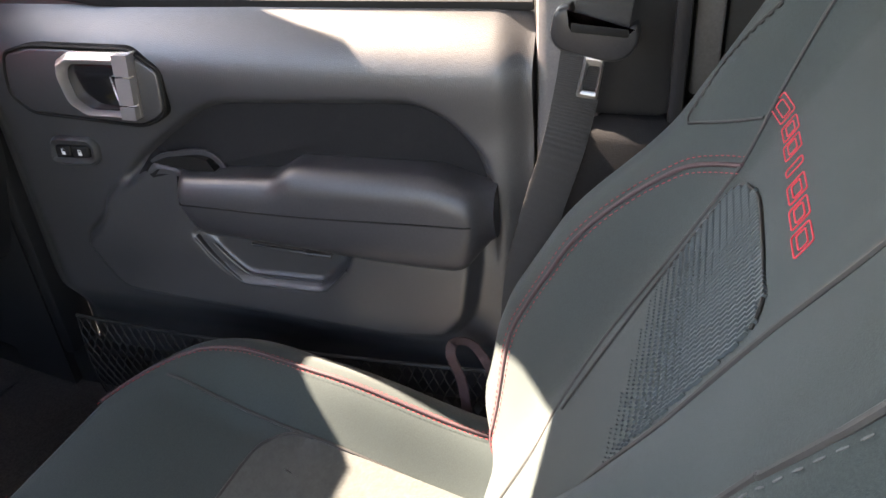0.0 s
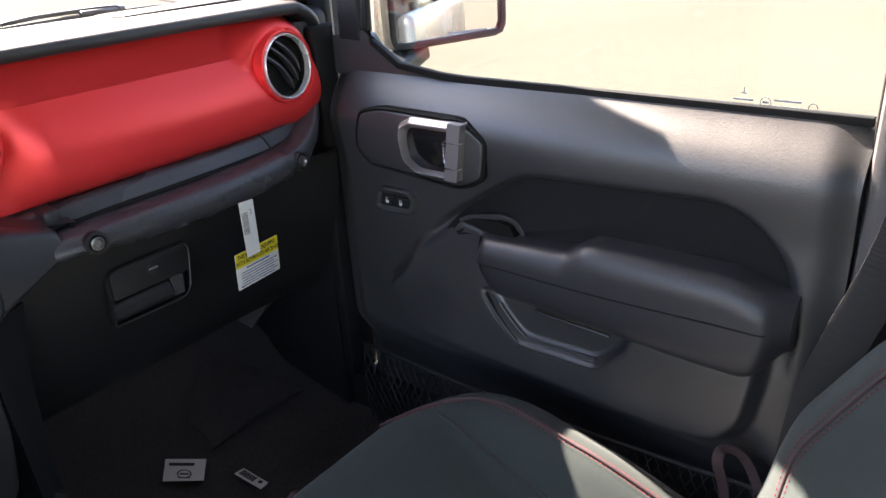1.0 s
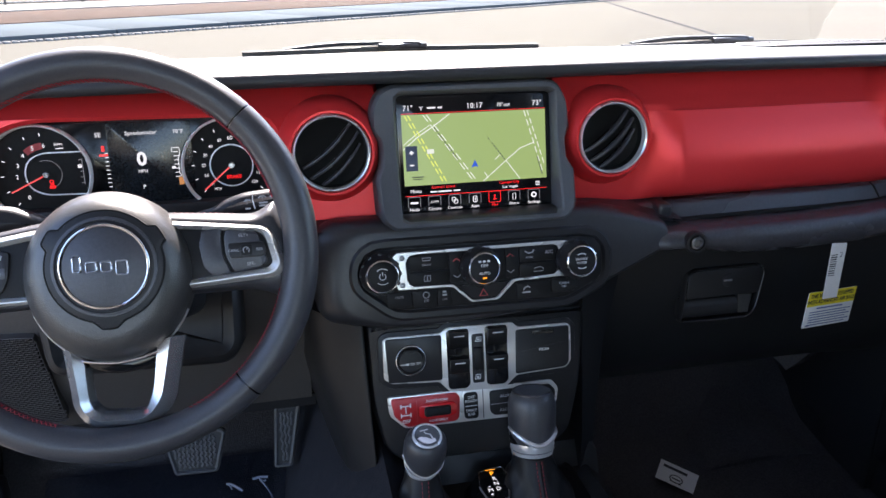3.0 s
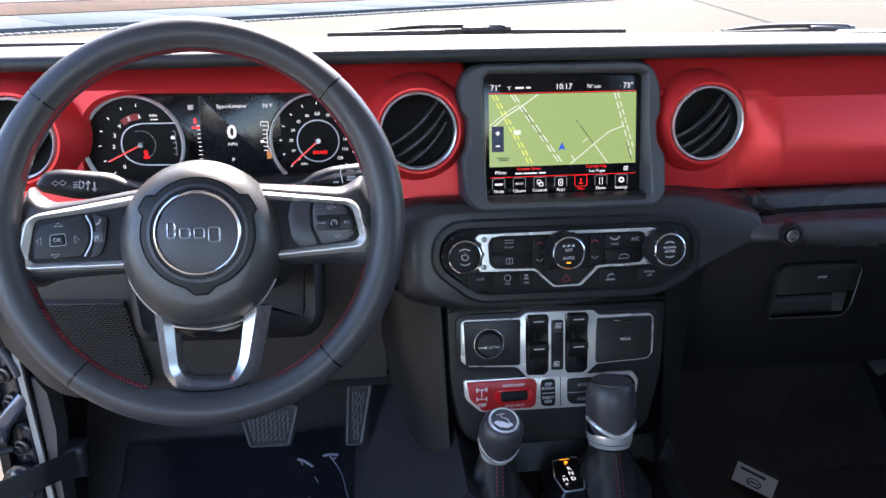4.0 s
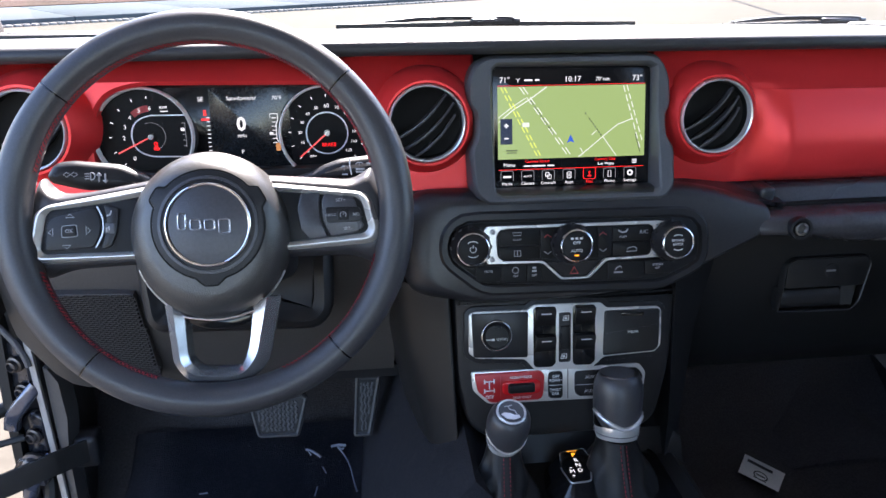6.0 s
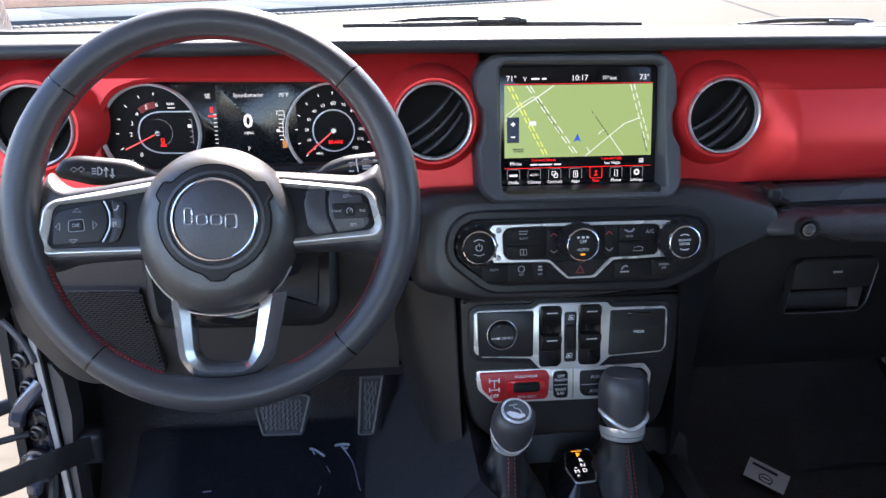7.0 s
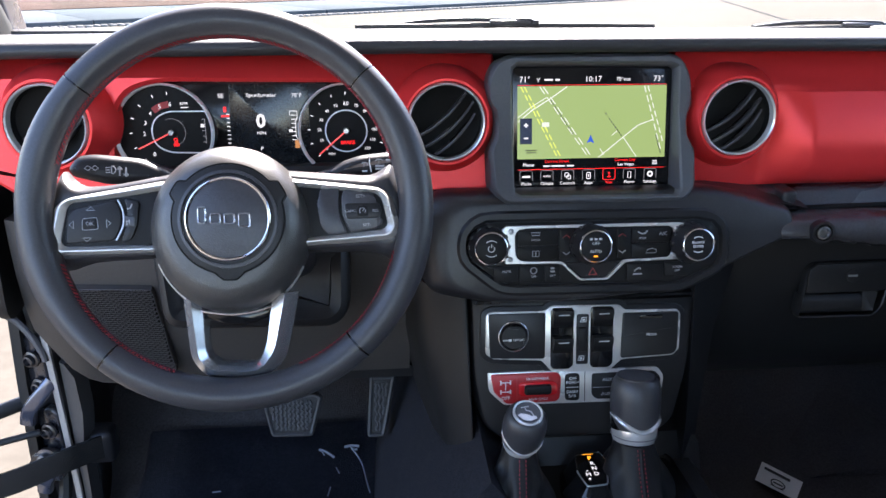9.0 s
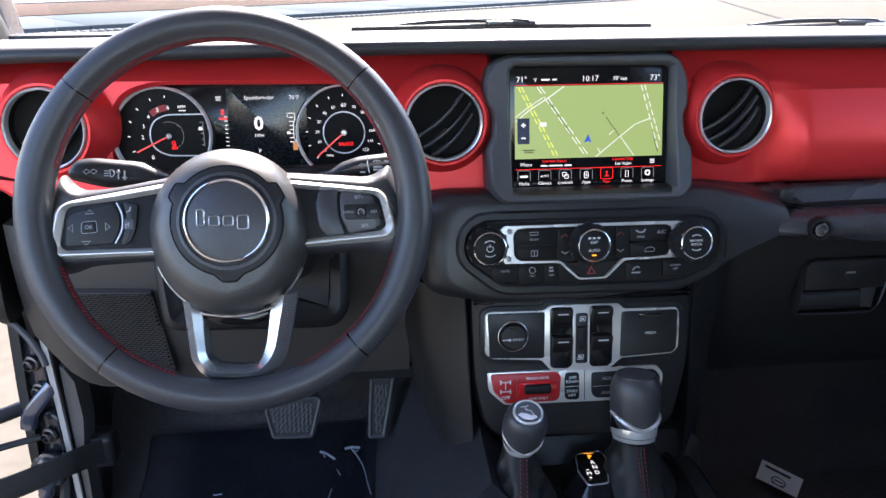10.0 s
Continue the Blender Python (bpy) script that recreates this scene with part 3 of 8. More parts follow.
# cowl and bonnet ahead of the windshield
single("cowl", loops(bmesh.new(), [[(-0.70, 0.395, 0.085), (0.70, 0.395, 0.085), (0.70, 0.54, 0.070), (-0.70, 0.54, 0.070)], [(-0.70, 0.395, -0.55), (0.70, 0.395, -0.55), (0.70, 0.54, -0.55), (-0.70, 0.54, -0.55)]]), M_PLASTIC, "black plastic cowl below the windshield", "cowl", kind="structure")
single("bonnet", loops(bmesh.new(), [[(x * k, y, z + 0.02 * (1 - (x / 0.62) ** 2)) for x in np.linspace(-0.62, 0.62, 13)] + [(0.62 * k, y, -0.45), (-0.62 * k, y, -0.45)] for y, z, k in ((0.545, 0.04, 1.0), (1.0, 0.025, 0.94), (1.5, 0.005, 0.86), (1.58, -0.03, 0.85))]), M_BODY, "silver painted car bonnet", "car body", kind="structure")
# windshield
wsh = thing("windshield", (0, 0.31, 0.13), "clear flat laminated windshield glass", "windshield", kind="structure")
ws = part("pane", loops(bmesh.new(), [[(-0.67, 0.36, 0.10), (0.67, 0.36, 0.10), (0.64, 0.02, 0.635), (-0.64, 0.02, 0.635)], [(-0.67, 0.365, 0.10), (0.67, 0.365, 0.10), (0.64, 0.025, 0.635), (-0.64, 0.025, 0.635)]]), M_SCREEN, wsh)
ws.visible_shadow = False


# ---- dashboard ----
dash = thing("dashboard", (0, 0.15, -0.3), "black vinyl dashboard with satin red trim panels", "dashboard")


def pad_z(x):
    return 0.156 - 0.004 * (abs(x) / 0.7) ** 2


def pad_top(u, v):
    x = -0.665 + 1.33 * u
    y = 0.050 + 0.336 * v
    z = pad_z(x) + 0.004 + 0.004 * ease(v, 0, 0.12) - 0.026 * v
    return (x, y, z)


part("top_pad", grid_surface(pad_top, 60, 24, back=lambda c: (c.x, c.y, c.z - 0.018)), M_DASHTOP, dash)
lipp = smooth([(-0.672, 0.055, -0.10), (-0.672, 0.040, 0.06), (-0.660, 0.022, 0.122), (-0.630, 0.018, 0.144)], 8) + [Vector((x, 0.018, pad_z(x) - 0.008)) for x in np.linspace(-0.595, 0.595, 30)] \
    + smooth([(0.630, 0.018, 0.144), (0.660, 0.022, 0.122), (0.672, 0.040, 0.06), (0.672, 0.055, -0.10)], 8)
part("pad_edge", sweep(lipp, fillet([(-0.0125, -0.036), (0.004, -0.036), (0.004, 0.0085), (-0.003, 0.0130), (-0.0110, 0.0090), (-0.0125, 0.001)], [0.002, 0.003, 0.004, 0.006, 0.005, 0.004], 4), up=(0, -1, 0.001)), M_DASHTOP, dash)
part("end_panel", loops(bmesh.new(), [fillet([(0.628, 0.050, z), (0.636 + k, 0.018 + j, z), (0.652 + k, 0.010 + j, z), (0.669, 0.016 + j, z), (0.673, 0.060, z)], [0, 0.008, 0.008, 0.006, 0], 4) for z, k, j in ((-0.030, -0.012, 0.030), (-0.010, -0.006, 0.018), (0.020, 0.0, 0.006), (0.060, 0.004, 0.0), (0.100, 0.002, 0.004), (0.126, -0.004, 0.012))]), M_TRAY, dash, angle=60)
part("end_cap", rbox((0.662, 0.034, -0.13), (0.712, 0.37, 0.142), 0.015, 3), M_PILLAR, dash)
for k in range(6):
    part("end_vent_slat", rbox((0.657, 0.060 + 0.002 * k, 0.020 + 0.014 * k), (0.665, 0.120, 0.027 + 0.014 * k), 0.002, 1), M_SATBLACK, dash)
part("carrier", loops(bmesh.new(), [[(x, 0.36, 0.12), (x, 0.07, 0.145), (x, 0.09, -0.03), (x, 0.30, -0.04)] for x in (-0.665, -0.2, 0.2, 0.665)]), M_PLASTIC, dash)


def red_profile(v):
    """y and z of the red panel from its foot (0) to its top (1)."""
    pts = [(0.034, -0.013), (0.014, -0.0075), (0.0005, 0.004), (-0.0075, 0.022), (-0.0085, 0.045), (-0.0010, 0.073), (0.0120, 0.0975), (0.0165, 0.1010), (0.035, 0.1185), (0.060, 0.149)]
    k = v * (len(pts) - 1)
    i = min(int(k), len(pts) - 2)
    t = k - i
    a, b, c, d = [Vector(pts[clamp(j, 0, len(pts) - 1)]) for j in (i - 1, i, i + 1, i + 2)]
    return 0.5 * (2 * b + (c - a) * t + (2 * a - 5 * b + 4 * c - d) * t * t + (3 * b - a - 3 * c + d) * t ** 3)


def red_right(u, v):
    x = 0.100 + 0.541 * u
    y, z = red_profile(v)
    flat = 1 - ease(x, 0.200, 0.252)     # flat ground round the inner vent
    y = y * (1 - flat) + max(y, 0.022) * flat
    far = math.hypot(x - 0.584, z - 0.077)
    rise = 1 - ease(far, 0.052, 0.082)
    y = y * (1 - rise) + min(y, 0.003) * rise     # ground drawn forward round the outer vent
    y += 0.050 * (1 - ease(far, 0.0435, 0.0475))     # opening behind the outer vent
    if x > 0.605:
        k = ease(x, 0.605, 0.66)
        z = z + (0.070 - z) * 0.30 * k * k
        y += 0.006 * k * k
    return (x, y, z)


part("red_trim", grid_surface(red_right, 180, 70, back=lambda c: (c.x, 0.092, c.z)), M_RED, dash, "satin red passenger trim panel")
MC = plane((-0.37, 0.033, 0.062), 9)
outer = fillet([(-0.225, -0.085), (0.262, -0.085), (0.262, 0.092), (-0.20, 0.092), (-0.290, 0.086), (-0.318, 0.050), (-0.316, -0.020), (-0.270, -0.055)], [0.02, 0.0, 0.0, 0.0, 0.03, 0.03, 0.03, 0.03])
clus_out = fillet([(-0.148, -0.07), (0.152, -0.07), (0.152, 0.010), (0.140, 0.049), (-0.100, 0.0525), (-0.136, 0.042), (-0.1525, 0.0)], [0.02, 0.02, 0.03, 0.03, 0.03, 0.03, 0.05], 8)
red_bm = band(outer, clus_out, -0.006, 0.008, 0.004, 120, back=-0.03)
for vt in red_bm.verts:          # the top runs back under the pad
    vt.co.z -= 0.95 * max(0.0, vt.co.y - 0.056)
part("red_trim", red_bm, M_RED, dash, "satin red driver side trim panel", m=MC)
tray = [(0.205, 0.004, -0.003), (0.245, 0.002, -0.002), (0.30, 0, 0), (0.45, -0.002, 0.002), (0.525, -0.002, 0.004), (0.575, 0.002, 0.010), (0.615, 0.012, 0.022), (0.650, 0.034, 0.040)]
part("vent_tray", loops(bmesh.new(), [fillet([(x, 0.045 + k, -0.010 + h), (x, 0.012 + k, -0.0100 + h), (x, 0.0045 + k, -0.0125 + h), (x, -0.004 + k, -0.0290 + h), (x, -0.012 + k, -0.040 + h), (x, 0.05 + k, -0.060 + h)], [0, 0.004, 0.003, 0.003, 0, 0], 3) for x, k, h in tray]), M_TRAY, dash)
# black rod set where the gap under the tray holds only shade
part("tray_gap", tube([(x, -0.0075 + k, -0.0300 + h) for x, k, h in tray[1:-1]], 0.0030, 8), M_VOID, dash)
part("tray_end_joint", tube([(0.5290, 0.008, -0.006), (0.5310, 0.001, -0.010), (0.5360, -0.0065, -0.0240)], 0.0012, 6), M_VOID, dash)
part("tray_start", rbox((0.222, -0.010, -0.031), (0.240, 0.030, -0.0095), 0.005, 3), M_SOFT, dash)


def vent(cx, cy, cz, turn, collar=0.0525, lean=24, bow=1, flare=0.010, side=1, size=0.94):
    m = plane((cx, cy, cz), 4, turn) @ Matrix.Diagonal((size, size, 1.0, 1.0))
    v = part("air_vent", lathe([(0.0420, -0.012), (0.0445, -0.010), (0.0445, 0.011), (0.0434, 0.0135), (0.0418, 0.0120), (0.0408, -0.004)], 56, True), M_RING, dash, "round air vent with satin silver ring", m=m)
    part("collar", lathe([(0.0448, 0.006), (0.0462, 0.0105), (0.0490, 0.0105), (collar, 0.004), (collar + flare, -0.014), (collar + flare, -0.060), (0.046, -0.060)], 56, True), M_RED, v, "raised red collar", m=m)
    # shallow dish; its near-black colour replaces the shade of a deep duct
    part("bowl", lathe([(0.0414, 0.004), (0.0395, -0.004), (0.030, -0.0085), (0.0005, -0.0090)], 48, cap=(False, True)), M_VOID, v, m=m)
    for k in (-0.019 * side, -0.006 * side, 0.009 * side):
        h = math.sqrt(max(0.0, 0.0405 ** 2 - k * k)) * 0.94
        path = [(t * h, k - 0.005 * side * (1 - t * t) + 0.012 * t * bow, 0.0 - 0.006 * t * t) for t in np.linspace(-1, 1, 11)]
        part("slat", moved(sweep(path, fillet([(-0.0016, -0.009), (0.0016, -0.009), (0.0018, 0.004), (-0.0018, 0.004)], 0.0012, 2), up=(0, 0, 1)), pose(0, 0, 0, 0, 0, lean)), M_BAR, v, m=m)


vent(-0.166, 0.010, 0.073, 0)
vent(0.160, 0.010, 0.073, 0)
vent(-0.574, 0.008, 0.077, -4, 0.0525)
vent(0.584, 0.004, 0.077, 6, 0.0500, -48, 0, 0.002, -1, 0.98)

# lower dash: glove box on the passenger side, knee panels on the driver side
glove = thing("glove_box", (0.42, 0.05, -0.32), "closed black plastic glove box with recessed pull", "glove box")


def glove_face(u, v):
    x = 0.15 + 0.50 * u
    z = -0.055 - 0.235 * (1 - v)
    y = 0.0 + 0.06 * (1 - v) ** 2 - 0.012 * ease(x, 0.5, 0.66)
    return (x, y + 0.012 * (1 - ease(z, -0.30, -0.26)), z)


part("door", grid_surface(glove_face, 30, 16, back=lambda c: (c.x, c.y + 0.08, c.z)), M_PLASTIC, glove)
MG = plane((0.318, -0.006, -0.137), 8)
g_o = fillet([(-0.0440, 0.0270), (-0.0344, 0.0335), (0.0610, 0.0335), (0.0665, 0.0240), (0.0545, -0.0260), (0.0440, -0.0345), (-0.0520, -0.0335), (-0.0470, -0.0060)], [0.006, 0.004, 0.006, 0.008, 0.008, 0.004, 0.003, 0.004])
part("pull_surround", ridge_band(inset(g_o, -0.0014), inset(g_o, 0.0010), -0.010, 0.0004, 0.0022, 0.0010), M_PLASTIC, glove, m=MG)
part("key_plate", prism(fillet([(-0.0425, 0.0265), (-0.0335, 0.0320), (0.0600, 0.0320), (0.0650, 0.0235), (0.0590, -0.0040), (-0.0450, -0.0045)], 0.004), -0.012, 0.0016, 0.0012), M_PLASTIC, glove, m=MG)
part("pull", loops(bmesh.new(), [fillet([(x, -0.0060, -0.020), (x, -0.0060, -0.004), (x, -0.0130, 0.0012), (x, -0.0250, 0.0030), (x, -0.0310, -0.002), (x, -0.0310, -0.020)], [0, 0.003, 0.006, 0.006, 0.004, 0], 4) for x in (-0.0490, -0.0300, 0.0150, 0.0290)]), M_PLASTIC, glove, m=MG)
part("pull_end", loops(bmesh.new(), [[(0.0300, -0.0040, -0.012), (0.0500, -0.0040, -0.012), (0.0500, -0.0310, -0.012), (0.0300, -0.0310, -0.012)], [(0.0320, -0.0050, -0.004), (0.0480, -0.0050, 0.0010), (0.0440, -0.0290, 0.0020), (0.0320, -0.0290, -0.003)]]), M_SATBLACK, glove, m=MG)
part("pull_lip", tube(smooth([(-0.0520, -0.0335, 0.002), (-0.0200, -0.0342, 0.003), (0.0250, -0.0346, 0.003), (0.0430, -0.0342, 0.002), (0.0530, -0.0265, 0.001)], 5), 0.0013, 8), M_SATBLACK, glove, m=MG)
part("latch", prism(circle((0.0140, 0.0165), 0.009, 24), 0, 0.0026, 0.0008), M_SATBLACK, glove, m=MG)
part("key_slot", bars([(0.0125, 0.0168, 0.0120, 0.0024)], 0.0026, 0.0032), M_SILVER, glove, m=MG)
gh = thing("grab_bar", (0.43, -0.04, -0.07), "black padded passenger grab bar with exposed bolts", "grab bar")
BAR = [(0.196, 0.020, -0.004), (0.215, 0.010, -0.003), (0.245, 0.003, -0.001), (0.30, 0, 0), (0.40, -0.002, 0.001), (0.48, -0.002, 0.004), (0.535, 0, 0.008), (0.570, 0.008, 0.014), (0.600, 0.022, 0.028), (0.622, 0.038, 0.046), (0.640, 0.056, 0.066)]


def bar_ring(x, k, h, grow=0.0, low=0.0):
    return fillet([(x, -0.012 + k, -0.064 + h + low), (x, -0.044 + k - grow * 0.5, -0.068 + h + low - grow), (x, -0.055 + k - grow, -0.050 + h), (x, -0.048 + k - grow, -0.0345 + h + grow), (x, -0.020 + k, -0.0300 + h + grow * 0.5), (x, 0.004 + k, -0.034 + h)], [0, 0.010, 0.012, 0.008, 0.010, 0], 5)


def bar_at(x):
    i = max(1, next(j for j, q in enumerate(BAR) if q[0] >= x - 1e-9))
    a, b = BAR[i - 1], BAR[i]
    t = (x - a[0]) / (b[0] - a[0])
    return a[1] + (b[1] - a[1]) * t, a[2] + (b[2] - a[2]) * t


part("bar", loops(bmesh.new(), [bar_ring(x, *bar_at(x), low=0.010 * (1 - ease(x, 0.24, 0.32))) for x in np.linspace(0.196, 0.640, 60)]), M_BAR, gh, angle=50)
part("grip", loops(bmesh.new(), [bar_ring(x, *bar_at(x), grow=0.0026 * min(1, ease(x, 0.296, 0.318) + 0.05) * (1 - ease(x, 0.518, 0.534)) - 0.0005, low=0.004 * (1 - ease(x, 0.296, 0.330))) for x in np.linspace(0.294, 0.535, 40)]), M_BAR, gh, angle=50)
for x, y, z, tr in ((0.2500, -0.0520, -0.0450, -6), (0.5480, -0.0500, -0.0390, 10)):
    mb = plane((x, y, z), 4, tr)
    bo = part("bolt", lathe([(0.0001, 0.003), (0.004, 0.003), (0.0055, 0.0055), (0.0075, 0.005), (0.0082, 0.0), (0.0082, -0.012)], 24), M_TONGUE, gh, "steel bolt head", m=mb)
    part("bolt_cup", lathe([(0.0085, -0.004), (0.0095, 0.0035), (0.0125, 0.0035), (0.0135, -0.006)], 28, True), M_SATBLACK, bo, m=mb)

knee = thing("knee_panel", (-0.45, 0.0, -0.3), "black plastic knee panel with perforated speaker grille", "panel")


def knee_face(u, v):
    x = -0.654 + 0.449 * u
    foot = -0.270 + 0.090 * clamp((-0.572 - x) / 0.075) ** 3
    z = foot + (-0.035 - foot) * v
    d = (-0.035 - z) / 0.24
    y = 0.020 + 0.06 * d - 0.02 * math.sin(d * math.pi) + 0.018 * clamp((-0.600 - x) / 0.054) ** 2
    return (x, y, z)


part("panel", grid_surface(knee_face, 30, 16, back=lambda c: (c.x, c.y + 0.06, c.z)), M_KNEE, knee)
MK = plane((-0.455, 0.0235, -0.145), -14)
gp_out = fillet([(-0.150, 0.0355), (-0.0455, 0.0302), (-0.0385, -0.100), (-0.100, -0.100), (-0.150, -0.02)], 0.004)
part("grille_back", prism(gp_out, -0.02, 0.001, 0.001), M_GLOSSBLACK, knee, m=MK)
part("grille_frame", band(inset(gp_out, -0.0012), gp_out, -0.015, 0.0024, 0.0006), M_KNEE, knee, m=MK)
gm = bmesh.new()
gpoly = [Vector(p) for p in gp_out]


def inside(x, y, poly):
    hit = False
    for i in range(len(poly)):
        a, b = poly[i - 1], poly[i]
        if (a[1] > y) != (b[1] > y) and x < (b[0] - a[0]) * (y - a[1]) / (b[1] - a[1]) + a[0]:
            hit = not hit
    return hit


for r in range(-40, 40):
    for c in range(-40, 40):
        x, y = c * 0.0066 + (0.0033 if r % 2 else 0), r * 0.0030
        if inside(x, y, gpoly):
            q = [(x - 0.0030, y - 0.0005), (x, y - 0.0011), (x + 0.0030, y - 0.0005), (x + 0.0030, y + 0.0005), (x, y + 0.0001), (x - 0.0030, y + 0.0005)]
            loops(gm, [[(a, b, 0.0) for a, b in q], [(a, b, 0.0030) for a, b in q]])
tagged(part("mesh_grille", gm, M_KNEE, knee, m=MK), kind="stuff")
part("lower_panel", loops(bmesh.new(), [[(x, 0.075, -0.262), (x, 0.078, -0.280), (x, 0.12, -0.30), (x, 0.30, -0.30), (x, 0.30, -0.25)] for x in (-0.570, -0.20)]), M_PLASTIC, knee)
# steering column
col = thing("steering_column", (-0.371, 0.02, -0.10), "black plastic steering column shroud", "column")
MW = plane((-0.372, -0.157, 0.033), 20)
part("shroud", loops(bmesh.new(), [[(x * k, y * k - 0.012, w) for x, y in fillet([(-0.058, -0.055), (0.058, -0.055), (0.062, 0.020), (0.035, 0.045), (-0.035, 0.045), (-0.062, 0.020)], 0.02)] for k, w in ((0.86, -0.045), (1, -0.06), (1.05, -0.17), (1.1, -0.24))]), M_PLASTIC, col, m=MW)

part("knee_cover", loops(bmesh.new(), [[(x, y, w) for x, y in inset(fillet([(-0.100, -0.120), (0.080, -0.124), (0.096, -0.108), (0.098, -0.030), (-0.112, -0.030)], [0.02, 0.02, 0.02, 0.01, 0.01]), k)] for k, w in ((0, -0.22), (0, -0.160), (0.003, -0.154), (0.009, -0.151), (0.020, -0.158))]), M_PLASTIC, col, m=MW)
# ---- centre stack ----
stack = thing("centre_stack", (0, 0.05, -0.29), "black centre stack housing below the touchscreen", "centre stack")
CP = plane((-0.006, -0.040, -0.05), 14)
brow_f = [(-0.150, 0.028), (-0.135, 0.0405), (0.142, 0.0425), (0.222, 0.022), (0.2265, 0.0123), (0.2225, 0.0), (0.1635, -0.025), (0.1045, -0.054), (-0.025, -0.0645), (-0.114, -0.061), (-0.157, -0.044), (-0.161, -0.010)]
brow_b = [(-0.190, 0.046), (-0.168, 0.058), (0.150, 0.058), (0.232, 0.032), (0.2365, 0.0123), (0.232, -0.006), (0.168, -0.033), (0.108, -0.062), (-0.025, -0.072), (-0.125, -0.070), (-0.186, -0.056), (-0.193, -0.010)]
rr_ = [0.02, 0.02, 0.04, 0.012, 0.006, 0.01, 0.03, 0.04, 0.04, 0.03, 0.02, 0.02]
part("upper_housing", shell(fillet(brow_f, rr_, 5), fillet(brow_b, rr_, 5), 0.0, -0.036, 8, deep=-0.10), M_SOFT, stack, m=CP, angle=50)
panel_out = fillet([(-0.140, 0.008), (-0.126, 0.022), (0.128, 0.020), (0.142, 0.008), (0.141, -0.030), (0.096, -0.050), (-0.102, -0.047), (-0.141, -0.016)], 0.010)
part("panel_recess", band(inset(panel_out, -0.012), panel_out, -0.004, 0.004, 0.003, 96, back=-0.008), M_SATBLACK, stack, m=CP)
part("shelf", loops(bmesh.new(), [[(x, 0.06, q), (x, 0.02, q - 0.004), (x, -0.016, q - 0.010), (x, 0.06, q - 0.03)] for x, q in ((-0.21, 0.0), (0.14, 0.0), (0.19, -0.006), (0.25, -0.018))]), M_SOFT, stack)
LP = plane((0, -0.04, -0.14), 12)
lower = fillet([(-0.142, 0.022), (0.122, 0.022), (0.116, -0.070), (0.100, -0.135), (0.080, -0.150), (-0.105, -0.150), (-0.128, -0.130), (-0.140, -0.070)], [0.004, 0.004, 0.02, 0.02, 0.02, 0.02, 0.02, 0.02])
part("lower_housing", loops(bmesh.new(), [[(x, y, -0.30) for x, y in lower], [(x, y, -0.010) for x, y in lower], [(x, y, -0.004) for x, y in inset(lower, 0.003)], [(x, y, -0.002) for x, y in inset(lower, 0.008)]]), M_PLASTIC, stack, m=LP)
# swept flank towards the driver
fl = [[(-0.145, -0.035, -0.115), (-0.145, 0.05, -0.115), (-0.215, 0.05, -0.100), (-0.205, -0.02, -0.10)],
      [(-0.143, -0.050, -0.18), (-0.143, 0.06, -0.18), (-0.218, 0.06, -0.18), (-0.195, -0.02, -0.18)],
      [(-0.140, -0.070, -0.27), (-0.14, 0.10, -0.27), (-0.205, 0.10, -0.27), (-0.175, -0.03, -0.27)],
      [(-0.135, -0.075, -0.36), (-0.135, 0.14, -0.36), (-0.185, 0.14, -0.36), (-0.160, -0.04, -0.36)],
      [(-0.135, -0.075, -0.53), (-0.135, 0.16, -0.53), (-0.170, 0.16, -0.53), (-0.150, -0.04, -0.53)]]
part("driver_flank", loops(bmesh.new(), [fillet(r, [0.006, 0.006, 0.010, 0.032], 5) for r in fl]), M_PLASTIC, stack)
part("passenger_flank", loops(bmesh.new(), [[(0.118, -0.035 + k, z), (0.118, 0.08, z), (0.15 + j, 0.08, z), (0.15 + j, 0.0 + k, z)] for z, k, j in ((-0.10, 0, 0.03), (-0.18, -0.012, 0.01), (-0.28, -0.025, 0.0), (-0.53, -0.03, 0.0))]), M_PILLAR, stack)

# ---- tunnel console ----
TZ = -0.335
tun = thing("floor_console", (0.0, -0.3, FLOOR), "black plastic floor console between the seats", "console")
part("body", loops(bmesh.new(), [[(-0.130, y, FLOOR), (-0.125, y, z - 0.02), (-0.110, y, z), (0.130, y, z), (0.148, y, z - 0.02), (0.152, y, FLOOR)] for y, z in ((-1.0, TZ + 0.02), (-0.30, TZ), (-0.055, TZ), (-0.04, TZ + 0.03), (0.02, TZ + 0.05))]), M_PLASTIC, tun)
part("front_lip", tube(smooth([(-0.166, -0.030, -0.345), (-0.158, -0.030, -0.312), (-0.145, -0.030, -0.2975), (-0.125, -0.030, -0.2955), (-0.083, -0.030, -0.299), (0.03, -0.030, -0.306), (0.10, -0.030, -0.308)], 6), 0.0022, 8), M_SATBLACK, tun)
part("tunnel_carpet", loops(bmesh.new(), [[(-0.19 - k, y, FLOOR), (-0.155 - k, y, -0.40 + q), (-0.12, y, -0.36 + q), (-0.12, y, FLOOR)] for y, k, q in ((-1.0, 0.0, -0.03), (-0.05, 0.0, 0), (0.10, 0.01, 0.02), (0.42, 0.04, 0.06))]), M_MAT, tun)

# ---- steering wheel ----
wheel = thing("steering_wheel", (-0.372, -0.157, 0.033), "black leather three-spoke steering wheel with red stitching and silver spokes", "steering wheel")
RR, RT = 0.1625, 0.0150


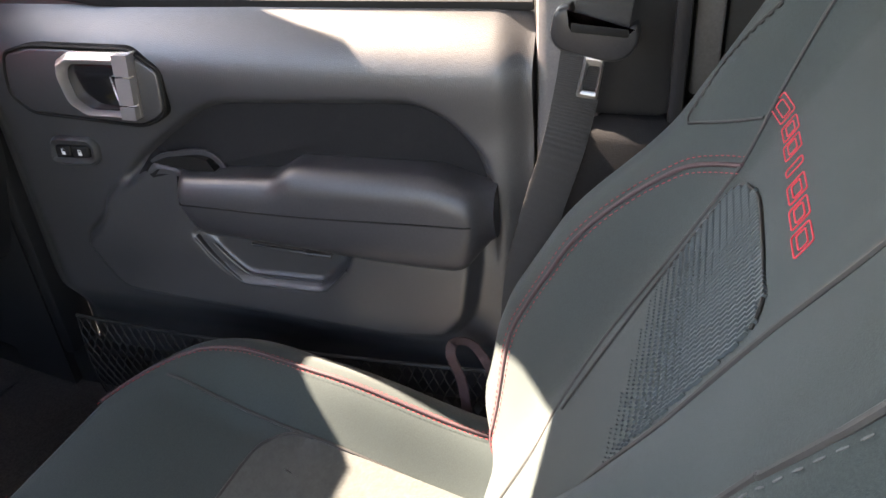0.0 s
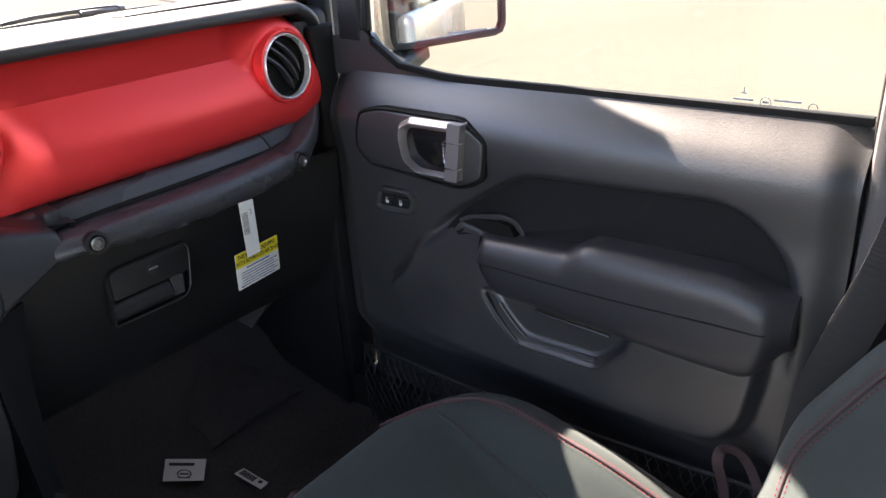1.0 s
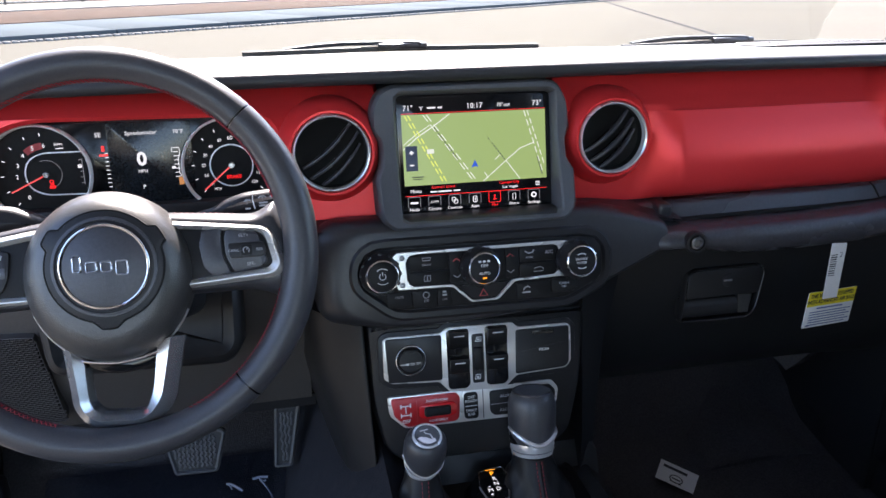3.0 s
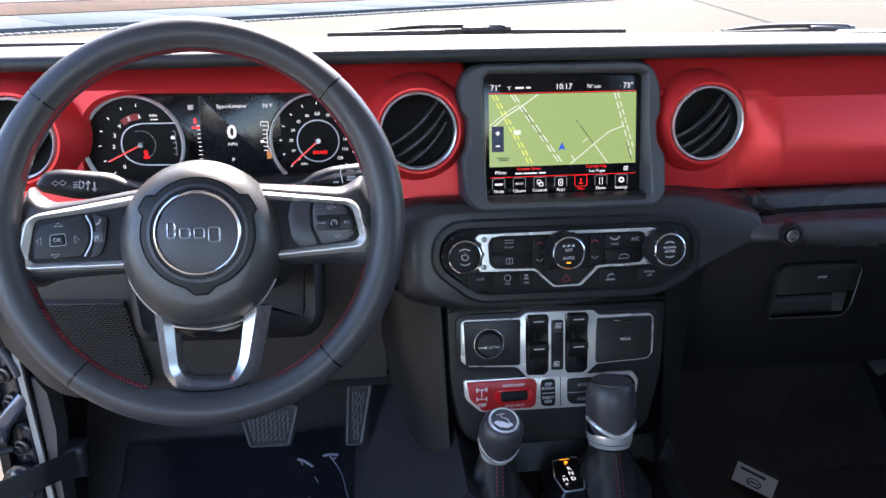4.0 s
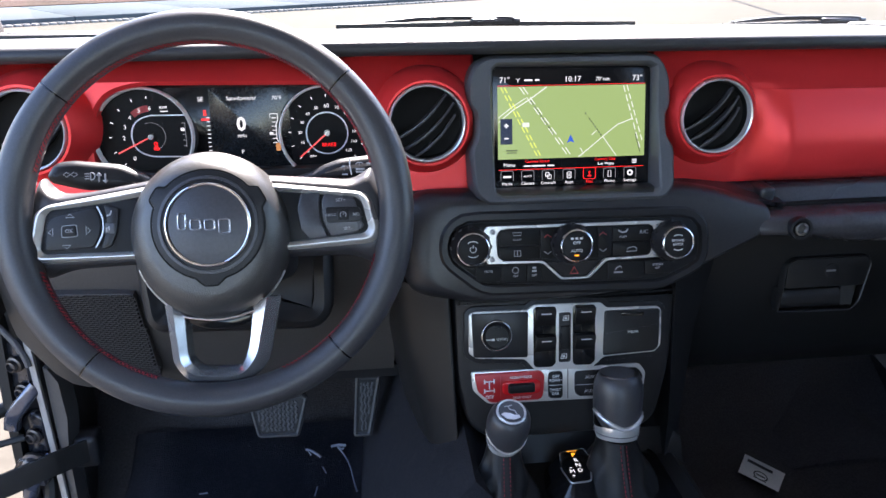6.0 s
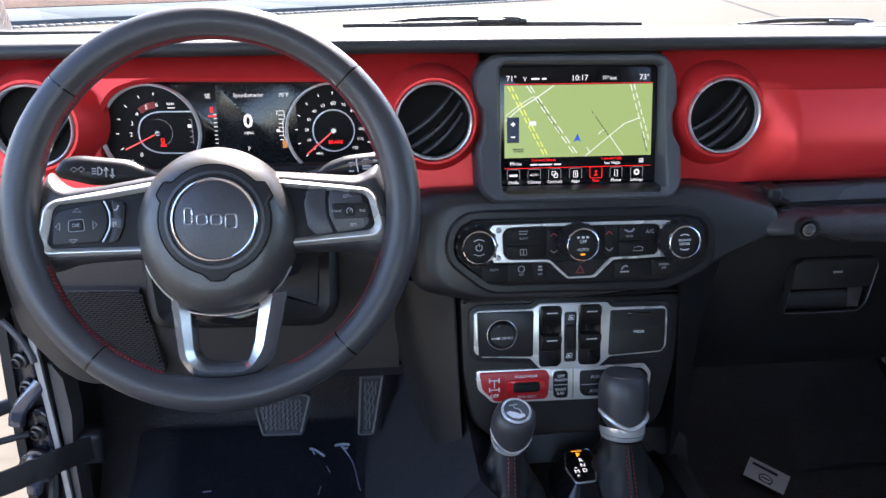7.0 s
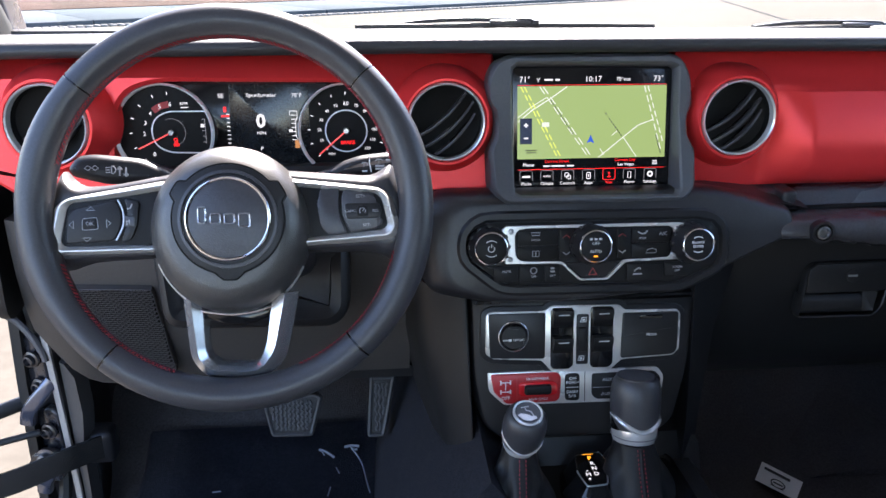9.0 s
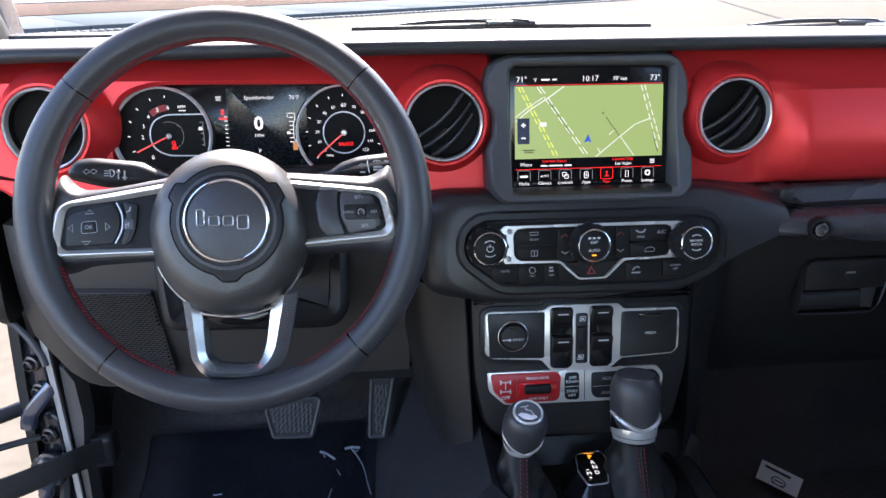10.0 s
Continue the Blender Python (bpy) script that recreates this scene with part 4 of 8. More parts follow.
def rim_pt(a, ra, q):
    """A point on the rim: a round the wheel, q round the grip."""
    swell = 1.0 + 0.10 * max(0.0, math.cos(2 * (a - radians(18)))) ** 6 + 0.08 * max(0.0, math.cos(2 * (a + radians(18)))) ** 6
    r = RR + ra * 0.98 * math.cos(q) * swell
    return (r * math.cos(a), r * math.sin(a), ra * 1.12 * math.sin(q))


SEAMS = [radians(k) for k in (43.7, 138.6, 229.8, 311.3)]
rim = bmesh.new()
NA = 192
angs = sorted([2 * math.pi * i / NA for i in range(NA)] + [s_ + d_ for s_ in SEAMS for d_ in (-0.006, -0.003, 0.003, 0.006)])
rings = []
for a in angs:
    dip = any(abs(a - s_) < 0.0045 for s_ in SEAMS)
    rings.append([rim_pt(a, RT - (0.0016 if dip else 0), 2 * math.pi * j / 24) for j in range(24)])
part("rim", loops(rim, rings, closed_v=True), M_LEATHER, wheel, m=MW)
for s_ in SEAMS:
    part("rim_seam", loops(bmesh.new(), [[rim_pt(s_ + d_, RT - 0.0003, 2 * math.pi * j / 24) for j in range(24)] for d_ in (-0.0042, 0.0042)]), M_GLOSSBLACK, wheel, m=MW)
st = bmesh.new()
NS = 250
for i in range(NS):
    a = 2 * math.pi * i / NS
    deg = math.degrees(a) % 360
    if deg < 15 or 163 < deg < 197 or deg > 343 or 250 < deg < 291:
        continue
    for q0, q1, da in ((173, 156, 0.020), (157, 172, 0.018)):
        p0, p1 = Vector(rim_pt(a, RT + 0.0005, radians(q0))), Vector(rim_pt(a + da, RT + 0.0005, radians(q1)))
        tri = ((0, 0, 0.0007), (0.0004, 0.0004, 0), (-0.0004, -0.0004, 0))
        loops(st, [[p + Vector(d) for d in tri] for p in (p0, p1)])
tagged(part("stitching", st, M_WHEELTHREAD, wheel, "red cross stitching", m=MW), kind="stuff")

# side spokes: leather core with an up-facing ledge, ridged silver frame, switch pad
SPOKES = {-1: ([(-0.045, 0.0273), (-0.100, 0.0188), (-0.1374, 0.0127), (-0.1475, 0.006), (-0.1545, -0.026), (-0.1480, -0.0365), (-0.045, -0.0362)],
               [(-0.045, 0.0195), (-0.0911, 0.0124), (-0.1330, 0.0085), (-0.1372, 0.004), (-0.1432, -0.0252), (-0.1390, -0.0295), (-0.045, -0.0302)],
               [(-0.045, 0.0345), (-0.104, 0.0245), (-0.1340, 0.0235), (-0.1470, 0.040), (-0.158, 0.010), (-0.160, -0.030), (-0.150, -0.054), (-0.128, -0.044), (-0.045, -0.041)]),
          1: ([(0.045, 0.0265), (0.095, 0.0205), (0.1330, 0.0155), (0.1405, 0.009), (0.1488, -0.0205), (0.1420, -0.0310), (0.045, -0.0355)],
              [(0.045, 0.0195), (0.095, 0.0140), (0.1265, 0.0110), (0.1320, 0.0060), (0.1372, -0.0175), (0.1322, -0.0222), (0.045, -0.0290)],
              [(0.045, 0.0345), (0.100, 0.0300), (0.1250, 0.0280), (0.1420, 0.040), (0.156, 0.010), (0.158, -0.026), (0.148, -0.054), (0.124, -0.0415), (0.045, -0.041)])}
for s, (so, si, sb) in SPOKES.items():
    sf = [so[0], so[1], (so[2][0] - s * 0.010, so[2][1] + 0.0015), so[2], so[3], so[4], so[5], (so[5][0] - s * 0.020, so[5][1]), so[6]]
    part("spoke_core", shell(fillet(sf, 0.004, 3), fillet(sb, [0.004, 0.01, 0.014, 0.004, 0.01, 0.01, 0.012, 0.012, 0.004], 3), -0.003, -0.032, 6), M_LEATHER, wheel, m=MW)
    led = smooth([(x, y - 0.0006, 0) for x, y in sb[:4]], 10)
    stitches([MW @ Vector((v.x, v.y, -0.0270)) for v in led[2:-4]], M_WHEELTHREAD, wheel, length=0.0034, gap=0.0016, r=0.0007)
    o, i = fillet(so, [0, 0.02, 0.006, 0.01, 0.010, 0.008, 0], 4), fillet(si, [0, 0.02, 0.004, 0.006, 0.004, 0.004, 0], 4)
    part("spoke_trim", ridge_band(o, i, -0.012, -0.0035, 0.0030, -0.0015), M_PLATE, wheel, "satin silver spoke frame", m=MW)
    sw = part("switch_pad", prism(inset(i, 0.0004), -0.012, -0.0025, 0.0012, 3), M_KEY, wheel, m=MW)
    if s < 0:
        part("rocker", prism(fillet([(-0.1363, -0.0023), (-0.1306, 0.0033), (-0.0955, 0.0105), (-0.0913, -0.0002), (-0.0918, -0.0123), (-0.0979, -0.0252), (-0.1387, -0.0267)], 0.004), -0.004, 0.0008, 0.0014, 3), M_SATBLACK, sw, m=MW)
        part("ok_key", prism(fillet([(-0.1227, -0.0061), (-0.1121, -0.0054), (-0.1115, -0.0141), (-0.1231, -0.0147)], 0.002), 0.0, 0.0022, 0.0008), M_KEY, sw, m=MW)
        part("ok_groove", strip(fillet([(-0.1235, -0.0055), (-0.1114, -0.0047), (-0.1107, -0.0147), (-0.1239, -0.0154)], 0.002), 0.0005, 0.0004, 0.0011, True), M_DIMINK, sw, m=MW)
        part("call_key", prism(fillet([(-0.0885, 0.0115), (-0.0761, 0.0081), (-0.0788, -0.0127), (-0.0839, -0.0247), (-0.0924, -0.0268), (-0.0875, -0.012), (-0.0866, 0.0)], 0.003), -0.004, 0.0004, 0.001), M_SATBLACK, sw, m=MW)
        part("print", merge(text("OK", 0.0046, -0.1172, -0.0101, 0.0023), *[strip([(c[0] + a1, c[1] + b1) for a1, b1 in sh_], 0.0006, 0.0006, 0.0012, True) for c, sh_ in (
            ((-0.1163, 0.0029), ((-0.0036, -0.0014), (0.0036, -0.0014), (0, 0.0016))), ((-0.1201, -0.0235), ((-0.0036, 0.0014), (0.0036, 0.0014), (0, -0.0016))),
            ((-0.1325, -0.0106), ((0.0016, -0.0034), (0.0016, 0.0034), (-0.0020, 0))), ((-0.1020, -0.0101), ((-0.0016, -0.0034), (-0.0016, 0.0034), (0.0020, 0))))],
            strip([(-0.0862, 0.0020), (-0.0835, 0.0026), (-0.0822, 0.0062)], 0.0012, 0.0004, 0.0009), bars([(-0.0861, -0.0086, 0.0030, 0.0008), (-0.0868, -0.0106, 0.0008, 0.0030), (-0.0848, -0.0090, 0.0008, 0.0036)], 0.0004, 0.0009)), M_DIMINK, sw, m=MW)
        part("voice_key", prism(fillet([(-0.0900, -0.0040), (-0.0800, -0.0048), (-0.0805, -0.0135), (-0.0905, -0.0125)], 0.001), 0.0, 0.0007, 0.0003), M_TRAY, sw, m=MW)
        part("divider", strip([v[:2] for v in smooth([(-0.0938, 0.0100, 0), (-0.0898, 0.0, 0), (-0.0901, -0.0125, 0), (-0.0962, -0.0248, 0)], 6)], 0.0011, 0.0, 0.0014), M_SILVER, sw, m=MW)
    else:
        # right keys paler and bluer than the left: sky reflection put into their colour
        part("side_key", prism(fillet([(0.0780, 0.0147), (0.0955, 0.0160), (0.0938, 0.0068), (0.0944, -0.0082), (0.1008, -0.0238), (0.0849, -0.0252), (0.0778, -0.0176), (0.0751, 0.0023)], 0.003), -0.004, 0.0004, 0.001), M_TRAY, sw, m=MW)
        part("rocker", prism(fillet([(0.0990, 0.0146), (0.1250, 0.0103), (0.1330, -0.0160), (0.1268, -0.0208), (0.1035, -0.0236), (0.0970, -0.0082), (0.0964, 0.0068)], 0.003), -0.004, 0.0008, 0.0012), M_TRAY, sw, m=MW)
        part("cancel_bar", prism(fillet([(0.0992, 0.0022), (0.1297, 0.0018), (0.1322, -0.0068), (0.1290, -0.0115), (0.1002, -0.0118)], 0.003), 0.0, 0.0018, 0.0008), M_SATBLACK, sw, m=MW)
        part("speed_key", prism(fillet([(0.1098, -0.0002), (0.1198, -0.0002), (0.1198, -0.0098), (0.1098, -0.0098)], 0.0025), 0.001, 0.0026, 0.0008), M_KEY, sw, m=MW)
        part("print", merge(text("SET+", 0.0040, 0.1133, 0.0080, 0.0010), text("SET-", 0.0040, 0.1183, -0.0175, 0.0010), text("CANC", 0.0034, 0.1040, -0.0049, 0.0020), text("RES", 0.0036, 0.1262, -0.0051, 0.0020),
             strip(circle((0.1148, -0.0050), 0.0026, 14, -40, 230), 0.0006, 0.0024, 0.0029), strip([(0.1148, -0.0050), (0.1160, -0.0036)], 0.0006, 0.0024, 0.0029)), M_DIMINK, sw, m=MW)
# lower spoke: an open, creased silver frame
d_o = [(-0.0450, -0.075), (-0.0410, -0.1150), (-0.0385, -0.1315), (-0.0270, -0.1462), (-0.0115, -0.1500), (0.0161, -0.1513), (0.0285, -0.1470), (0.0422, -0.1338), (0.0482, -0.112), (0.0560, -0.075)]
d_c = [(-0.0360, -0.075), (-0.0325, -0.1126), (-0.0300, -0.1290), (-0.0215, -0.1388), (-0.0100, -0.1412), (0.0119, -0.1424), (0.0238, -0.1385), (0.0335, -0.1255), (0.0376, -0.110), (0.0450, -0.075)]
d_i = [(-0.0275, -0.078), (-0.0262, -0.115), (-0.0243, -0.1275), (-0.0185, -0.1345), (-0.0110, -0.1370), (0.0130, -0.1384), (0.0213, -0.1340), (0.0265, -0.1210), (0.0288, -0.110), (0.0335, -0.078)]
d_n = [(-0.0235, -0.080), (-0.0222, -0.115), (-0.0205, -0.1245), (-0.0160, -0.1305), (-0.0100, -0.1325), (0.0120, -0.1338), (0.0185, -0.1300), (0.0228, -0.1200), (0.0248, -0.110), (0.0292, -0.080)]
d_n = [(a[0] * 0.6 + b[0] * 0.4, a[1] * 0.6 + b[1] * 0.4) for a, b in zip(d_i, d_n)]
rows_ = [(d_n, -0.024), (d_n, -0.014), (d_i, -0.0045), (d_c, 0.0015), (d_o, -0.0110), (d_o, -0.024)]
rows_ = [[(v.x, v.y, w) for v in smooth([(x, y, 0) for x, y in q], 3)] for q, w in rows_]
part("lower_spoke", loops(bmesh.new(), rows_, closed_u=False, closed_v=True), M_SPOKE, wheel, "satin silver lower spoke frame", m=MW, angle=24)
lip_ = smooth([(-0.0275, -0.0885, -0.004), (-0.0204, -0.0903, -0.004), (-0.0011, -0.0926, -0.004), (0.0184, -0.0905, -0.004), (0.0330, -0.0865, -0.004)], 5)
part("spoke_lip", tube(lip_, 0.0012, 8), M_CHROME, wheel, "bright silver lip under the hub", m=MW)
part("spoke_bridge", prism([(v.x, v.y) for v in lip_] + [(v.x, v.y) for v in smooth([(0.0300, -0.0960, 0), (0.0168, -0.1012, 0), (0.002, -0.1027, 0), (-0.0126, -0.1005, 0), (-0.0262, -0.0942, 0)], 4)], -0.026, -0.008, 0.003), M_GLOSSBLACK, wheel, m=MW)
# hub
HB = -0.0165
hub_o = [(0.0685 * math.cos(q), HB + (0.0715 if math.sin(q) > 0 else 0.0760) * math.sin(q)) for q in np.linspace(0, 2 * math.pi, 97)[:-1]]
hr = [[(x * k, HB + (y - HB) * k, w) for x, y in hub_o] for k, w in ((1.0, -0.030), (1.0, -0.012), (0.992, -0.004), (0.965, 0.0045), (0.92, 0.0120), (0.86, 0.0182), (0.79, 0.0228), (0.72, 0.0256), (0.66, 0.0268))]
hub = part("airbag_cover", loops(bmesh.new(), hr), M_HUB, wheel, "grained black hub cover", m=MW, angle=60)
for q0, q1 in ((203, 238), (304, 332)):
    part("hub_edge", tube([(0.0692 * math.cos(radians(q)), HB + 0.0768 * math.sin(radians(q)), -0.008) for q in np.linspace(q0, q1, 12)], 0.0010, 8), M_SILVER, hub, "thin silver edge line", m=MW)
HC = (0.0033, -0.0097)
tab = []
for i in range(180):
    q = 2 * math.pi * i / 180
    r, d = 0.0458, math.degrees(q)
    for c, flat, wid, up in ((29, 7, 5, 0.0055), (148, 7, 5, 0.0055), (270, 6, 9, 0.0050)):
        r += up * clamp((flat + wid - abs(d - c)) / wid)
    tab.append((HC[0] + r * math.cos(q), HC[1] + r * math.sin(q)))
part("emblem_base", prism(tab, 0.012, 0.0283, 0.0012), M_SATBLACK, hub, m=MW)
part("emblem_groove", strip(inset(tab, -0.0004), 0.0014, 0.0200, 0.0278, True), M_VOID, hub, m=MW)
part("emblem_step", moved(lathe([(0.0412, 0.0276), (0.0410, 0.0296), (0.0385, 0.0300), (0.0383, 0.0276)], 64, True), Matrix.Translation((*HC, 0))), M_TRAY, hub, m=MW)
part("emblem_ring", moved(lathe([(0.0356, 0.028), (0.0356, 0.0303), (0.0350, 0.0312), (0.0340, 0.0316), (0.0331, 0.0310), (0.0330, 0.028)], 64, True), Matrix.Translation((*HC, 0))), M_CHROME, hub, "chrome emblem ring", m=MW)
part("emblem_disc", prism(circle(HC, 0.0329, 48), 0.027, 0.0300, 0.0006), M_TRAY, hub, m=MW)
for u, v, a, h in ((-0.0180, -0.0062, 0.0078, 0.0150), (-0.0070, -0.0092, 0.0100, 0.0098), (0.0045, -0.0096, 0.0100, 0.0098), (0.0165, -0.0112, 0.0108, 0.0130)):
    eo = fillet([(u - a / 2, v - h / 2), (u + a / 2, v - h / 2), (u + a / 2, v + h / 2), (u - a / 2, v + h / 2)], 0.003, 4)
    eb = part("emblem_block", ridge_band(eo, inset(eo, 0.0021), 0.0296, 0.0304, 0.0316, 0.0304), M_CHROME, hub, "plain silver emblem block", m=MW)
part("airbag_mark", merge(text("AIRBAG", 0.0058, 0.000, -0.0680, 0.0165, thick=0.0036), strip([(-0.0045, -0.0770), (0.0045, -0.0775)], 0.0012, 0.0100, 0.0165), strip(circle((-0.0010, -0.0755), 0.0016, 10), 0.0008, 0.0120, 0.0176, True)), M_KEY, hub, m=MW)


# ---- passenger door ----
def seg_dist(x, y, a, b):
    dx, dy = b[0] - a[0], b[1] - a[1]
    t = clamp(((x - a[0]) * dx + (y - a[1]) * dy) / (dx * dx + dy * dy + 1e-12))
    return math.hypot(x - a[0] - t * dx, y - a[1] - t * dy)


def sdf(x, y, poly):
    d = min(seg_dist(x, y, poly[i - 1], poly[i]) for i in range(len(poly)))
    return -d if inside(x, y, poly) else d


door = thing("passenger_door", (0.68, -0.36, -0.55), "closed passenger door with black grained trim and padded armrest", "car door")
Y_FRONT, Y_REAR, SILL = -0.005, -0.708, 0.058
RECESS = fillet([(-0.095, -0.245), (-0.155, -0.188), (-0.220, -0.118), (-0.262, -0.088), (-0.338, -0.0395), (-0.585, -0.0285), (-0.618, -0.044), (-0.662, -0.088), (-0.672, -0.16), (-0.672, -0.26)], [0.01, 0.02, 0.02, 0.04, 0.03, 0.04, 0.03, 0.03, 0.02, 0.01])
BULGE = fillet([(-0.161, -0.174), (-0.146, -0.205), (-0.108, -0.240), (-0.126, -0.275), (-0.150, -0.312), (-0.239, -0.318), (-0.5375, -0.330), (-0.606, -0.324), (-0.636, -0.289), (-0.647, -0.217), (-0.645, -0.12), (-0.345, -0.124), (-0.290, -0.1210), (-0.246, -0.1150), (-0.200, -0.1480)], [0.01, 0.02, 0.01, 0.02, 0.03, 0.02, 0.02, 0.02, 0.02, 0.02, 0.02, 0.01, 0.01, 0.01, 0.01])
SCOOP = fillet([(-0.284, -0.205), (-0.2925, -0.219), (-0.3095, -0.2419), (-0.338, -0.2680), (-0.352, -0.2715), (-0.450, -0.2695), (-0.4666, -0.2593), (-0.491, -0.236), (-0.505, -0.195)], 0.010)


def door_x(y, z):
    x = 0.648 - 0.008 * ease(z, -0.07, -0.01) + 0.042 * ease(z, -0.012, 0.072) ** 1.4      # rolled shoulder below the window
    x += 0.010 * ease(z, -0.30, -0.42) if z < -0.30 else 0.0
    x += 0.012 * (1 - ease(sdf(y, z, RECESS), -0.008, 0.004)) * ease(z, -0.24, -0.13) if z > -0.27 else 0.0
    x -= 0.020 * (1 - ease(sdf(y, z, BULGE), -0.010, 0.008))
    x += 0.017 * (1 - ease(sdf(y, z, SCOOP), -0.010, 0.003))
    if z < -0.33:
        x += 0.024 * ease(-z, 0.33, 0.40)
    k = ease(-y, 0.66, 0.708)
    x += 0.012 * k * k
    k = 1 - ease(-y, 0.005, 0.05)
    x += 0.012 * k * k
    return x


def door_sheet(u, v):
    y = Y_FRONT + (Y_REAR - Y_FRONT) * u
    z = -0.60 + (SILL + 0.60) * v
    return (door_x(y, z), y, z)


part("trim_panel", grid_surface(door_sheet, 200, 190, back=lambda c: (0.70, c.y, min(c.z, 0.012))), M_DOORVINYL, door, angle=60)
INSET = fillet([(-0.215, -0.140), (-0.230, -0.118), (-0.268, -0.0905), (-0.342, -0.0445), (-0.585, -0.0345), (-0.614, -0.048), (-0.653, -0.088), (-0.662, -0.140)], [0, 0.01, 0.03, 0.03, 0.04, 0.03, 0.03, 0])
part("inset_panel", loops(bmesh.new(), [[(door_x(y, z) - 0.0012, y, z) for y, z in inset(INSET, k)] for k in (0.0, 0.010, 0.022)]), M_INSET, door, "darker inset vinyl panel", angle=60)
part("outer_skin", rbox((0.704, Y_REAR - 0.01, -0.62), (0.735, Y_FRONT + 0.02, 0.022), 0.008), M_BODY, door, "silver painted outer skin")
part("window_sill_seal", sweep([(0.6815, Y_REAR + 0.004, SILL + 0.002), (0.6815, -0.40, SILL + 0.002), (0.6800, -0.235, SILL + 0.002), (0.6770, -0.200, SILL + 0.004), (0.676, -0.128, SILL + 0.013), (0.676, -0.082, SILL + 0.042), (0.676, -0.072, 0.115), (0.676, -0.09, 0.34), (0.676, -0.12, 0.60)], fillet([(-0.0045, -0.0045), (0.0045, -0.0045), (0.0045, 0.0045), (-0.0045, 0.0045)], 0.0015)), M_VOID, door)
# corner below the mirror, front and rear window posts
part("corner_trim", loops(bmesh.new(), [[(x, y, z) for y, z in fillet([(0.0, 0.050), (-0.235, 0.050), (-0.130, 0.069), (-0.086, 0.098), (-0.078, 0.110), (-0.060, 0.113), (0.0, 0.104)], 0.006)] for x in (0.679, 0.688)]), M_DOORVINYL, door)
# pale tube in place of the light reflected along the door seal
part("seal_glint", tube(smooth([(0.6860, -0.002, 0.30), (0.6865, -0.001, 0.2176), (0.6828, -0.001, 0.1516), (0.6819, -0.001, 0.0747), (0.6836, -0.001, 0.0099), (0.6800, -0.001, -0.0485), (0.6745, -0.001, -0.150)], 5), 0.0013, 6), M_FLANGE, door, "thin pale line for the glint on the door seal edge")
part("front_post", sweep([(0.692, -0.035, 0.10), (0.690, -0.045, 0.34), (0.68, -0.070, 0.62)], fillet([(-0.022, -0.014), (0.022, -0.014), (0.022, 0.014), (-0.022, 0.014)], 0.006), up=(1, 0, 0)), M_PILLAR, door)
part("rear_post", rbox((0.672, -0.742, 0.03), (0.712, -0.706, 0.62), 0.005), M_RUBBER, door)
pane = part("pane", loops(bmesh.new(), [[(x, y, z) for y, z in ((-0.07, 0.04), (-0.72, 0.04), (-0.72, 0.62), (-0.12, 0.62), (-0.075, 0.13))] for x in (0.690, 0.694)]), M_GLASS, door)
pane.visible_shadow = False
MDG = Matrix(((0, 0, -1, 0.6895), (-1, 0, 0, 0), (0, 1, 0, 0), (0, 0, 0, 1)))     # u to the rear, v up, w into the cabin
part("glass_print", merge(bars([(0.555, 0.085, 0.020, 0.0018), (0.555, 0.079, 0.024, 0.0014), (0.555, 0.072, 0.014, 0.0014), (0.598, 0.087, 0.026, 0.0020), (0.598, 0.081, 0.030, 0.0014), (0.600, 0.075, 0.026, 0.0014), (0.555, 0.0915, 0.006, 0.001), (0.555, 0.0945, 0.001, 0.006)], 0.0, 0.0003),
                          strip(circle((0.577, 0.084), 0.005, 18), 0.0008, 0, 0.0003, True), strip(circle((0.622, 0.083), 0.004, 18), 0.0008, 0, 0.0003, True), bars([(0.577, 0.084, 0.006, 0.002)], 0, 0.0003)), M_GREYINK, door, "etched glass marks", m=MDG @ Matrix.Translation((0.026, -0.018, 0)))
# inside handle
MD = Matrix(((0, 0, -1, 0.648), (-1, 0, 0, 0), (0, 1, 0, 0), (0, 0, 0, 1)))
bez = fillet([(0.078, 0.0130), (0.118, 0.0218), (0.256, 0.0204), (0.2935, -0.004), (0.2880, -0.054), (0.2756, -0.0640), (0.249, -0.0738), (0.091, -0.0645), (0.0654, -0.043), (0.068, -0.015)], 0.010)
MDH = MD @ Matrix.Translation((0, 0, 0.003))
hb = part("handle_bezel", band(inset(bez, -0.0005), inset(bez, 0.0036), -0.014, 0.0080, 0.0016, 120), M_VOID, door, m=MDH)
part("bezel_face", prism(inset(bez, 0.0042), -0.006, 0.0085, 0.0030, 3), M_DOORVINYL, hb, m=MDH)
part("pocket", prism(fillet([(0.160, 0.002), (0.180, 0.008), (0.250, 0.008), (0.244, -0.056), (0.182, -0.056), (0.162, -0.042)], 0.010), 0.003, 0.0092, 0.0005), M_GLOSSBLACK, hb, m=MDH)
lo_o = fillet([(0.1570, 0.0050), (0.1790, 0.0165), (0.2644, 0.0170), (0.2560, -0.0595), (0.1850, -0.0595), (0.1620, -0.0440), (0.1550, -0.0080)], [0.006, 0.004, 0.002, 0.002, 0.008, 0.008, 0.008])
lo_i = fillet([(0.1700, -0.0020), (0.1800, 0.0025), (0.2450, 0.0030), (0.2390, -0.0530), (0.1870, -0.0530), (0.1690, -0.0410), (0.1650, -0.0150)], [0.005, 0.003, 0.002, 0.002, 0.006, 0.006, 0.006])
hl = part("release_handle", ridge_band(lo_o, lo_i, 0.003, 0.0130, 0.0205, 0.0130), M_HANDLE, door, "satin silver release handle", m=MDH)
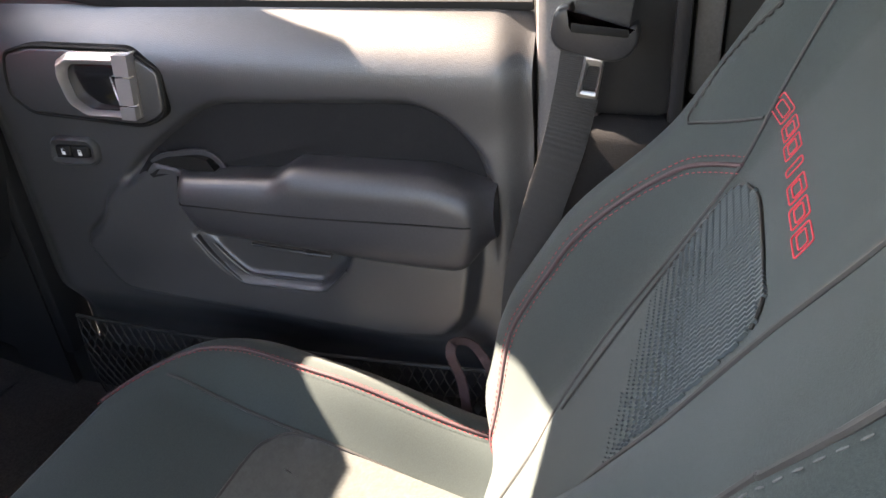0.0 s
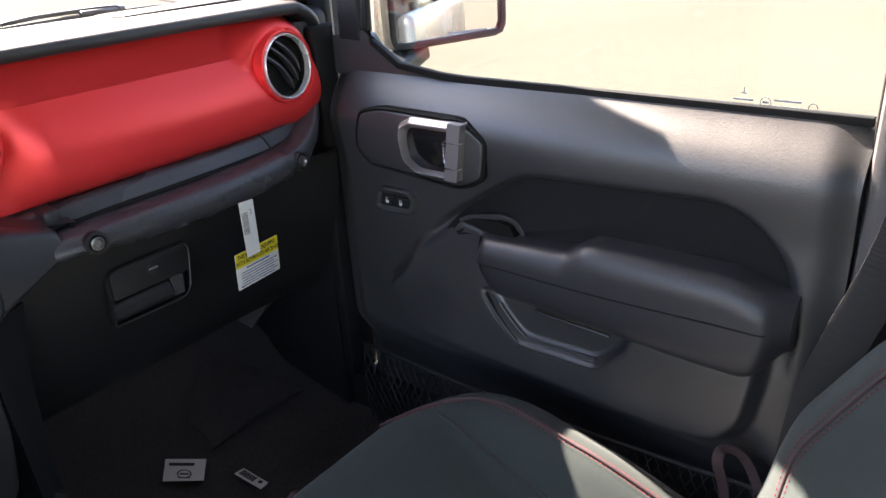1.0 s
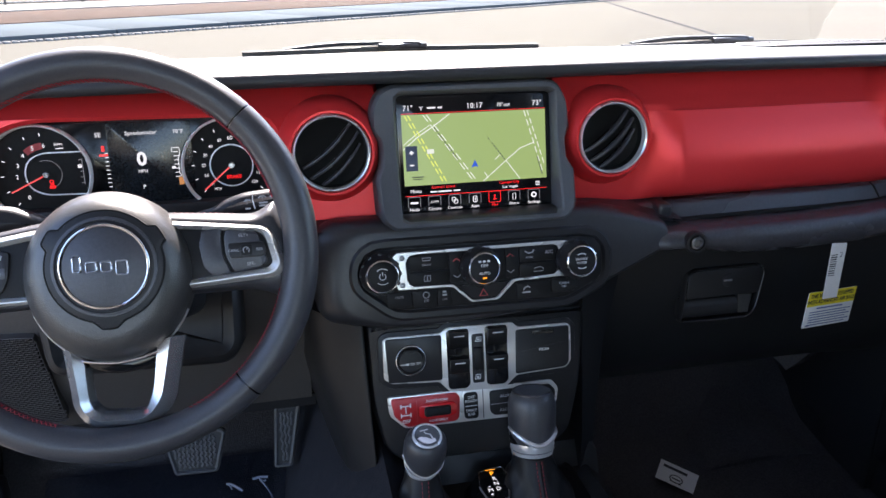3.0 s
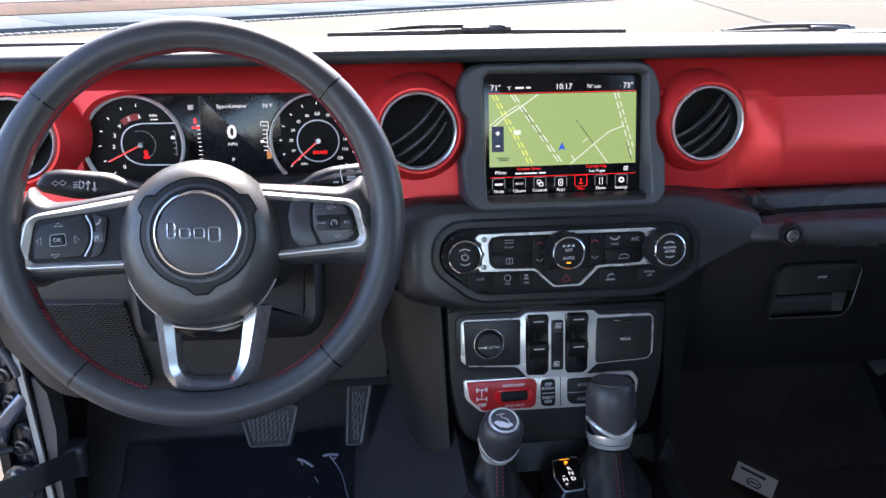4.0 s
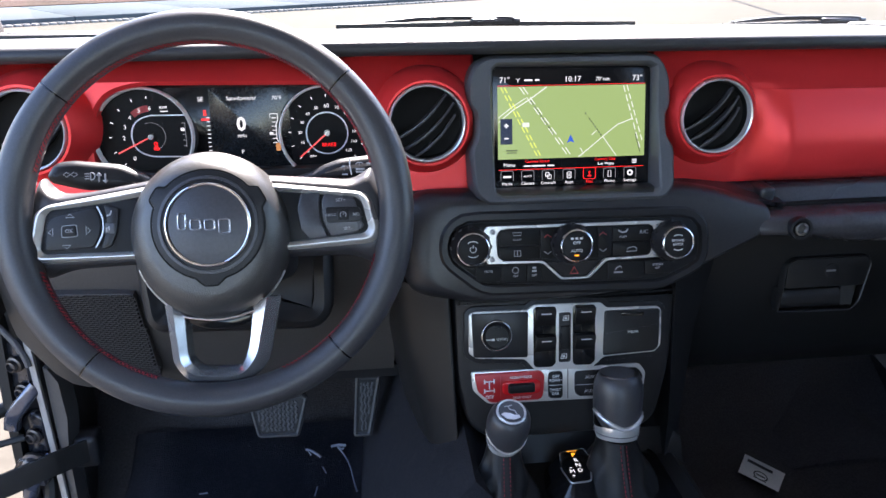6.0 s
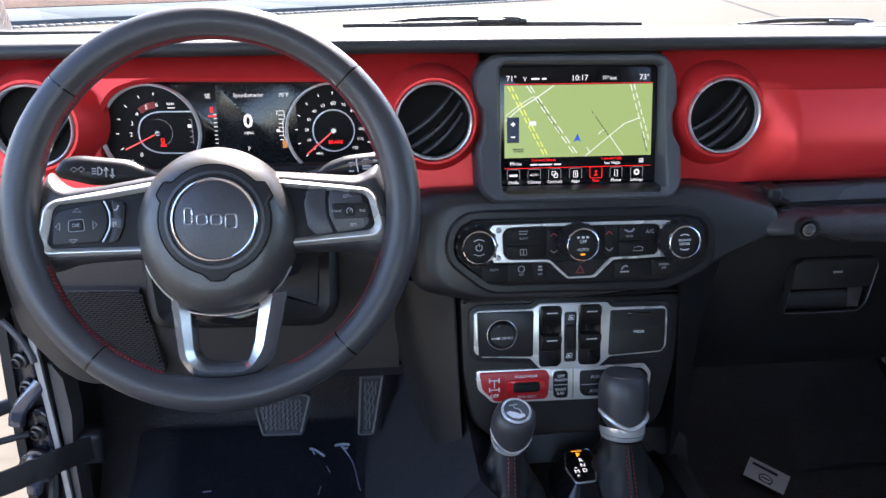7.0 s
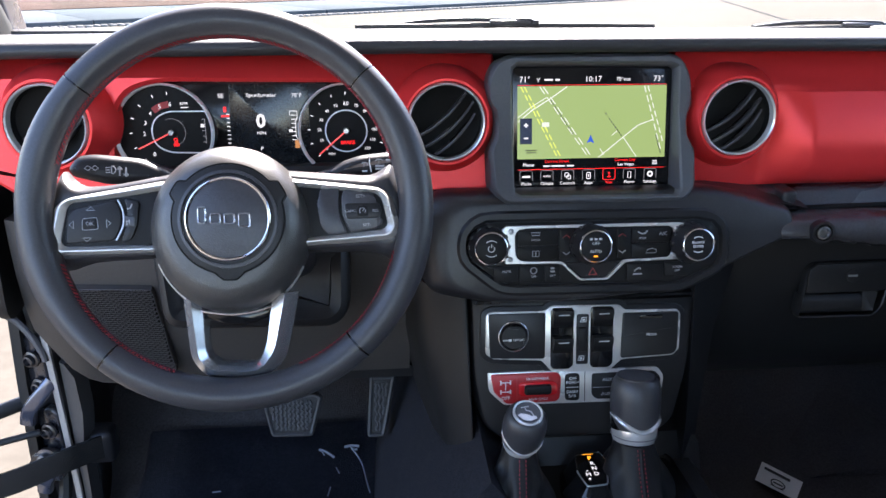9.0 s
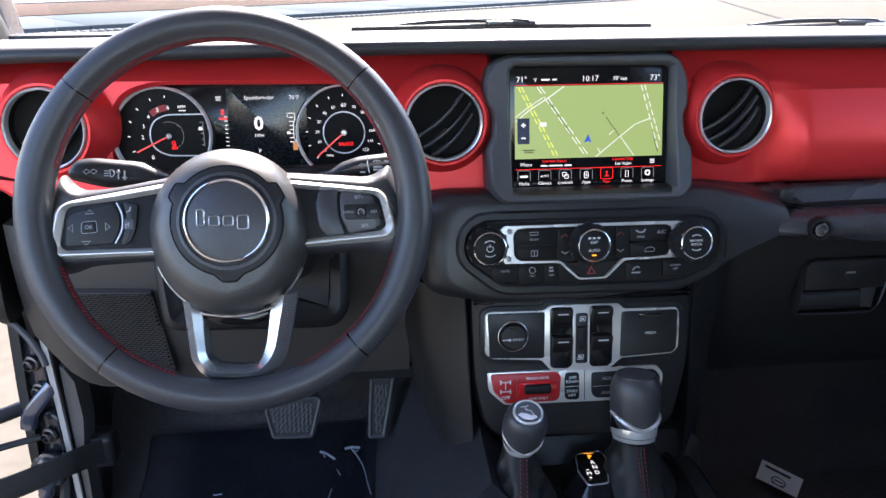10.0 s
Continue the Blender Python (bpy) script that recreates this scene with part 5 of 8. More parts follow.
for v0, v1 in ((0.0165, -0.0075), (-0.0095, -0.0415), (-0.0435, -0.0590)):
    k0, k1 = (v0 - 0.017) * -0.125, (v1 - 0.017) * -0.125
    part("hinge_bar", prism(fillet([(0.2450 - k0, v0), (0.2650 - k0, v0), (0.2650 - k1, v1), (0.2450 - k1, v1)], 0.0008, 2), 0.006, 0.0215, 0.0), M_HANDLE, hl, m=MDH)
part("lock_tab", ridge_band(fillet([(0.2290, -0.0080), (0.2400, -0.0060), (0.2380, -0.0420), (0.2310, -0.0380)], 0.003), fillet([(0.2325, -0.0120), (0.2375, -0.0110), (0.2362, -0.0370), (0.2332, -0.0345)], 0.001), 0.008, 0.013, 0.0165, 0.013), M_CHROME, hl, m=MDH)
# lock switch
lk = fillet([(0.0965, -0.1021), (0.1054, -0.0955), (0.1570, -0.0955), (0.1668, -0.1052), (0.1635, -0.1250), (0.1530, -0.1312), (0.0990, -0.1335), (0.0885, -0.1260)], 0.005)
ls = part("lock_switch", ridge_band(inset(lk, -0.001), inset(lk, 0.0095), -0.012, 0.003, 0.0080, 0.0050, 0.35), M_DOORVINYL, door, m=MD)
part("switch_well", prism(inset(lk, 0.0090), -0.012, 0.0035, 0.0004), M_VOID, ls, m=MD)
for a, b in ((0.1035, 0.1265), (0.1285, 0.1540)):
    part("button", prism(fillet([(a, -0.1060), (b, -0.1060), (b - 0.0010, -0.1215), (a - 0.0020, -0.1225)], 0.004), -0.01, 0.0070, 0.0020, 3), M_KEY, ls, m=MD)
part("print", merge(*[bars([(c, -0.1160, 0.0052, 0.0044)], 0.0068, 0.0074) for c in (0.1150, 0.1402)], strip([(0.1132, -0.1138), (0.1132, -0.1108), (0.1162, -0.1108)], 0.0009, 0.0068, 0.0074), strip([(0.1384, -0.1138), (0.1384, -0.1108), (0.1420, -0.1108), (0.1420, -0.1138)], 0.0009, 0.0068, 0.0074)), M_WHITEINK, ls, m=MD)
# armrest: a long pad whose height steps up behind the hand grip
arm = []


def arm_in(y):
    return 0.604 + 0.030 * (1 - ease(-y, 0.280, 0.306)) ** 2 + 0.020 * ease(-y, 0.640, 0.672) ** 2


for i in range(61):
    y = -0.281 - 0.391 * i / 60
    top = -0.1240 + 0.0060 * ease(-y, 0.285, 0.42) + 0.0175 * ease(-y, 0.410, 0.452) - 0.016 * ease(-y, 0.600, 0.672)
    bot = -0.150 - 0.053 * ease(-y, 0.276, 0.322) ** 0.6 - 0.0135 * ease(-y, 0.33, 0.60) + 0.036 * ease(-y, 0.622, 0.672) ** 1.5
    inn = arm_in(y)
    arm.append([(q[0], y, q[1]) for q in fillet([(inn + 0.012, bot), (0.662, bot + 0.006), (0.662, top), (inn + 0.012, top), (inn, top - 0.020), (inn, bot + 0.030)], [0.014, 0.0, 0.006, 0.012, 0.012, 0.02], 5)])
ar = part("armrest", loops(bmesh.new(), arm), M_ARM, door, angle=50)
part("armrest_groove", tube([(arm_in(y) - 0.0002, y, -0.1533 - 0.0015 * ease(-y, 0.29, 0.43) + 0.0055 * ease(-y, 0.43, 0.655)) for y in np.linspace(-0.290, -0.652, 40)], 0.0011, 8), M_VOID, ar)
# hand hold: black block for the hollow's shade, thin rim ahead of the pad
hold = [(0.6390, -0.246, -0.1170), (0.6400, -0.262, -0.1105), (0.6420, -0.285, -0.1060), (0.6440, -0.310, -0.1025), (0.6450, -0.328, -0.1055), (0.6460, -0.338, -0.1150), (0.6470, -0.343, -0.1270)]
part("grip_rim", sweep(smooth(hold, 6), fillet([(-0.0040, -0.0022), (0.0040, -0.0022), (0.0040, 0.0022), (-0.0040, 0.0022)], 0.0015, 2), up=(1, 0, 0), scale=[0.4 + 0.6 * ease(j, 0, 8) for j in range(len(smooth(hold, 6)))]), M_ARM, door)
part("grip_shade_block", loops(bmesh.new(), [[(x, y, z) for y, z in ((-0.252, -0.1165), (-0.270, -0.1100), (-0.310, -0.1055), (-0.327, -0.1085), (-0.338, -0.1270), (-0.300, -0.1235), (-0.275, -0.1190))] for x in (0.6350, 0.6500)]), M_VOID, door)
part("scoop_rim", sweep(smooth([(0.632, y, z) for y, z in ((-0.2880, -0.2120), (-0.2950, -0.2230), (-0.3095, -0.2425), (-0.3370, -0.2695), (-0.3530, -0.2745), (-0.400, -0.2735), (-0.4505, -0.2720), (-0.4680, -0.2610), (-0.4900, -0.2380))], 5), fillet([(-0.0026, -0.0040), (0.0026, -0.0040), (0.0026, 0.0040), (-0.0026, 0.0040)], 0.0018, 3), up=(1, 0, 0)), M_ARM, door)
part("scoop_step", sweep(smooth([(0.6385, y, z) for y, z in ((-0.3080, -0.2250), (-0.3220, -0.2420), (-0.3440, -0.2620), (-0.3560, -0.2650), (-0.4500, -0.2630))], 5), circle((0, 0), 0.0018, 8), up=(1, 0, 0)), M_ARM, door)
part("scoop_lip", sweep([(0.634, -0.365, -0.2172), (0.632, -0.42, -0.2190), (0.634, -0.470, -0.2220)], circle((0, 0), 0.0026, 8)), M_SOFT, door)
# net pocket
net = bmesh.new()


def net_pt(a, b):
    """a along the door, b down from the cord."""
    y = -0.035 - 0.655 * a
    z = -0.378 - 0.012 * math.sin(a * math.pi) + 0.012 * a - 0.20 * b
    return Vector((0.640 - 0.012 * math.sin(b * math.pi) + 0.012 * b, y, z))


for d in (-1, 1):
    for i in range(-18, 64):
        pts = []
        for j in range(15):
            a = i / 46 + d * 0.012 * (1 if j % 2 else 0)
            if 0 <= a <= 1:
                pts.append(net_pt(a, j / 14))
        if len(pts) > 2:
            merge(net, tube(pts, 0.0011, 4, up=(1, 0, 0)))
tagged(part("pocket_net", net, M_NET, door, "black elastic cord net"), kind="stuff")
part("net_cord", tube([net_pt(a, 0) for a in np.linspace(0, 1, 30)], 0.0028, 8), M_NET, door)
part("door_pull_strap", sweep(smooth([(0.600, -0.640, -0.44), (0.604, -0.632, -0.36), (0.600, -0.622, -0.318), (0.612, -0.625, -0.306), (0.622, -0.645, -0.318), (0.618, -0.668, -0.36), (0.60, -0.69, -0.42)], 6), fillet([(-0.0062, -0.0010), (0.0062, -0.0010), (0.0062, 0.0010), (-0.0062, 0.0010)], 0.0008, 2), up=(1, 0, 0)), M_STRAP, door, "dark maroon woven strap loop")

# ---- door mirror outside ----
mir = thing("door_mirror", (0.95, 0.05, 0.0), "black door mirror with rounded rectangular glass", "mirror")
MM = Matrix.Translation((1.0, 0.025, 0.124)) @ pose(0, 0, 0, 0, 0, -29) @ plane((0, 0, 0), 2.4)
mo = fillet([(-0.124, -0.084), (0.092, -0.076), (0.096, 0.115), (-0.124, 0.115)], 0.020)
part("shell", loops(bmesh.new(), [[(x, y, 0.006) for x, y in mo], [(x, y, -0.02) for x, y in inset(mo, -0.004)], [(x * 0.9, y * 0.9, -0.07) for x, y in mo], [(x * 0.6, y * 0.6, -0.10) for x, y in mo]]), M_PLASTIC, mir, m=MM)
part("rim", band(inset(mo, -0.002), inset(mo, 0.010), 0.0, 0.016, 0.003, 60), M_SATBLACK, mir, m=MM)
part("glass", prism(inset(mo, 0.009), 0.0, 0.008, 0.0), M_MIRROR, mir, "silvered mirror glass", m=MM)
part("glass_print", bars([(0.02, -0.066, 0.075, 0.004)], 0.0082, 0.0084), M_GREYINK, mir, m=MM)
part("arm", sweep([(0.73, 0.03, 0.020), (0.83, 0.05, 0.010), (0.95, 0.08, 0.030)], fillet([(-0.030, -0.015), (0.030, -0.015), (0.030, 0.015), (-0.030, 0.015)], 0.010)), M_SATBLACK, mir)

# ---- passenger seat ----
seat = thing("passenger_seat", (0.365, -0.55, FLOOR), "dark grey cloth bucket seat with red stitching and mesh insert", "car seat")
SX = 0.365


def back_pt(s, z, lift=0.0):
    """Front of the backrest: s across from the middle, z up."""
    a = abs(s)
    h = (0.066 - (0.030 if s > 0 else 0.056) * ease(z, -0.15, -0.01)) * (1 - 0.50 * ease(-z, 0.22, 0.34))
    bol = h * ease(a, 0.075, 0.185)
    drop = 0.10 * ease(a, 0.205, 0.262) ** 1.6
    low = -0.12 * ease(-z, 0.315, 0.40)
    o = bol - drop + low + lift
    y0 = -0.891 - 0.57 * z
    nv = Vector((0, 0.869, 0.495))
    return Vector((SX + s, y0, z)) + nv * o


def back_sheet(u, v):
    z = -0.42 + 0.80 * v
    w = 0.255 - 0.02 * ease(z, 0.05, 0.35)
    t = 2 * u - 1
    return back_pt(w * t, z)


part("backrest", grid_surface(back_sheet, 70, 90, back=lambda c: (SX + (c.x - SX) * 0.97, c.y - 0.12, c.z - 0.02)), M_CLOTH, seat, angle=70)
part("headrest", merge(rbox((SX - 0.13, -1.20, 0.44), (SX + 0.13, -1.08, 0.62), 0.04, 4)), M_CLOTH, seat)
part("headrest_post", tube([(SX, -1.13, 0.32), (SX, -1.14, 0.50)], 0.008, 10), M_CHROME, seat)


def on_back(pts, n=8, lift=0.0):
    return [back_pt(q.x - SX, q.y, lift) for q in smooth([(q[0], q[1], 0) for q in pts], n)]


PIPE = [(0.4560, 0.008), (0.478, -0.006), (0.499, -0.024), (0.510, -0.043), (0.5175, -0.065), (0.521, -0.090), (0.522, -0.120), (0.521, -0.16), (0.520, -0.20), (0.516, -0.235), (0.505, -0.27), (0.492, -0.30), (0.475, -0.33)]
part("piping", tube(on_back(PIPE, 8, 0.0005), 0.0020, 8), M_PIPING, seat, "dark red outer piping")


def beside(pts, d):
    """The same line moved sideways by d in x and z."""
    out = []
    for i, q in enumerate(pts):
        a, b = Vector(pts[max(i - 1, 0)]), Vector(pts[min(i + 1, len(pts) - 1)])
        e = (b - a).normalized()
        out.append((q[0] - e.y * d, q[1] + e.x * d))
    return out


for d in (0.0055, -0.0055):
    stitches(on_back(beside(PIPE, d), 8, 0.001), M_SEATTHREAD, seat, label="red seam stitching", length=0.0034, gap=0.0028, r=0.0005)
part("seam", tube(on_back([(0.355, -0.33), (0.366, -0.29), (0.377, -0.258), (0.391, -0.230), (0.419, -0.202), (0.443, -0.150), (0.448, -0.094), (0.450, -0.058), (0.456, -0.005), (0.458, 0.008), (0.469, 0.034), (0.477, 0.054), (0.491, 0.104), (0.500, 0.18)], 8, 0.0002), 0.0017, 8), M_RUBBER, seat)
part("seam", tube(on_back([(0.280, -0.30), (0.268, -0.15), (0.2575, -0.076), (0.259, -0.026), (0.253, 0.018), (0.247, 0.040), (0.237, 0.078), (0.225, 0.15)], 8, 0.0), 0.0022, 8), M_RUBBER, seat)
part("seam", tube(on_back([(0.185, -0.14), (0.1675, -0.002), (0.163, 0.018), (0.157, 0.042), (0.153, 0.066), (0.143, 0.15)], 8, -0.0008), 0.0024, 8), M_RUBBER, seat)
stitches(on_back([(0.176, -0.14), (0.1605, -0.002), (0.156, 0.018), (0.151, 0.042), (0.147, 0.066), (0.137, 0.15)], 12, 0.001), M_THREADW, seat, length=0.0050, gap=0.0045, r=0.0006, label="grey seam stitching")
SHOULDER = [(0.520, 0.130), (0.533, 0.084), (0.556, 0.036), (0.550, 0.010), (0.545, -0.006), (0.536, -0.010), (0.527, -0.006), (0.501, 0.012), (0.473, 0.034)]
part("seam", tube(on_back(SHOULDER, 8, 0.0), 0.0013, 8), M_RUBBER, seat)
stitches(on_back(beside(SHOULDER[:5], -0.004), 10, 0.001), M_RUBBER, seat, length=0.005, gap=0.004, r=0.0012)
# mesh insert of the backrest: small raised dashes in rows
ins = [(0.285, -0.20), (0.405, -0.20), (0.432, -0.10), (0.444, -0.03), (0.446, -0.004), (0.431, 0.008), (0.395, 0.018), (0.329, 0.017), (0.283, 0.014), (0.268, 0.004), (0.268, -0.06)]
ins_r = fillet(ins, 0.016)
part("insert_seam", tube([back_pt(x - SX, z, 0.001) for x, z in ins_r[8:-8]], 0.0012, 6), M_RUBBER, seat)
dash_bm = bmesh.new()
for r in range(60):
    for c in range(60):
        x = 0.268 + c * 0.0042 + (0.0021 if r % 2 else 0)
        z = 0.014 - r * 0.0062
        fade = ease(-z + (x - 0.30) * 0.22, 0.02, 0.13)
        if inside(x, z, ins_r) and fade < 0.93:
            k = 1 - 0.9 * fade
            q = [(x - 0.0007 * k, z - 0.0026 * k), (x + 0.0007 * k, z - 0.0026 * k), (x + 0.0007 * k, z + 0.0026 * k), (x - 0.0007 * k, z + 0.0026 * k)]
            loops(dash_bm, [[back_pt(a - SX, b, -0.0005) for a, b in q], [back_pt(a - SX, b, 0.0012 + 0.0012 * k) for a, b in q]])
tagged(part("insert_weave", dash_bm, mat("insert_thread", (0.060, 0.076, 0.080), 0.7, grain=2000, bump=0.2), seat, "pale raised weave dashes"), kind="stuff")
# embroidered plain blocks
for i in range(7):
    x0, x1 = 0.296 + i * 0.0262, 0.296 + i * 0.0262 + 0.0205
    zc = 0.040 + 0.0010 * i
    if i == 3:
        x0, x1 = x0 + 0.006, x1 - 0.006
    for k in (0.0, 0.0030) if i not in (3,) else (0.0,):
        o = fillet([(x0 + k, zc - 0.0060 + k), (x1 - k, zc - 0.0060 + k), (x1 - k, zc + 0.0060 - k), (x0 + k, zc + 0.0060 - k)], 0.002, 3)
        part("embroidered_block", tube([back_pt(a - SX, b, 0.0003) for a, b in o], 0.0005, 6, closed=True), M_THREAD, seat)


# cushion
def cush_half(y):
    """Half width of the raised edge at y."""
    f = clamp((y + 0.252) / -0.13)
    return 0.178 * math.sqrt(max(0.02, 1 - (1 - f) ** 2.2)) + 0.004 * ease(-y, 0.45, 0.7)


def crest_z(y):
    return -0.306 - 0.014 * ease(-y, 0.38, 0.48) - 0.066 * ease(-y, 0.44, 0.72) - 0.012 * (1 - ease(-y, 0.255, 0.34))


def cush_z(s, y):
    a, w = abs(s), cush_half(y)
    z = crest_z(y) - 0.062 * ease(-y, 0.27, 0.42) * (1 - ease(a, w * 0.60, w * 1.02))
    over = max(0.0, a - w - 0.016)
    return z - 7.0 * over * over - 0.5 * over


def cush_sheet(u, v):
    y = -0.245 - 0.56 * v
    t = 2 * u - 1
    w = cush_half(y) + 0.062
    s = w * t
    z = cush_z(s, y)
    f = clamp((-0.268 - y) / -0.025)
    if y > -0.268:
        z -= 0.05 * f * f
    return (SX + s, y, z)


part("cushion", grid_surface(cush_sheet, 80, 70, back=lambda c: (SX + (c.x - SX) * 0.96, c.y + (0.01 if c.y > -0.3 else 0), -0.47)), M_CLOTH, seat, angle=70)


def on_cush(pts, n=8, lift=0.0):
    return [Vector((SX + p.x, p.y, cush_z(p.x, p.y) + lift)) for p in smooth([(q[0], q[1], 0) for q in pts], n)]


for sgn in (1, -1):
    ys = np.linspace(-0.262, -0.730, 60)
    cr = [Vector((SX + sgn * cush_half(y), y, crest_z(y) + 0.001)) for y in ys]
    part("piping", tube(cr, 0.0022, 8), M_PIPING, seat, "dark red outer piping")
    stitches([p + Vector((sgn * 0.0045, 0, -0.001)) for p in cr], M_SEATTHREAD, seat, length=0.0034, gap=0.0028)
    stitches([p + Vector((-sgn * 0.0055, 0, 0.0003)) for p in cr], M_SEATTHREAD, seat, length=0.0034, gap=0.0028)
    part("seam", tube(on_cush([(sgn * 0.127, -0.312), (sgn * 0.131, -0.380), (sgn * 0.129, -0.46), (sgn * 0.128, -0.534), (sgn * 0.128, -0.60), (sgn * 0.126, -0.72)], 8, 0.0), 0.0022, 8), M_RUBBER, seat)
cin = fillet([(-0.127, -0.475), (-0.119, -0.446), (-0.096, -0.432), (0.0, -0.428), (0.096, -0.432), (0.119, -0.446), (0.127, -0.475), (0.127, -0.60), (0.125, -0.74), (-0.125, -0.74), (-0.127, -0.60)], 0.012)
part("cushion_insert", loops(bmesh.new(), [[(SX + x, y, cush_z(x, y) + 0.0014) for x, y in inset(cin, k)] for k in (0, 0.015, 0.035, 0.06, 0.085)]), mat("honeycomb_cloth", (0.045, 0.049, 0.047), 0.85, grain=260, bump=0.5, kind="cells", sheen=0.2, spec=0.2, dist=0.0006), seat, angle=70)
part("insert_seam", tube(on_cush([(-0.128, -0.49), (-0.126, -0.465), (-0.116, -0.444), (-0.094, -0.431), (0.0, -0.427), (0.094, -0.431), (0.116, -0.444), (0.126, -0.465), (0.128, -0.49)], 8, 0.0), 0.0024, 8), M_RUBBER, seat)
part("seat_base", rbox((SX - 0.21, -0.74, FLOOR), (SX + 0.20, -0.30, -0.44), 0.02), M_PLASTIC, seat)
part("side_shield", rbox((SX + 0.205, -0.76, -0.50), (SX + 0.232, -0.34, -0.415), 0.012, 3), M_PLASTIC, seat)

# ---- seat belt ----
belt = thing("seat_belt", (0.62, -0.77, 0.0), "black seat belt webbing with metal latch tongue", "seat belt")
MB = Matrix(((0, 0, -1, 0.602), (-1, 0, 0, 0), (0, 1, 0, 0), (0, 0, 0, 1)))
belt_flat = fillet([(-0.0235, -0.0008), (0.0235, -0.0008), (0.0235, 0.0008), (-0.0235, 0.0008)], 0.0005, 2)
part("webbing", sweep(smooth([(0.640, -0.826, 0.60), (0.612, -0.795, 0.25), (0.597, -0.781, 0.09), (0.597, -0.776, 0.055)], 8), belt_flat, up=(1, 0, 0)), M_WEB, belt)
part("webbing", sweep(smooth([(0.606, -0.764, 0.042), (0.614, -0.757, 0.0), (0.620, -0.744, -0.060), (0.622, -0.722, -0.137), (0.624, -0.702, -0.225), (0.625, -0.692, -0.36), (0.62, -0.69, -0.50)], 8), fillet([(-0.0205, -0.0008), (0.0205, -0.0008), (0.0205, 0.0008), (-0.0205, 0.0008)], 0.0005, 2), up=(1, 0, 0)), M_WEB, belt)
part("tongue_cover", prism(fillet([(0.7395, 0.0780), (0.7350, 0.0550), (0.7430, 0.0440), (0.7868, 0.0340), (0.8010, 0.0370), (0.8120, 0.0520), (0.8085, 0.0690), (0.7980, 0.0610), (0.7560, 0.0640), (0.7540, 0.0830)], [0.006, 0.006, 0.006, 0.004, 0.008, 0.008, 0.006, 0.004, 0.004, 0.004]), -0.004, 0.012, 0.004, 3), M_SATBLACK, belt, m=MB)
part("cover_slot", prism(fillet([(0.7540, 0.0600), (0.8020, 0.0560), (0.8020, 0.0630), (0.7540, 0.0680)], 0.002), 0.004, 0.0126, 0.0005), M_VOID, belt, m=MB)
part("tongue", ridge_band(fillet([(0.7650, 0.0400), (0.7825, 0.0380), (0.7805, 0.0230), (0.7770, -0.0020), (0.7575, 0.0004), (0.7633, 0.0270)], [0.0005, 0.0005, 0.004, 0.003, 0.003, 0.004]), fillet([(0.7690, 0.0290), (0.7785, 0.0280), (0.7775, 0.0220), (0.7748, 0.0045), (0.7632, 0.0062), (0.7668, 0.0230)], 0.0018), 0.000, 0.002, 0.0034, 0.002), M_TONGUE, belt, "bright metal latch tongue", m=MB)

# ---- passenger footwell ----
kick = single("kick_panel", grid_surface(lambda u, v: (0.640 + 0.02 * math.sin(u * 3), 0.02 + 0.40 * u, -0.52 + 0.50 * v), 12, 12, back=lambda c: (c.x + 0.06, c.y, c.z)), M_PLASTIC, "black plastic footwell side panel", "panel", kind="structure")
single("jamb_strip", rbox((0.642, 0.000, -0.46), (0.70, 0.022, 0.12), 0.006), M_PILLAR, "black door opening trim strip", "trim", kind="structure")
single("carpet_hump", grid_surface(lambda u, v: (0.40 + 0.25 * u, 0.12 + 0.25 * v, -0.525 + 0.10 * v * v + 0.05 * math.sin(u * math.pi) * (0.3 + 0.7 * v)), 16, 12, back=lambda c: (c.x, c.y, -0.56)), M_CARPET, "moulded black footwell cover", "panel", kind="structure")
mod = thing("control_module", (0.56, 0.08, -0.32), "small black module under the glove box", "module")
part("case", prism(fillet([(-0.05, -0.018), (0.04, -0.018), (0.052, 0.03), (-0.01, 0.022)], 0.006), -0.03, 0.0, 0.004), M_CARPET, mod, m=plane((0.56, 0.09, -0.31), -30, 20))


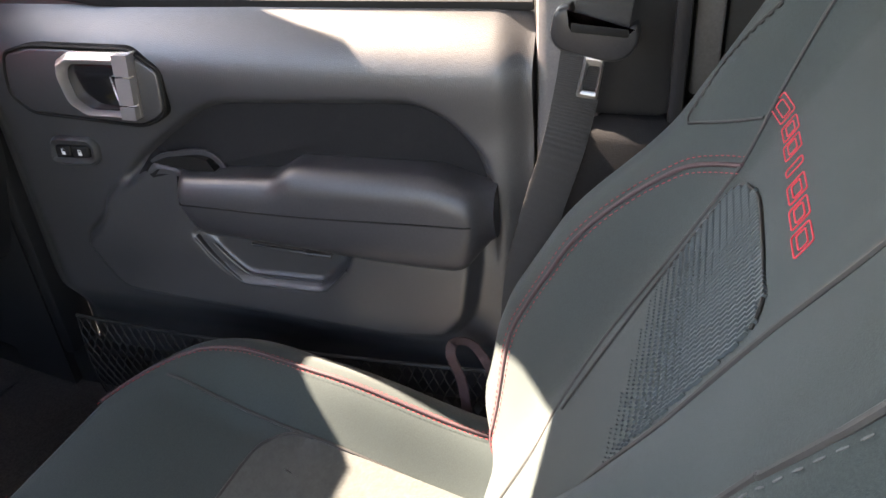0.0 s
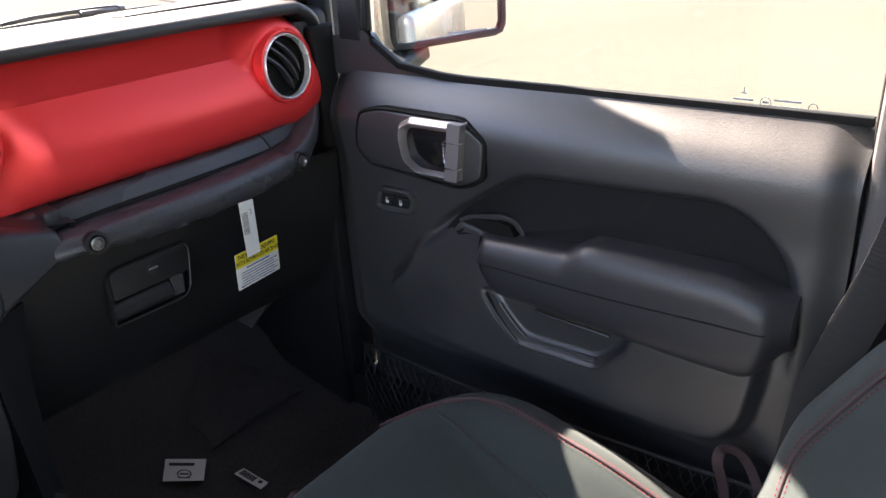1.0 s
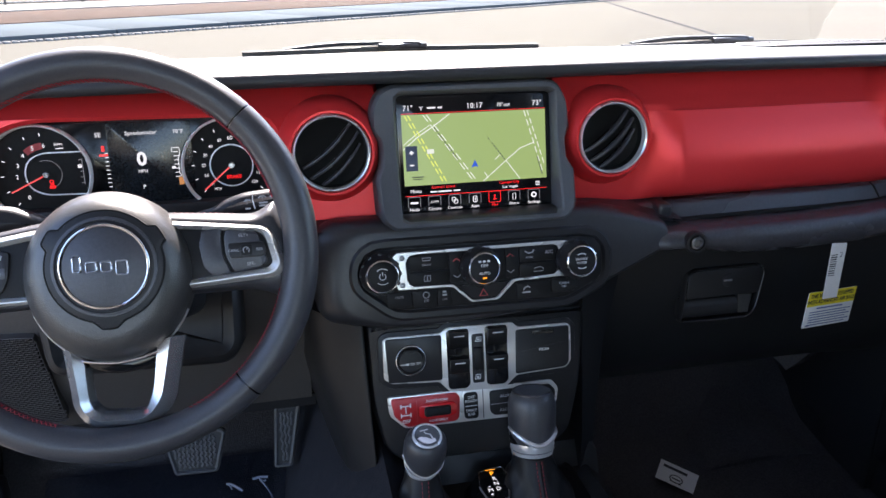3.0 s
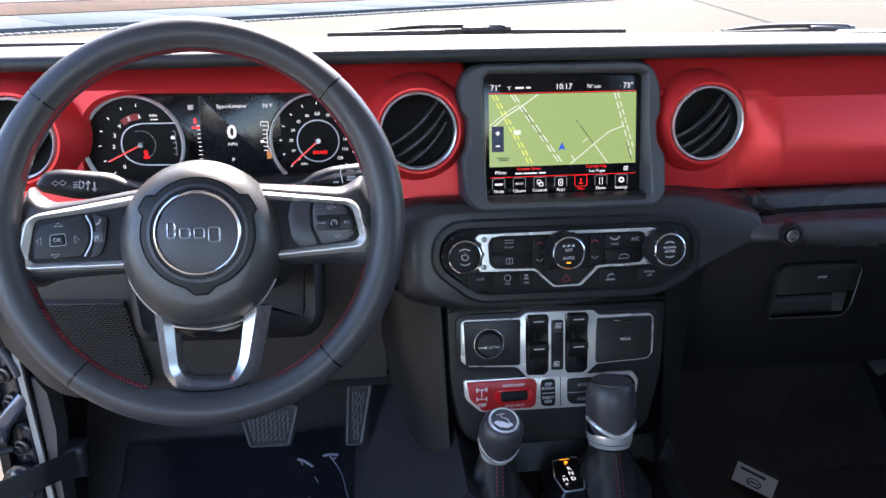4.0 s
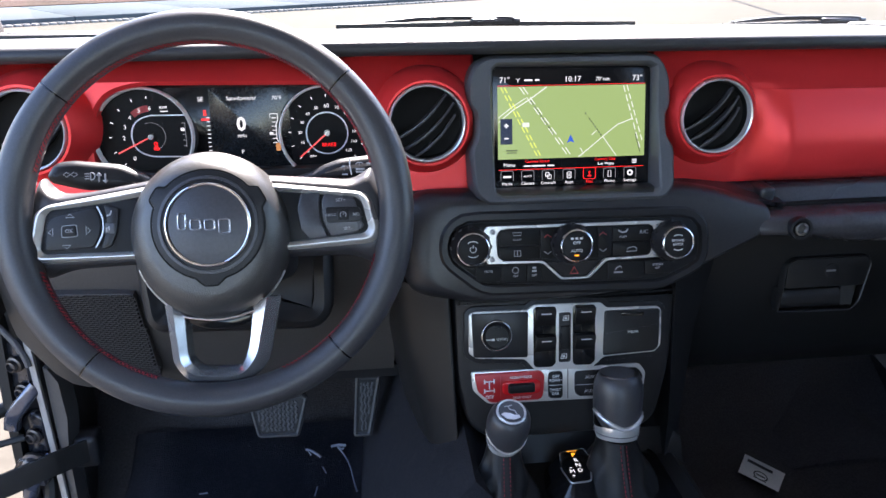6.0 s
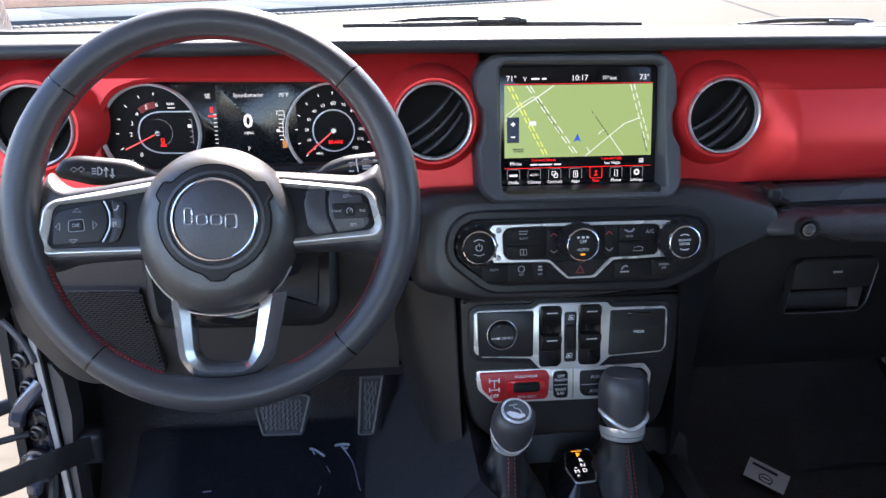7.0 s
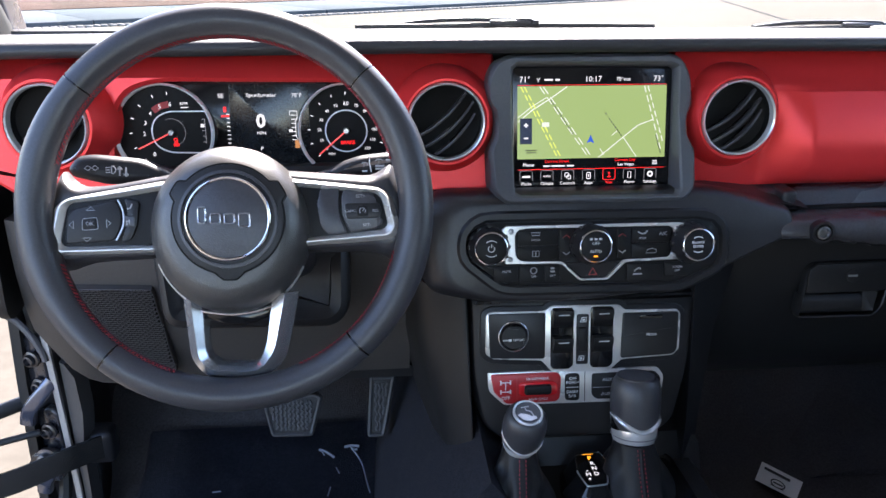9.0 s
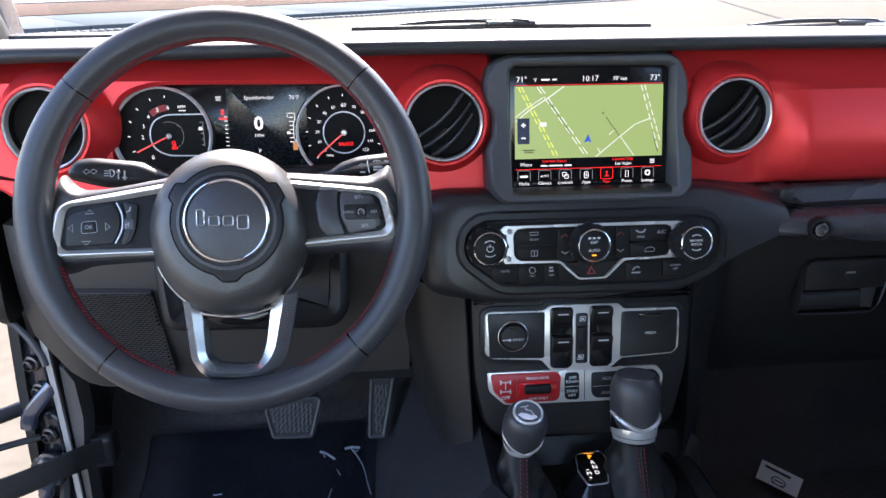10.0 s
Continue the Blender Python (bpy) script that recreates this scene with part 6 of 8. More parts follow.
for (a, b, c, d), lab in ((((0.361, 0.155), (0.398, 0.099), (0.365, 0.060), (0.327, 0.111)), "small printed white card lying on the carpet"), (((0.4188, 0.0313), (0.4186, -0.0265), (0.4025, -0.0288), (0.4011, 0.0323)), "narrow printed paper label lying on the carpet")):
    e = [Vector((*p, FLOOR + 0.0125 + 0.0006 * k)) for k, p in enumerate((a, b, c, d))]
    t_ = thing("paper_card", (e[0] + e[2]) / 2, lab, "card")
    part("sheet", loops(bmesh.new(), [[p for p in e], [p + Vector((0, 0, 0.0008)) for p in e]]), M_PAPER, t_)
    ux, vy = e[1] - e[0], e[0] - e[3]
    base = e[3] + Vector((0, 0, 0.0012))
    mm = Matrix(((ux.x, vy.x, 0, base.x), (ux.y, vy.y, 0, base.y), (0, 0, 1, base.z), (0, 0, 0, 1)))
    if "card" in lab.split()[3]:
        part("print", bars([(0.42, 0.72, 0.62, 0.12), (0.40, 0.52, 0.0, 0.0), (0.5, 0.30, 0.22, 0.05), (0.5, 0.14, 0.30, 0.03)], 0.0, 0.0004), M_INK, t_, m=mm)
        part("ring_print", strip([(0.5 + 0.16 * math.cos(t), 0.30 + 0.17 * math.sin(t)) for t in np.linspace(0, 2 * math.pi, 24)[:-1]], 0.03, 0.0, 0.0004, True), M_INK, t_, m=mm)
    else:
        part("print", bars([(0.12 + 0.035 * i, 0.5, 0.018 if i % 3 else 0.028, 0.6) for i in range(16)] + [(0.85, 0.6, 0.12, 0.3)], 0.0, 0.0004), M_INK, t_, m=mm)

# ---- hanging tag ----
tg = thing("warning_tag", (0.455, -0.045, -0.19), "white paper tag with yellow header hung on a tape strip", "tag")
tl, tr = Vector((0.4140, -0.056, -0.1255)), Vector((0.4930, -0.044, -0.1285))
uu = (tr - tl).normalized()
vv = Vector((0.0, -0.03, 1.0))
vv = (vv - uu * vv.dot(uu)).normalized()
ww = uu.cross(vv)
W_, H_ = (tr - tl).length, 0.050
MT = Matrix(((uu.x, vv.x, ww.x, tl.x), (uu.y, vv.y, ww.y, tl.y), (uu.z, vv.z, ww.z, tl.z), (0, 0, 0, 1)))
part("card", prism(fillet([(0, -H_), (W_, -H_), (W_, 0), (0, 0)], 0.002), -0.0004, 0.0004, 0.0001), M_PAPER, tg, m=MT)
part("yellow_header", prism(fillet([(0, -0.020), (W_, -0.020), (W_, 0), (0, 0)], 0.001), 0.0004, 0.0006, 0.0), M_YELLOW, tg, "yellow printed header", m=MT)
part("header_text", merge(text("THIS VEHICLE IS EQUIPPED", 0.0076, W_ / 2, -0.0060, 0.0007, thick=0.00005, squeeze=0.80, bold=0.0002), text("WITH ADVANCED AIR BAGS", 0.0076, W_ / 2, -0.0142, 0.0007, thick=0.00005, squeeze=0.83, bold=0.0002)), M_INK, tg, m=MT)
part("body_print", bars([(W_ * 0.5, -0.0236, W_ * 0.55, 0.0020)] + [(W_ * (0.46 if i % 2 else 0.5) + 0.002, -0.0285 - 0.0036 * i, W_ * (0.78 if i % 2 else 0.86), 0.0012) for i in range(6)] + [(0.008, -0.0470, 0.006, 0.002)], 0.0004, 0.0006), mat("blue_ink", (0.12, 0.16, 0.32), 0.6, bump=0.0), tg, m=MT)
ta = Vector((0.4420, -0.0575, -0.0610))
MTP = Matrix(((uu.x, 0.02, ww.x, ta.x), (uu.y, 0.02, ww.y, ta.y), (uu.z, 1.0, ww.z, ta.z), (0, 0, 0, 1)))
part("tape", prism([(-0.012, -0.072), (0.012, -0.072), (0.013, 0.0), (-0.012, 0.002)], 0.0010, 0.0015, 0.0), M_PAPER, tg, m=MTP)
part("tape_print", merge(bars([(-0.005, -0.014 - 0.0030 * i, 0.010, 0.0016 if i % 3 else 0.0010) for i in range(10)], 0.0015, 0.0017), strip([(0.004, -0.012), (0.007, -0.012), (0.007, -0.017), (0.004, -0.017)], 0.0008, 0.0015, 0.0017)), M_INK, tg, m=MTP)


# ---- touchscreen ----
scr = thing("touchscreen", (0.0, 0.01, -0.02), "lit touchscreen showing a green road map in a grey rugged surround", "touchscreen")
SP = plane((0, 0, 0), 11.2)
sur = fillet([(-0.104, -0.0130), (0.098, -0.0130), (0.110, 0.001), (0.112, 0.045), (0.104, 0.055), (0.104, 0.079), (0.110, 0.090), (0.108, 0.122), (0.098, 0.141), (0.084, 0.147), (-0.096, 0.146), (-0.110, 0.140), (-0.120, 0.122), (-0.121, 0.096), (-0.112, 0.086), (-0.112, 0.058), (-0.119, 0.048), (-0.117, 0.001)],
             [0.006, 0.006, 0.005, 0.005, 0.005, 0.005, 0.005, 0.01, 0.008, 0.008, 0.008, 0.008, 0.01, 0.005, 0.005, 0.005, 0.005, 0.005])
face = fillet([(-0.0925, -0.0055), (0.0875, -0.0075), (0.0875, 0.130), (-0.0925, 0.131)], 0.006)
o_, i_ = resample([(x - 0.001 * max(0, x) / 0.11 - 0.0015, y - 0.0035) for x, y in inset(sur, -0.001)], 120), resample(face, 120)


def fw_(y):
    """How far the surround stands proud: more at its foot than at its top."""
    return 0.034 - 0.021 * clamp((y + 0.02) / 0.10)


part("surround", loops(bmesh.new(), [[(x, y, -0.05) for x, y in o_], [(x, y, fw_(y) - 0.009) for x, y in o_], [(x, y, fw_(y) - 0.003) for x, y in inset(o_, 0.002)], [(x, y, fw_(y)) for x, y in inset(o_, 0.0050)],
                                     [(x, y, fw_(y)) for x, y in inset(i_, -0.0045)], [(x, y, fw_(y) - 0.002) for x, y in inset(i_, -0.0025)], [(x, y, 0.002) for x, y in i_], [(x, y, -0.006) for x, y in i_]], closed_v=True), M_BEZEL, scr, m=SP)
part("glass", prism(inset(face, 0.0003), -0.010, 0.0, 0.0005), M_GLOSSBLACK, scr, "gloss black display glass", m=SP)
L0, L1, B0, B1 = -0.0865, 0.0815, 0.0305, 0.1095
part("map_area", bars([((L0 + L1) / 2, (B0 + B1) / 2, L1 - L0, B1 - B0)], 0.0, 0.0004), G_MAP, scr, m=SP)


def dashed(a, b, width, n=7, gap=0.3):
    a, b = Vector(a), Vector(b)
    out = bmesh.new()
    for i in range(n):
        p, q = a + (b - a) * (i / n), a + (b - a) * ((i + 1 - gap) / n)
        merge(out, strip([p, q], width, 0.0004, 0.0006))
    return out


part("road_print", merge(dashed((-0.062, 0.109), (-0.006, 0.031), 0.0012), dashed((-0.058, 0.109), (-0.002, 0.031), 0.0012), dashed((0.056, 0.109), (0.0775, 0.036), 0.0012), dashed((0.060, 0.109), (0.0795, 0.045), 0.0012),
                    strip([(-0.086, 0.071), (-0.070, 0.084), (-0.050, 0.096), (-0.031, 0.109)], 0.0013, 0.0004, 0.00055), strip([(-0.086, 0.076), (-0.070, 0.088), (-0.055, 0.097)], 0.0010, 0.0004, 0.00055),
                    strip([(0.005, 0.031), (0.018, 0.041), (0.033, 0.053), (0.050, 0.066), (0.067, 0.072)], 0.0011, 0.0004, 0.00055), strip([(0.033, 0.053), (0.049, 0.031)], 0.0010, 0.0004, 0.00055), strip([(0.020, 0.055), (0.026, 0.060)], 0.0010, 0.0004, 0.00055), strip([(0.007, 0.041), (0.011, 0.034)], 0.0010, 0.0004, 0.00055)), G_ROAD, scr, m=SP)
part("highway", merge(dashed((-0.083, 0.109), (-0.041, 0.031), 0.0013, 9), dashed((-0.079, 0.109), (-0.037, 0.031), 0.0013, 9)), G_ROADY, scr, m=SP)
part("street_print", merge(*[moved(bars([(0.0, 0.0, 0.0013, 0.0019)], 0.0005, 0.0007), Matrix.Translation((-0.049 + 0.0255 * k / 12 * 1.05, 0.0935 - 0.0385 * k / 12, 0))) for k in range(12)],
                           *[moved(bars([(0.0, 0.0, 0.0013, 0.0019)], 0.0005, 0.0007), Matrix.Translation((0.013 + 0.020 * k / 9, 0.079 - 0.027 * k / 9, 0))) for k in range(9) if k not in (1,)],
                           *[moved(bars([(0.0, 0.0, 0.0013, 0.0019)], 0.0005, 0.0007), Matrix.Translation((0.071 + 0.006 * k / 7, 0.054 - 0.021 * k / 7, 0))) for k in range(7)], bars([(-0.071, 0.040, 0.013, 0.0012), (-0.071, 0.0375, 0.011, 0.0010)], 0.0005, 0.0007)), M_INK, scr, m=SP)
part("shield", prism(fillet([(-0.059, 0.0655), (-0.051, 0.0655), (-0.051, 0.0705), (-0.059, 0.0705)], 0.001), 0.0004, 0.0008, 0), G_ROAD, scr, m=SP)
part("zoom_keys", bars([(-0.0770, 0.0610, 0.0135, 0.028)], 0.0004, 0.0008), G_NAVY, scr, m=SP)
part("zoom_print", bars([(-0.077, 0.0675, 0.005, 0.0016), (-0.077, 0.0675, 0.0016, 0.005), (-0.077, 0.0535, 0.005, 0.0016)], 0.0008, 0.0010), G_WHITE, scr, m=SP)
part("position_arrow", prism([(-0.0085, 0.0470), (-0.0040, 0.0487), (0.0000, 0.0470), (-0.0040, 0.0560)], 0.0005, 0.0009, 0), G_BLUE, scr, m=SP)
part("status_text", merge(text("71°", 0.0086, -0.0785, 0.1165, 0.0003), text("10:17", 0.0086, -0.0020, 0.1165, 0.0003), text("70°out", 0.0058, 0.0320, 0.1163, 0.0003), text("73°", 0.0086, 0.0720, 0.1165, 0.0003), bars([(-0.0520, 0.1163, 0.0095, 0.0018), (-0.0420, 0.1163, 0.0050, 0.0018)], 0.0001, 0.0004), strip([(-0.0655, 0.1180), (-0.0635, 0.1165), (-0.0615, 0.1180)], 0.0007, 0.0001, 0.0004), bars([(-0.0635, 0.1155, 0.0008, 0.0028)], 0.0001, 0.0004),
                          text("Menu", 0.0058, -0.0740, 0.0240, 0.0003), bars([(-0.0535, 0.0224, 0.0078, 0.0016), (-0.0405, 0.0224, 0.0155, 0.0016), (-0.0265, 0.0224, 0.0080, 0.0016)], 0.0001, 0.0003), text("Las Vegas", 0.0048, 0.0370, 0.0228, 0.0003),
                          *[bars([(0.0705, 0.0245 + k, 0.0052, 0.0010)], 0.0001, 0.0004) for k in (-0.0018, 0, 0.0018)],
                          *[text(w_, 0.0048, u_, 0.0030, 0.0003) for w_, u_ in (("Media", -0.0765), ("Climate", -0.0530), ("Controls", -0.0295), ("Apps", -0.0055), ("Phone", 0.0415), ("Settings", 0.0655))],
                          bars([(-0.0765, 0.0110, 0.009, 0.0022), (-0.0055, 0.0110, 0.0010, 0.0034)], 0.0001, 0.0004), text("AUTO", 0.0034, -0.0530, 0.0110, 0.0003), *[strip(fillet([(u_ - 0.0021, v_ - 0.0021), (u_ + 0.0021, v_ - 0.0021), (u_ + 0.0021, v_ + 0.0021), (u_ - 0.0021, v_ + 0.0021)], 0.0008, 2), 0.0008, 0.0001, 0.0004, True) for u_, v_ in ((-0.0305, 0.0124), (-0.0282, 0.0098))], strip(fillet([(-0.0077, 0.0076), (-0.0033, 0.0076), (-0.0033, 0.0144), (-0.0077, 0.0144)], 0.0012, 2), 0.0008, 0.0001, 0.0004, True),
                          strip([(0.0398, 0.0075), (0.0432, 0.0075), (0.0432, 0.0145), (0.0398, 0.0145)], 0.0007, 0.0001, 0.0004, True), moved(lathe([(0.0016, 0.0001), (0.0016, 0.0004), (0.0034, 0.0004), (0.0034, 0.0001)], 16, True), Matrix.Translation((0.0655, 0.0115, 0)))), G_WHITE, scr, m=SP)
part("red_text", merge(text("Current Street", 0.0046, -0.0420, 0.0275, 0.0003), text("Current City", 0.0046, 0.0360, 0.0278, 0.0003), text("Nav", 0.0048, 0.0180, 0.0030, 0.0003), bars([(-0.0025, 0.1106, 0.168, 0.0006), (-0.0025, 0.0188, 0.168, 0.0006), (0.0180, 0.0092, 0.0048, 0.0010), (0.0180, 0.0108, 0.0010, 0.0030), (0.0180, 0.0136, 0.0022, 0.0016)], 0.0001, 0.0004),
                       strip(fillet([(0.011, 0.006), (0.025, 0.006), (0.025, 0.0185), (0.011, 0.0185)], 0.002), 0.0007, 0.0001, 0.0004, True)), G_RED, scr, m=SP)
part("key_frames", merge(*[strip(fillet([(u_ - 0.007, 0.0065), (u_ - 0.007, 0.0175), (u_ + 0.007, 0.0175), (u_ + 0.007, 0.0065)], [0, 0.002, 0.002, 0]), 0.0006, 0.0001, 0.0003) for u_ in (-0.0765, -0.0530, -0.0295, -0.0055, 0.0415, 0.0655)]), G_GREY, scr, m=SP)

# ---- instrument cluster ----
clu = thing("instrument_cluster", (-0.37, 0.05, 0.0), "instrument cluster with two round dials and a centre display", "instrument cluster")
CLP = plane((-0.37, 0.045, 0.062), 6)
part("back_panel", prism(fillet([(-0.165, -0.085), (0.165, -0.085), (0.160, 0.058), (-0.155, 0.060)], 0.02), -0.02, -0.001, 0.001), M_GLOSSBLACK, clu, m=CLP)
part("lower_shroud", prism(fillet([(-0.165, -0.095), (0.165, -0.095), (0.150, -0.040), (-0.150, -0.040)], 0.02), 0.0, 0.020, 0.004), M_PLASTIC, clu, m=CLP)


def dial(name, cx, cy, label):
    d = part(name, moved(lathe([(0.0526, -0.004), (0.0530, 0.008), (0.0518, 0.0105), (0.0504, 0.008), (0.0500, -0.004)], 64, True), Matrix.Translation((cx, cy, 0))), M_DIAL, clu, label, m=CLP)
    part("face", prism(circle((cx, cy), 0.0500, 48), -0.003, 0.0008, 0.0), M_VOID, d, m=CLP)
    return d


tach = dial("tachometer", -0.1005, -0.0035, "round tachometer with silver ring")
spd = dial("speedometer", 0.0960, -0.0048, "round speedometer with silver ring")
TC = (-0.0936, -0.0040)
part("inner_ring", strip(fillet([(-0.0540, 0.0186), (-0.096, 0.0189), (-0.110, 0.012), (-0.1151, -0.003), (-0.111, -0.018), (-0.097, -0.0256), (-0.0565, -0.0268)], [0, 0.012, 0.008, 0.01, 0.008, 0.012, 0]), 0.0012, 0.0008, 0.0026), M_DIAL, tach, m=CLP)
part("inner_ring", strip(circle((0.0959, -0.0052), 0.0229, 40), 0.0013, 0.0008, 0.0026, True), M_DIAL, spd, m=CLP)
bits = []
for n_, q in zip("0123456", (225, 203, 180, 158, 136, 112, 90)):
    cq, sq = math.cos(radians(q)), math.sin(radians(q))
    if n_ != "1":
        bits.append(text(n_, 0.0064, -0.0925 + 0.0298 * cq, -0.0052 + 0.0315 * sq, 0.0012))
    bits.append(strip([(-0.0950 + 0.0400 * cq, -0.0040 + 0.0405 * sq), (-0.0950 + 0.0430 * cq, -0.0040 + 0.0435 * sq)], 0.0010, 0.0009, 0.0012))
bits.append(text("RPM", 0.0044, -0.0780, 0.0268, 0.0012))
bits.append(bars([(-0.0775, 0.0228, 0.008, 0.0010), (-0.0600, 0.0030, 0.004, 0.0035)], 0.0009, 0.0012))
part("numbers", merge(*bits), G_WHITE, tach, m=CLP)
part("red_zone", strip([(-0.0925 + 0.0300 * math.cos(radians(q)), -0.0052 + 0.0315 * math.sin(radians(q))) for q in range(128, 92, -5)], 0.0068, 0.0008, 0.0010), mat("dial_red", (0.35, 0.02, 0.02), 0.5, bump=0.0), tach, m=CLP)
part("temperature_ticks", bars([(-0.0590, 0.0100 - 0.0062 * k, 0.0030, 0.0007) for k in range(5)] + [(-0.0572, -0.0030, 0.0006, 0.0270)], 0.0009, 0.0012), G_GREY, tach, m=CLP)
part("inner_dial", strip(circle(TC, 0.0150, 30, -70, 110), 0.0004, 0.0009, 0.0012), G_GREY, tach, m=CLP)
bits = []
for k, n_ in enumerate(range(0, 130, 10)):
    q = radians(222 - k * 22.0)
    cq, sq = math.cos(q), math.sin(q)
    if n_ != 90:
        bits.append(text(str(n_), 0.0047 if n_ != 60 else 0.0062, 0.0965 + 0.0302 * cq, -0.0050 + 0.0298 * sq, 0.0012))
    bits.append(strip([(0.0960 + 0.0395 * cq, -0.0048 + 0.0395 * sq), (0.0960 + 0.0425 * cq, -0.0048 + 0.0425 * sq)], 0.0009, 0.0009, 0.0012))
bits.append(text("MPH", 0.0038, 0.0791, -0.0307, 0.0012))
part("numbers", merge(*bits), G_WHITE, spd, m=CLP)
for d_, c_, tip in ((tach, TC, (-0.1293, -0.0211)), (spd, (0.0959, -0.0050), (0.0654, -0.0308))):
    part("needle", strip([tip, c_], 0.0016, 0.0030, 0.0040), G_NEEDLE, d_, "red lit needle", m=CLP)
    part("needle_cap", moved(lathe([(0.0001, 0.006), (0.0028, 0.006), (0.0034, 0.003), (0.0034, 0.001)], 20), Matrix.Translation((*c_, 0))), M_SILVER, d_, m=CLP)
part("warning_lamp", merge(bars([(-0.0895, -0.0175, 0.0060, 0.0030), (-0.0895, -0.0145, 0.0035, 0.0020)], 0.0009, 0.0014), moved(lathe([(0.0012, 0.0009), (0.0012, 0.0014), (0.0022, 0.0014), (0.0022, 0.0009)], 12, True), Matrix.Translation((-0.0899, -0.0118, 0)))), G_RED, tach, m=CLP)
part("warning_lamp", text("BRAKE", 0.0054, 0.0975, -0.0182, 0.0012, bold=0.0001), G_RED, spd, m=CLP)
ctr = part("centre_display", prism(fillet([(-0.032, -0.045), (0.056, -0.045), (0.056, 0.0465), (-0.029, 0.0465)], 0.002), -0.002, 0.0010, 0.0003), mat("display_glass", (0.012, 0.014, 0.016), 0.15, bump=0.0, rvar=0.02), clu, m=CLP)
part("display_text", merge(text("Speedometer", 0.0060, 0.005, 0.0350, 0.0013), text("70°F", 0.0060, 0.0430, 0.0345, 0.0013), text("0", 0.0205, 0.0030, 0.0065, 0.0013, bold=0.0006), text("MPH", 0.0050, 0.0030, -0.0063, 0.0013), text("P", 0.0062, 0.0025, -0.0235, 0.0013), text("SE", 0.0068, -0.0385, 0.0345, 0.0003),
                           strip([(0.0345, 0.0130), (0.0345, 0.0175), (0.0425, 0.0175), (0.0425, 0.010), (0.0405, 0.006), (0.0405, -0.010), (0.0425, -0.014)], 0.0008, 0.0010, 0.0013), bars([(0.0385, 0.0175 - 0.0045 * k, 0.005, 0.0008) for k in range(8)] + [(-0.0320, 0.0150 - 0.0045 * k, 0.0035, 0.0008) for k in range(9)] + [(0.0350, -0.0040, 0.004, 0.0028)], 0.0010, 0.0013)), G_WHITE, ctr, m=CLP)
part("telltale", bars([(-0.0350, 0.0200, 0.0030, 0.0060), (-0.0350, 0.0130, 0.0085, 0.0022)], 0.0002, 0.0014), G_RED, ctr, m=CLP)
part("fuel_mark", bars([(0.0415, -0.0190, 0.0050, 0.0085)], 0.0010, 0.0013), G_ORANGE, ctr, m=CLP)

# ---- column stalks ----
STALKS = ((-1, "black lamp stalk with white symbols", [(-0.1530, 0.0418), (-0.1451, 0.0540), (-0.1301, 0.0557), (-0.0878, 0.0512), (-0.0480, 0.0330), (-0.0480, 0.0200), (-0.0861, 0.0270), (-0.1213, 0.0281), (-0.1498, 0.0355)]),
          (1, "black wiper stalk with white symbols", [(0.0480, 0.0200), (0.0480, 0.0300), (0.0869, 0.0390), (0.0951, 0.0443), (0.1139, 0.0500), (0.1480, 0.0530), (0.1530, 0.0460), (0.1500, 0.0340), (0.1107, 0.0290)]))
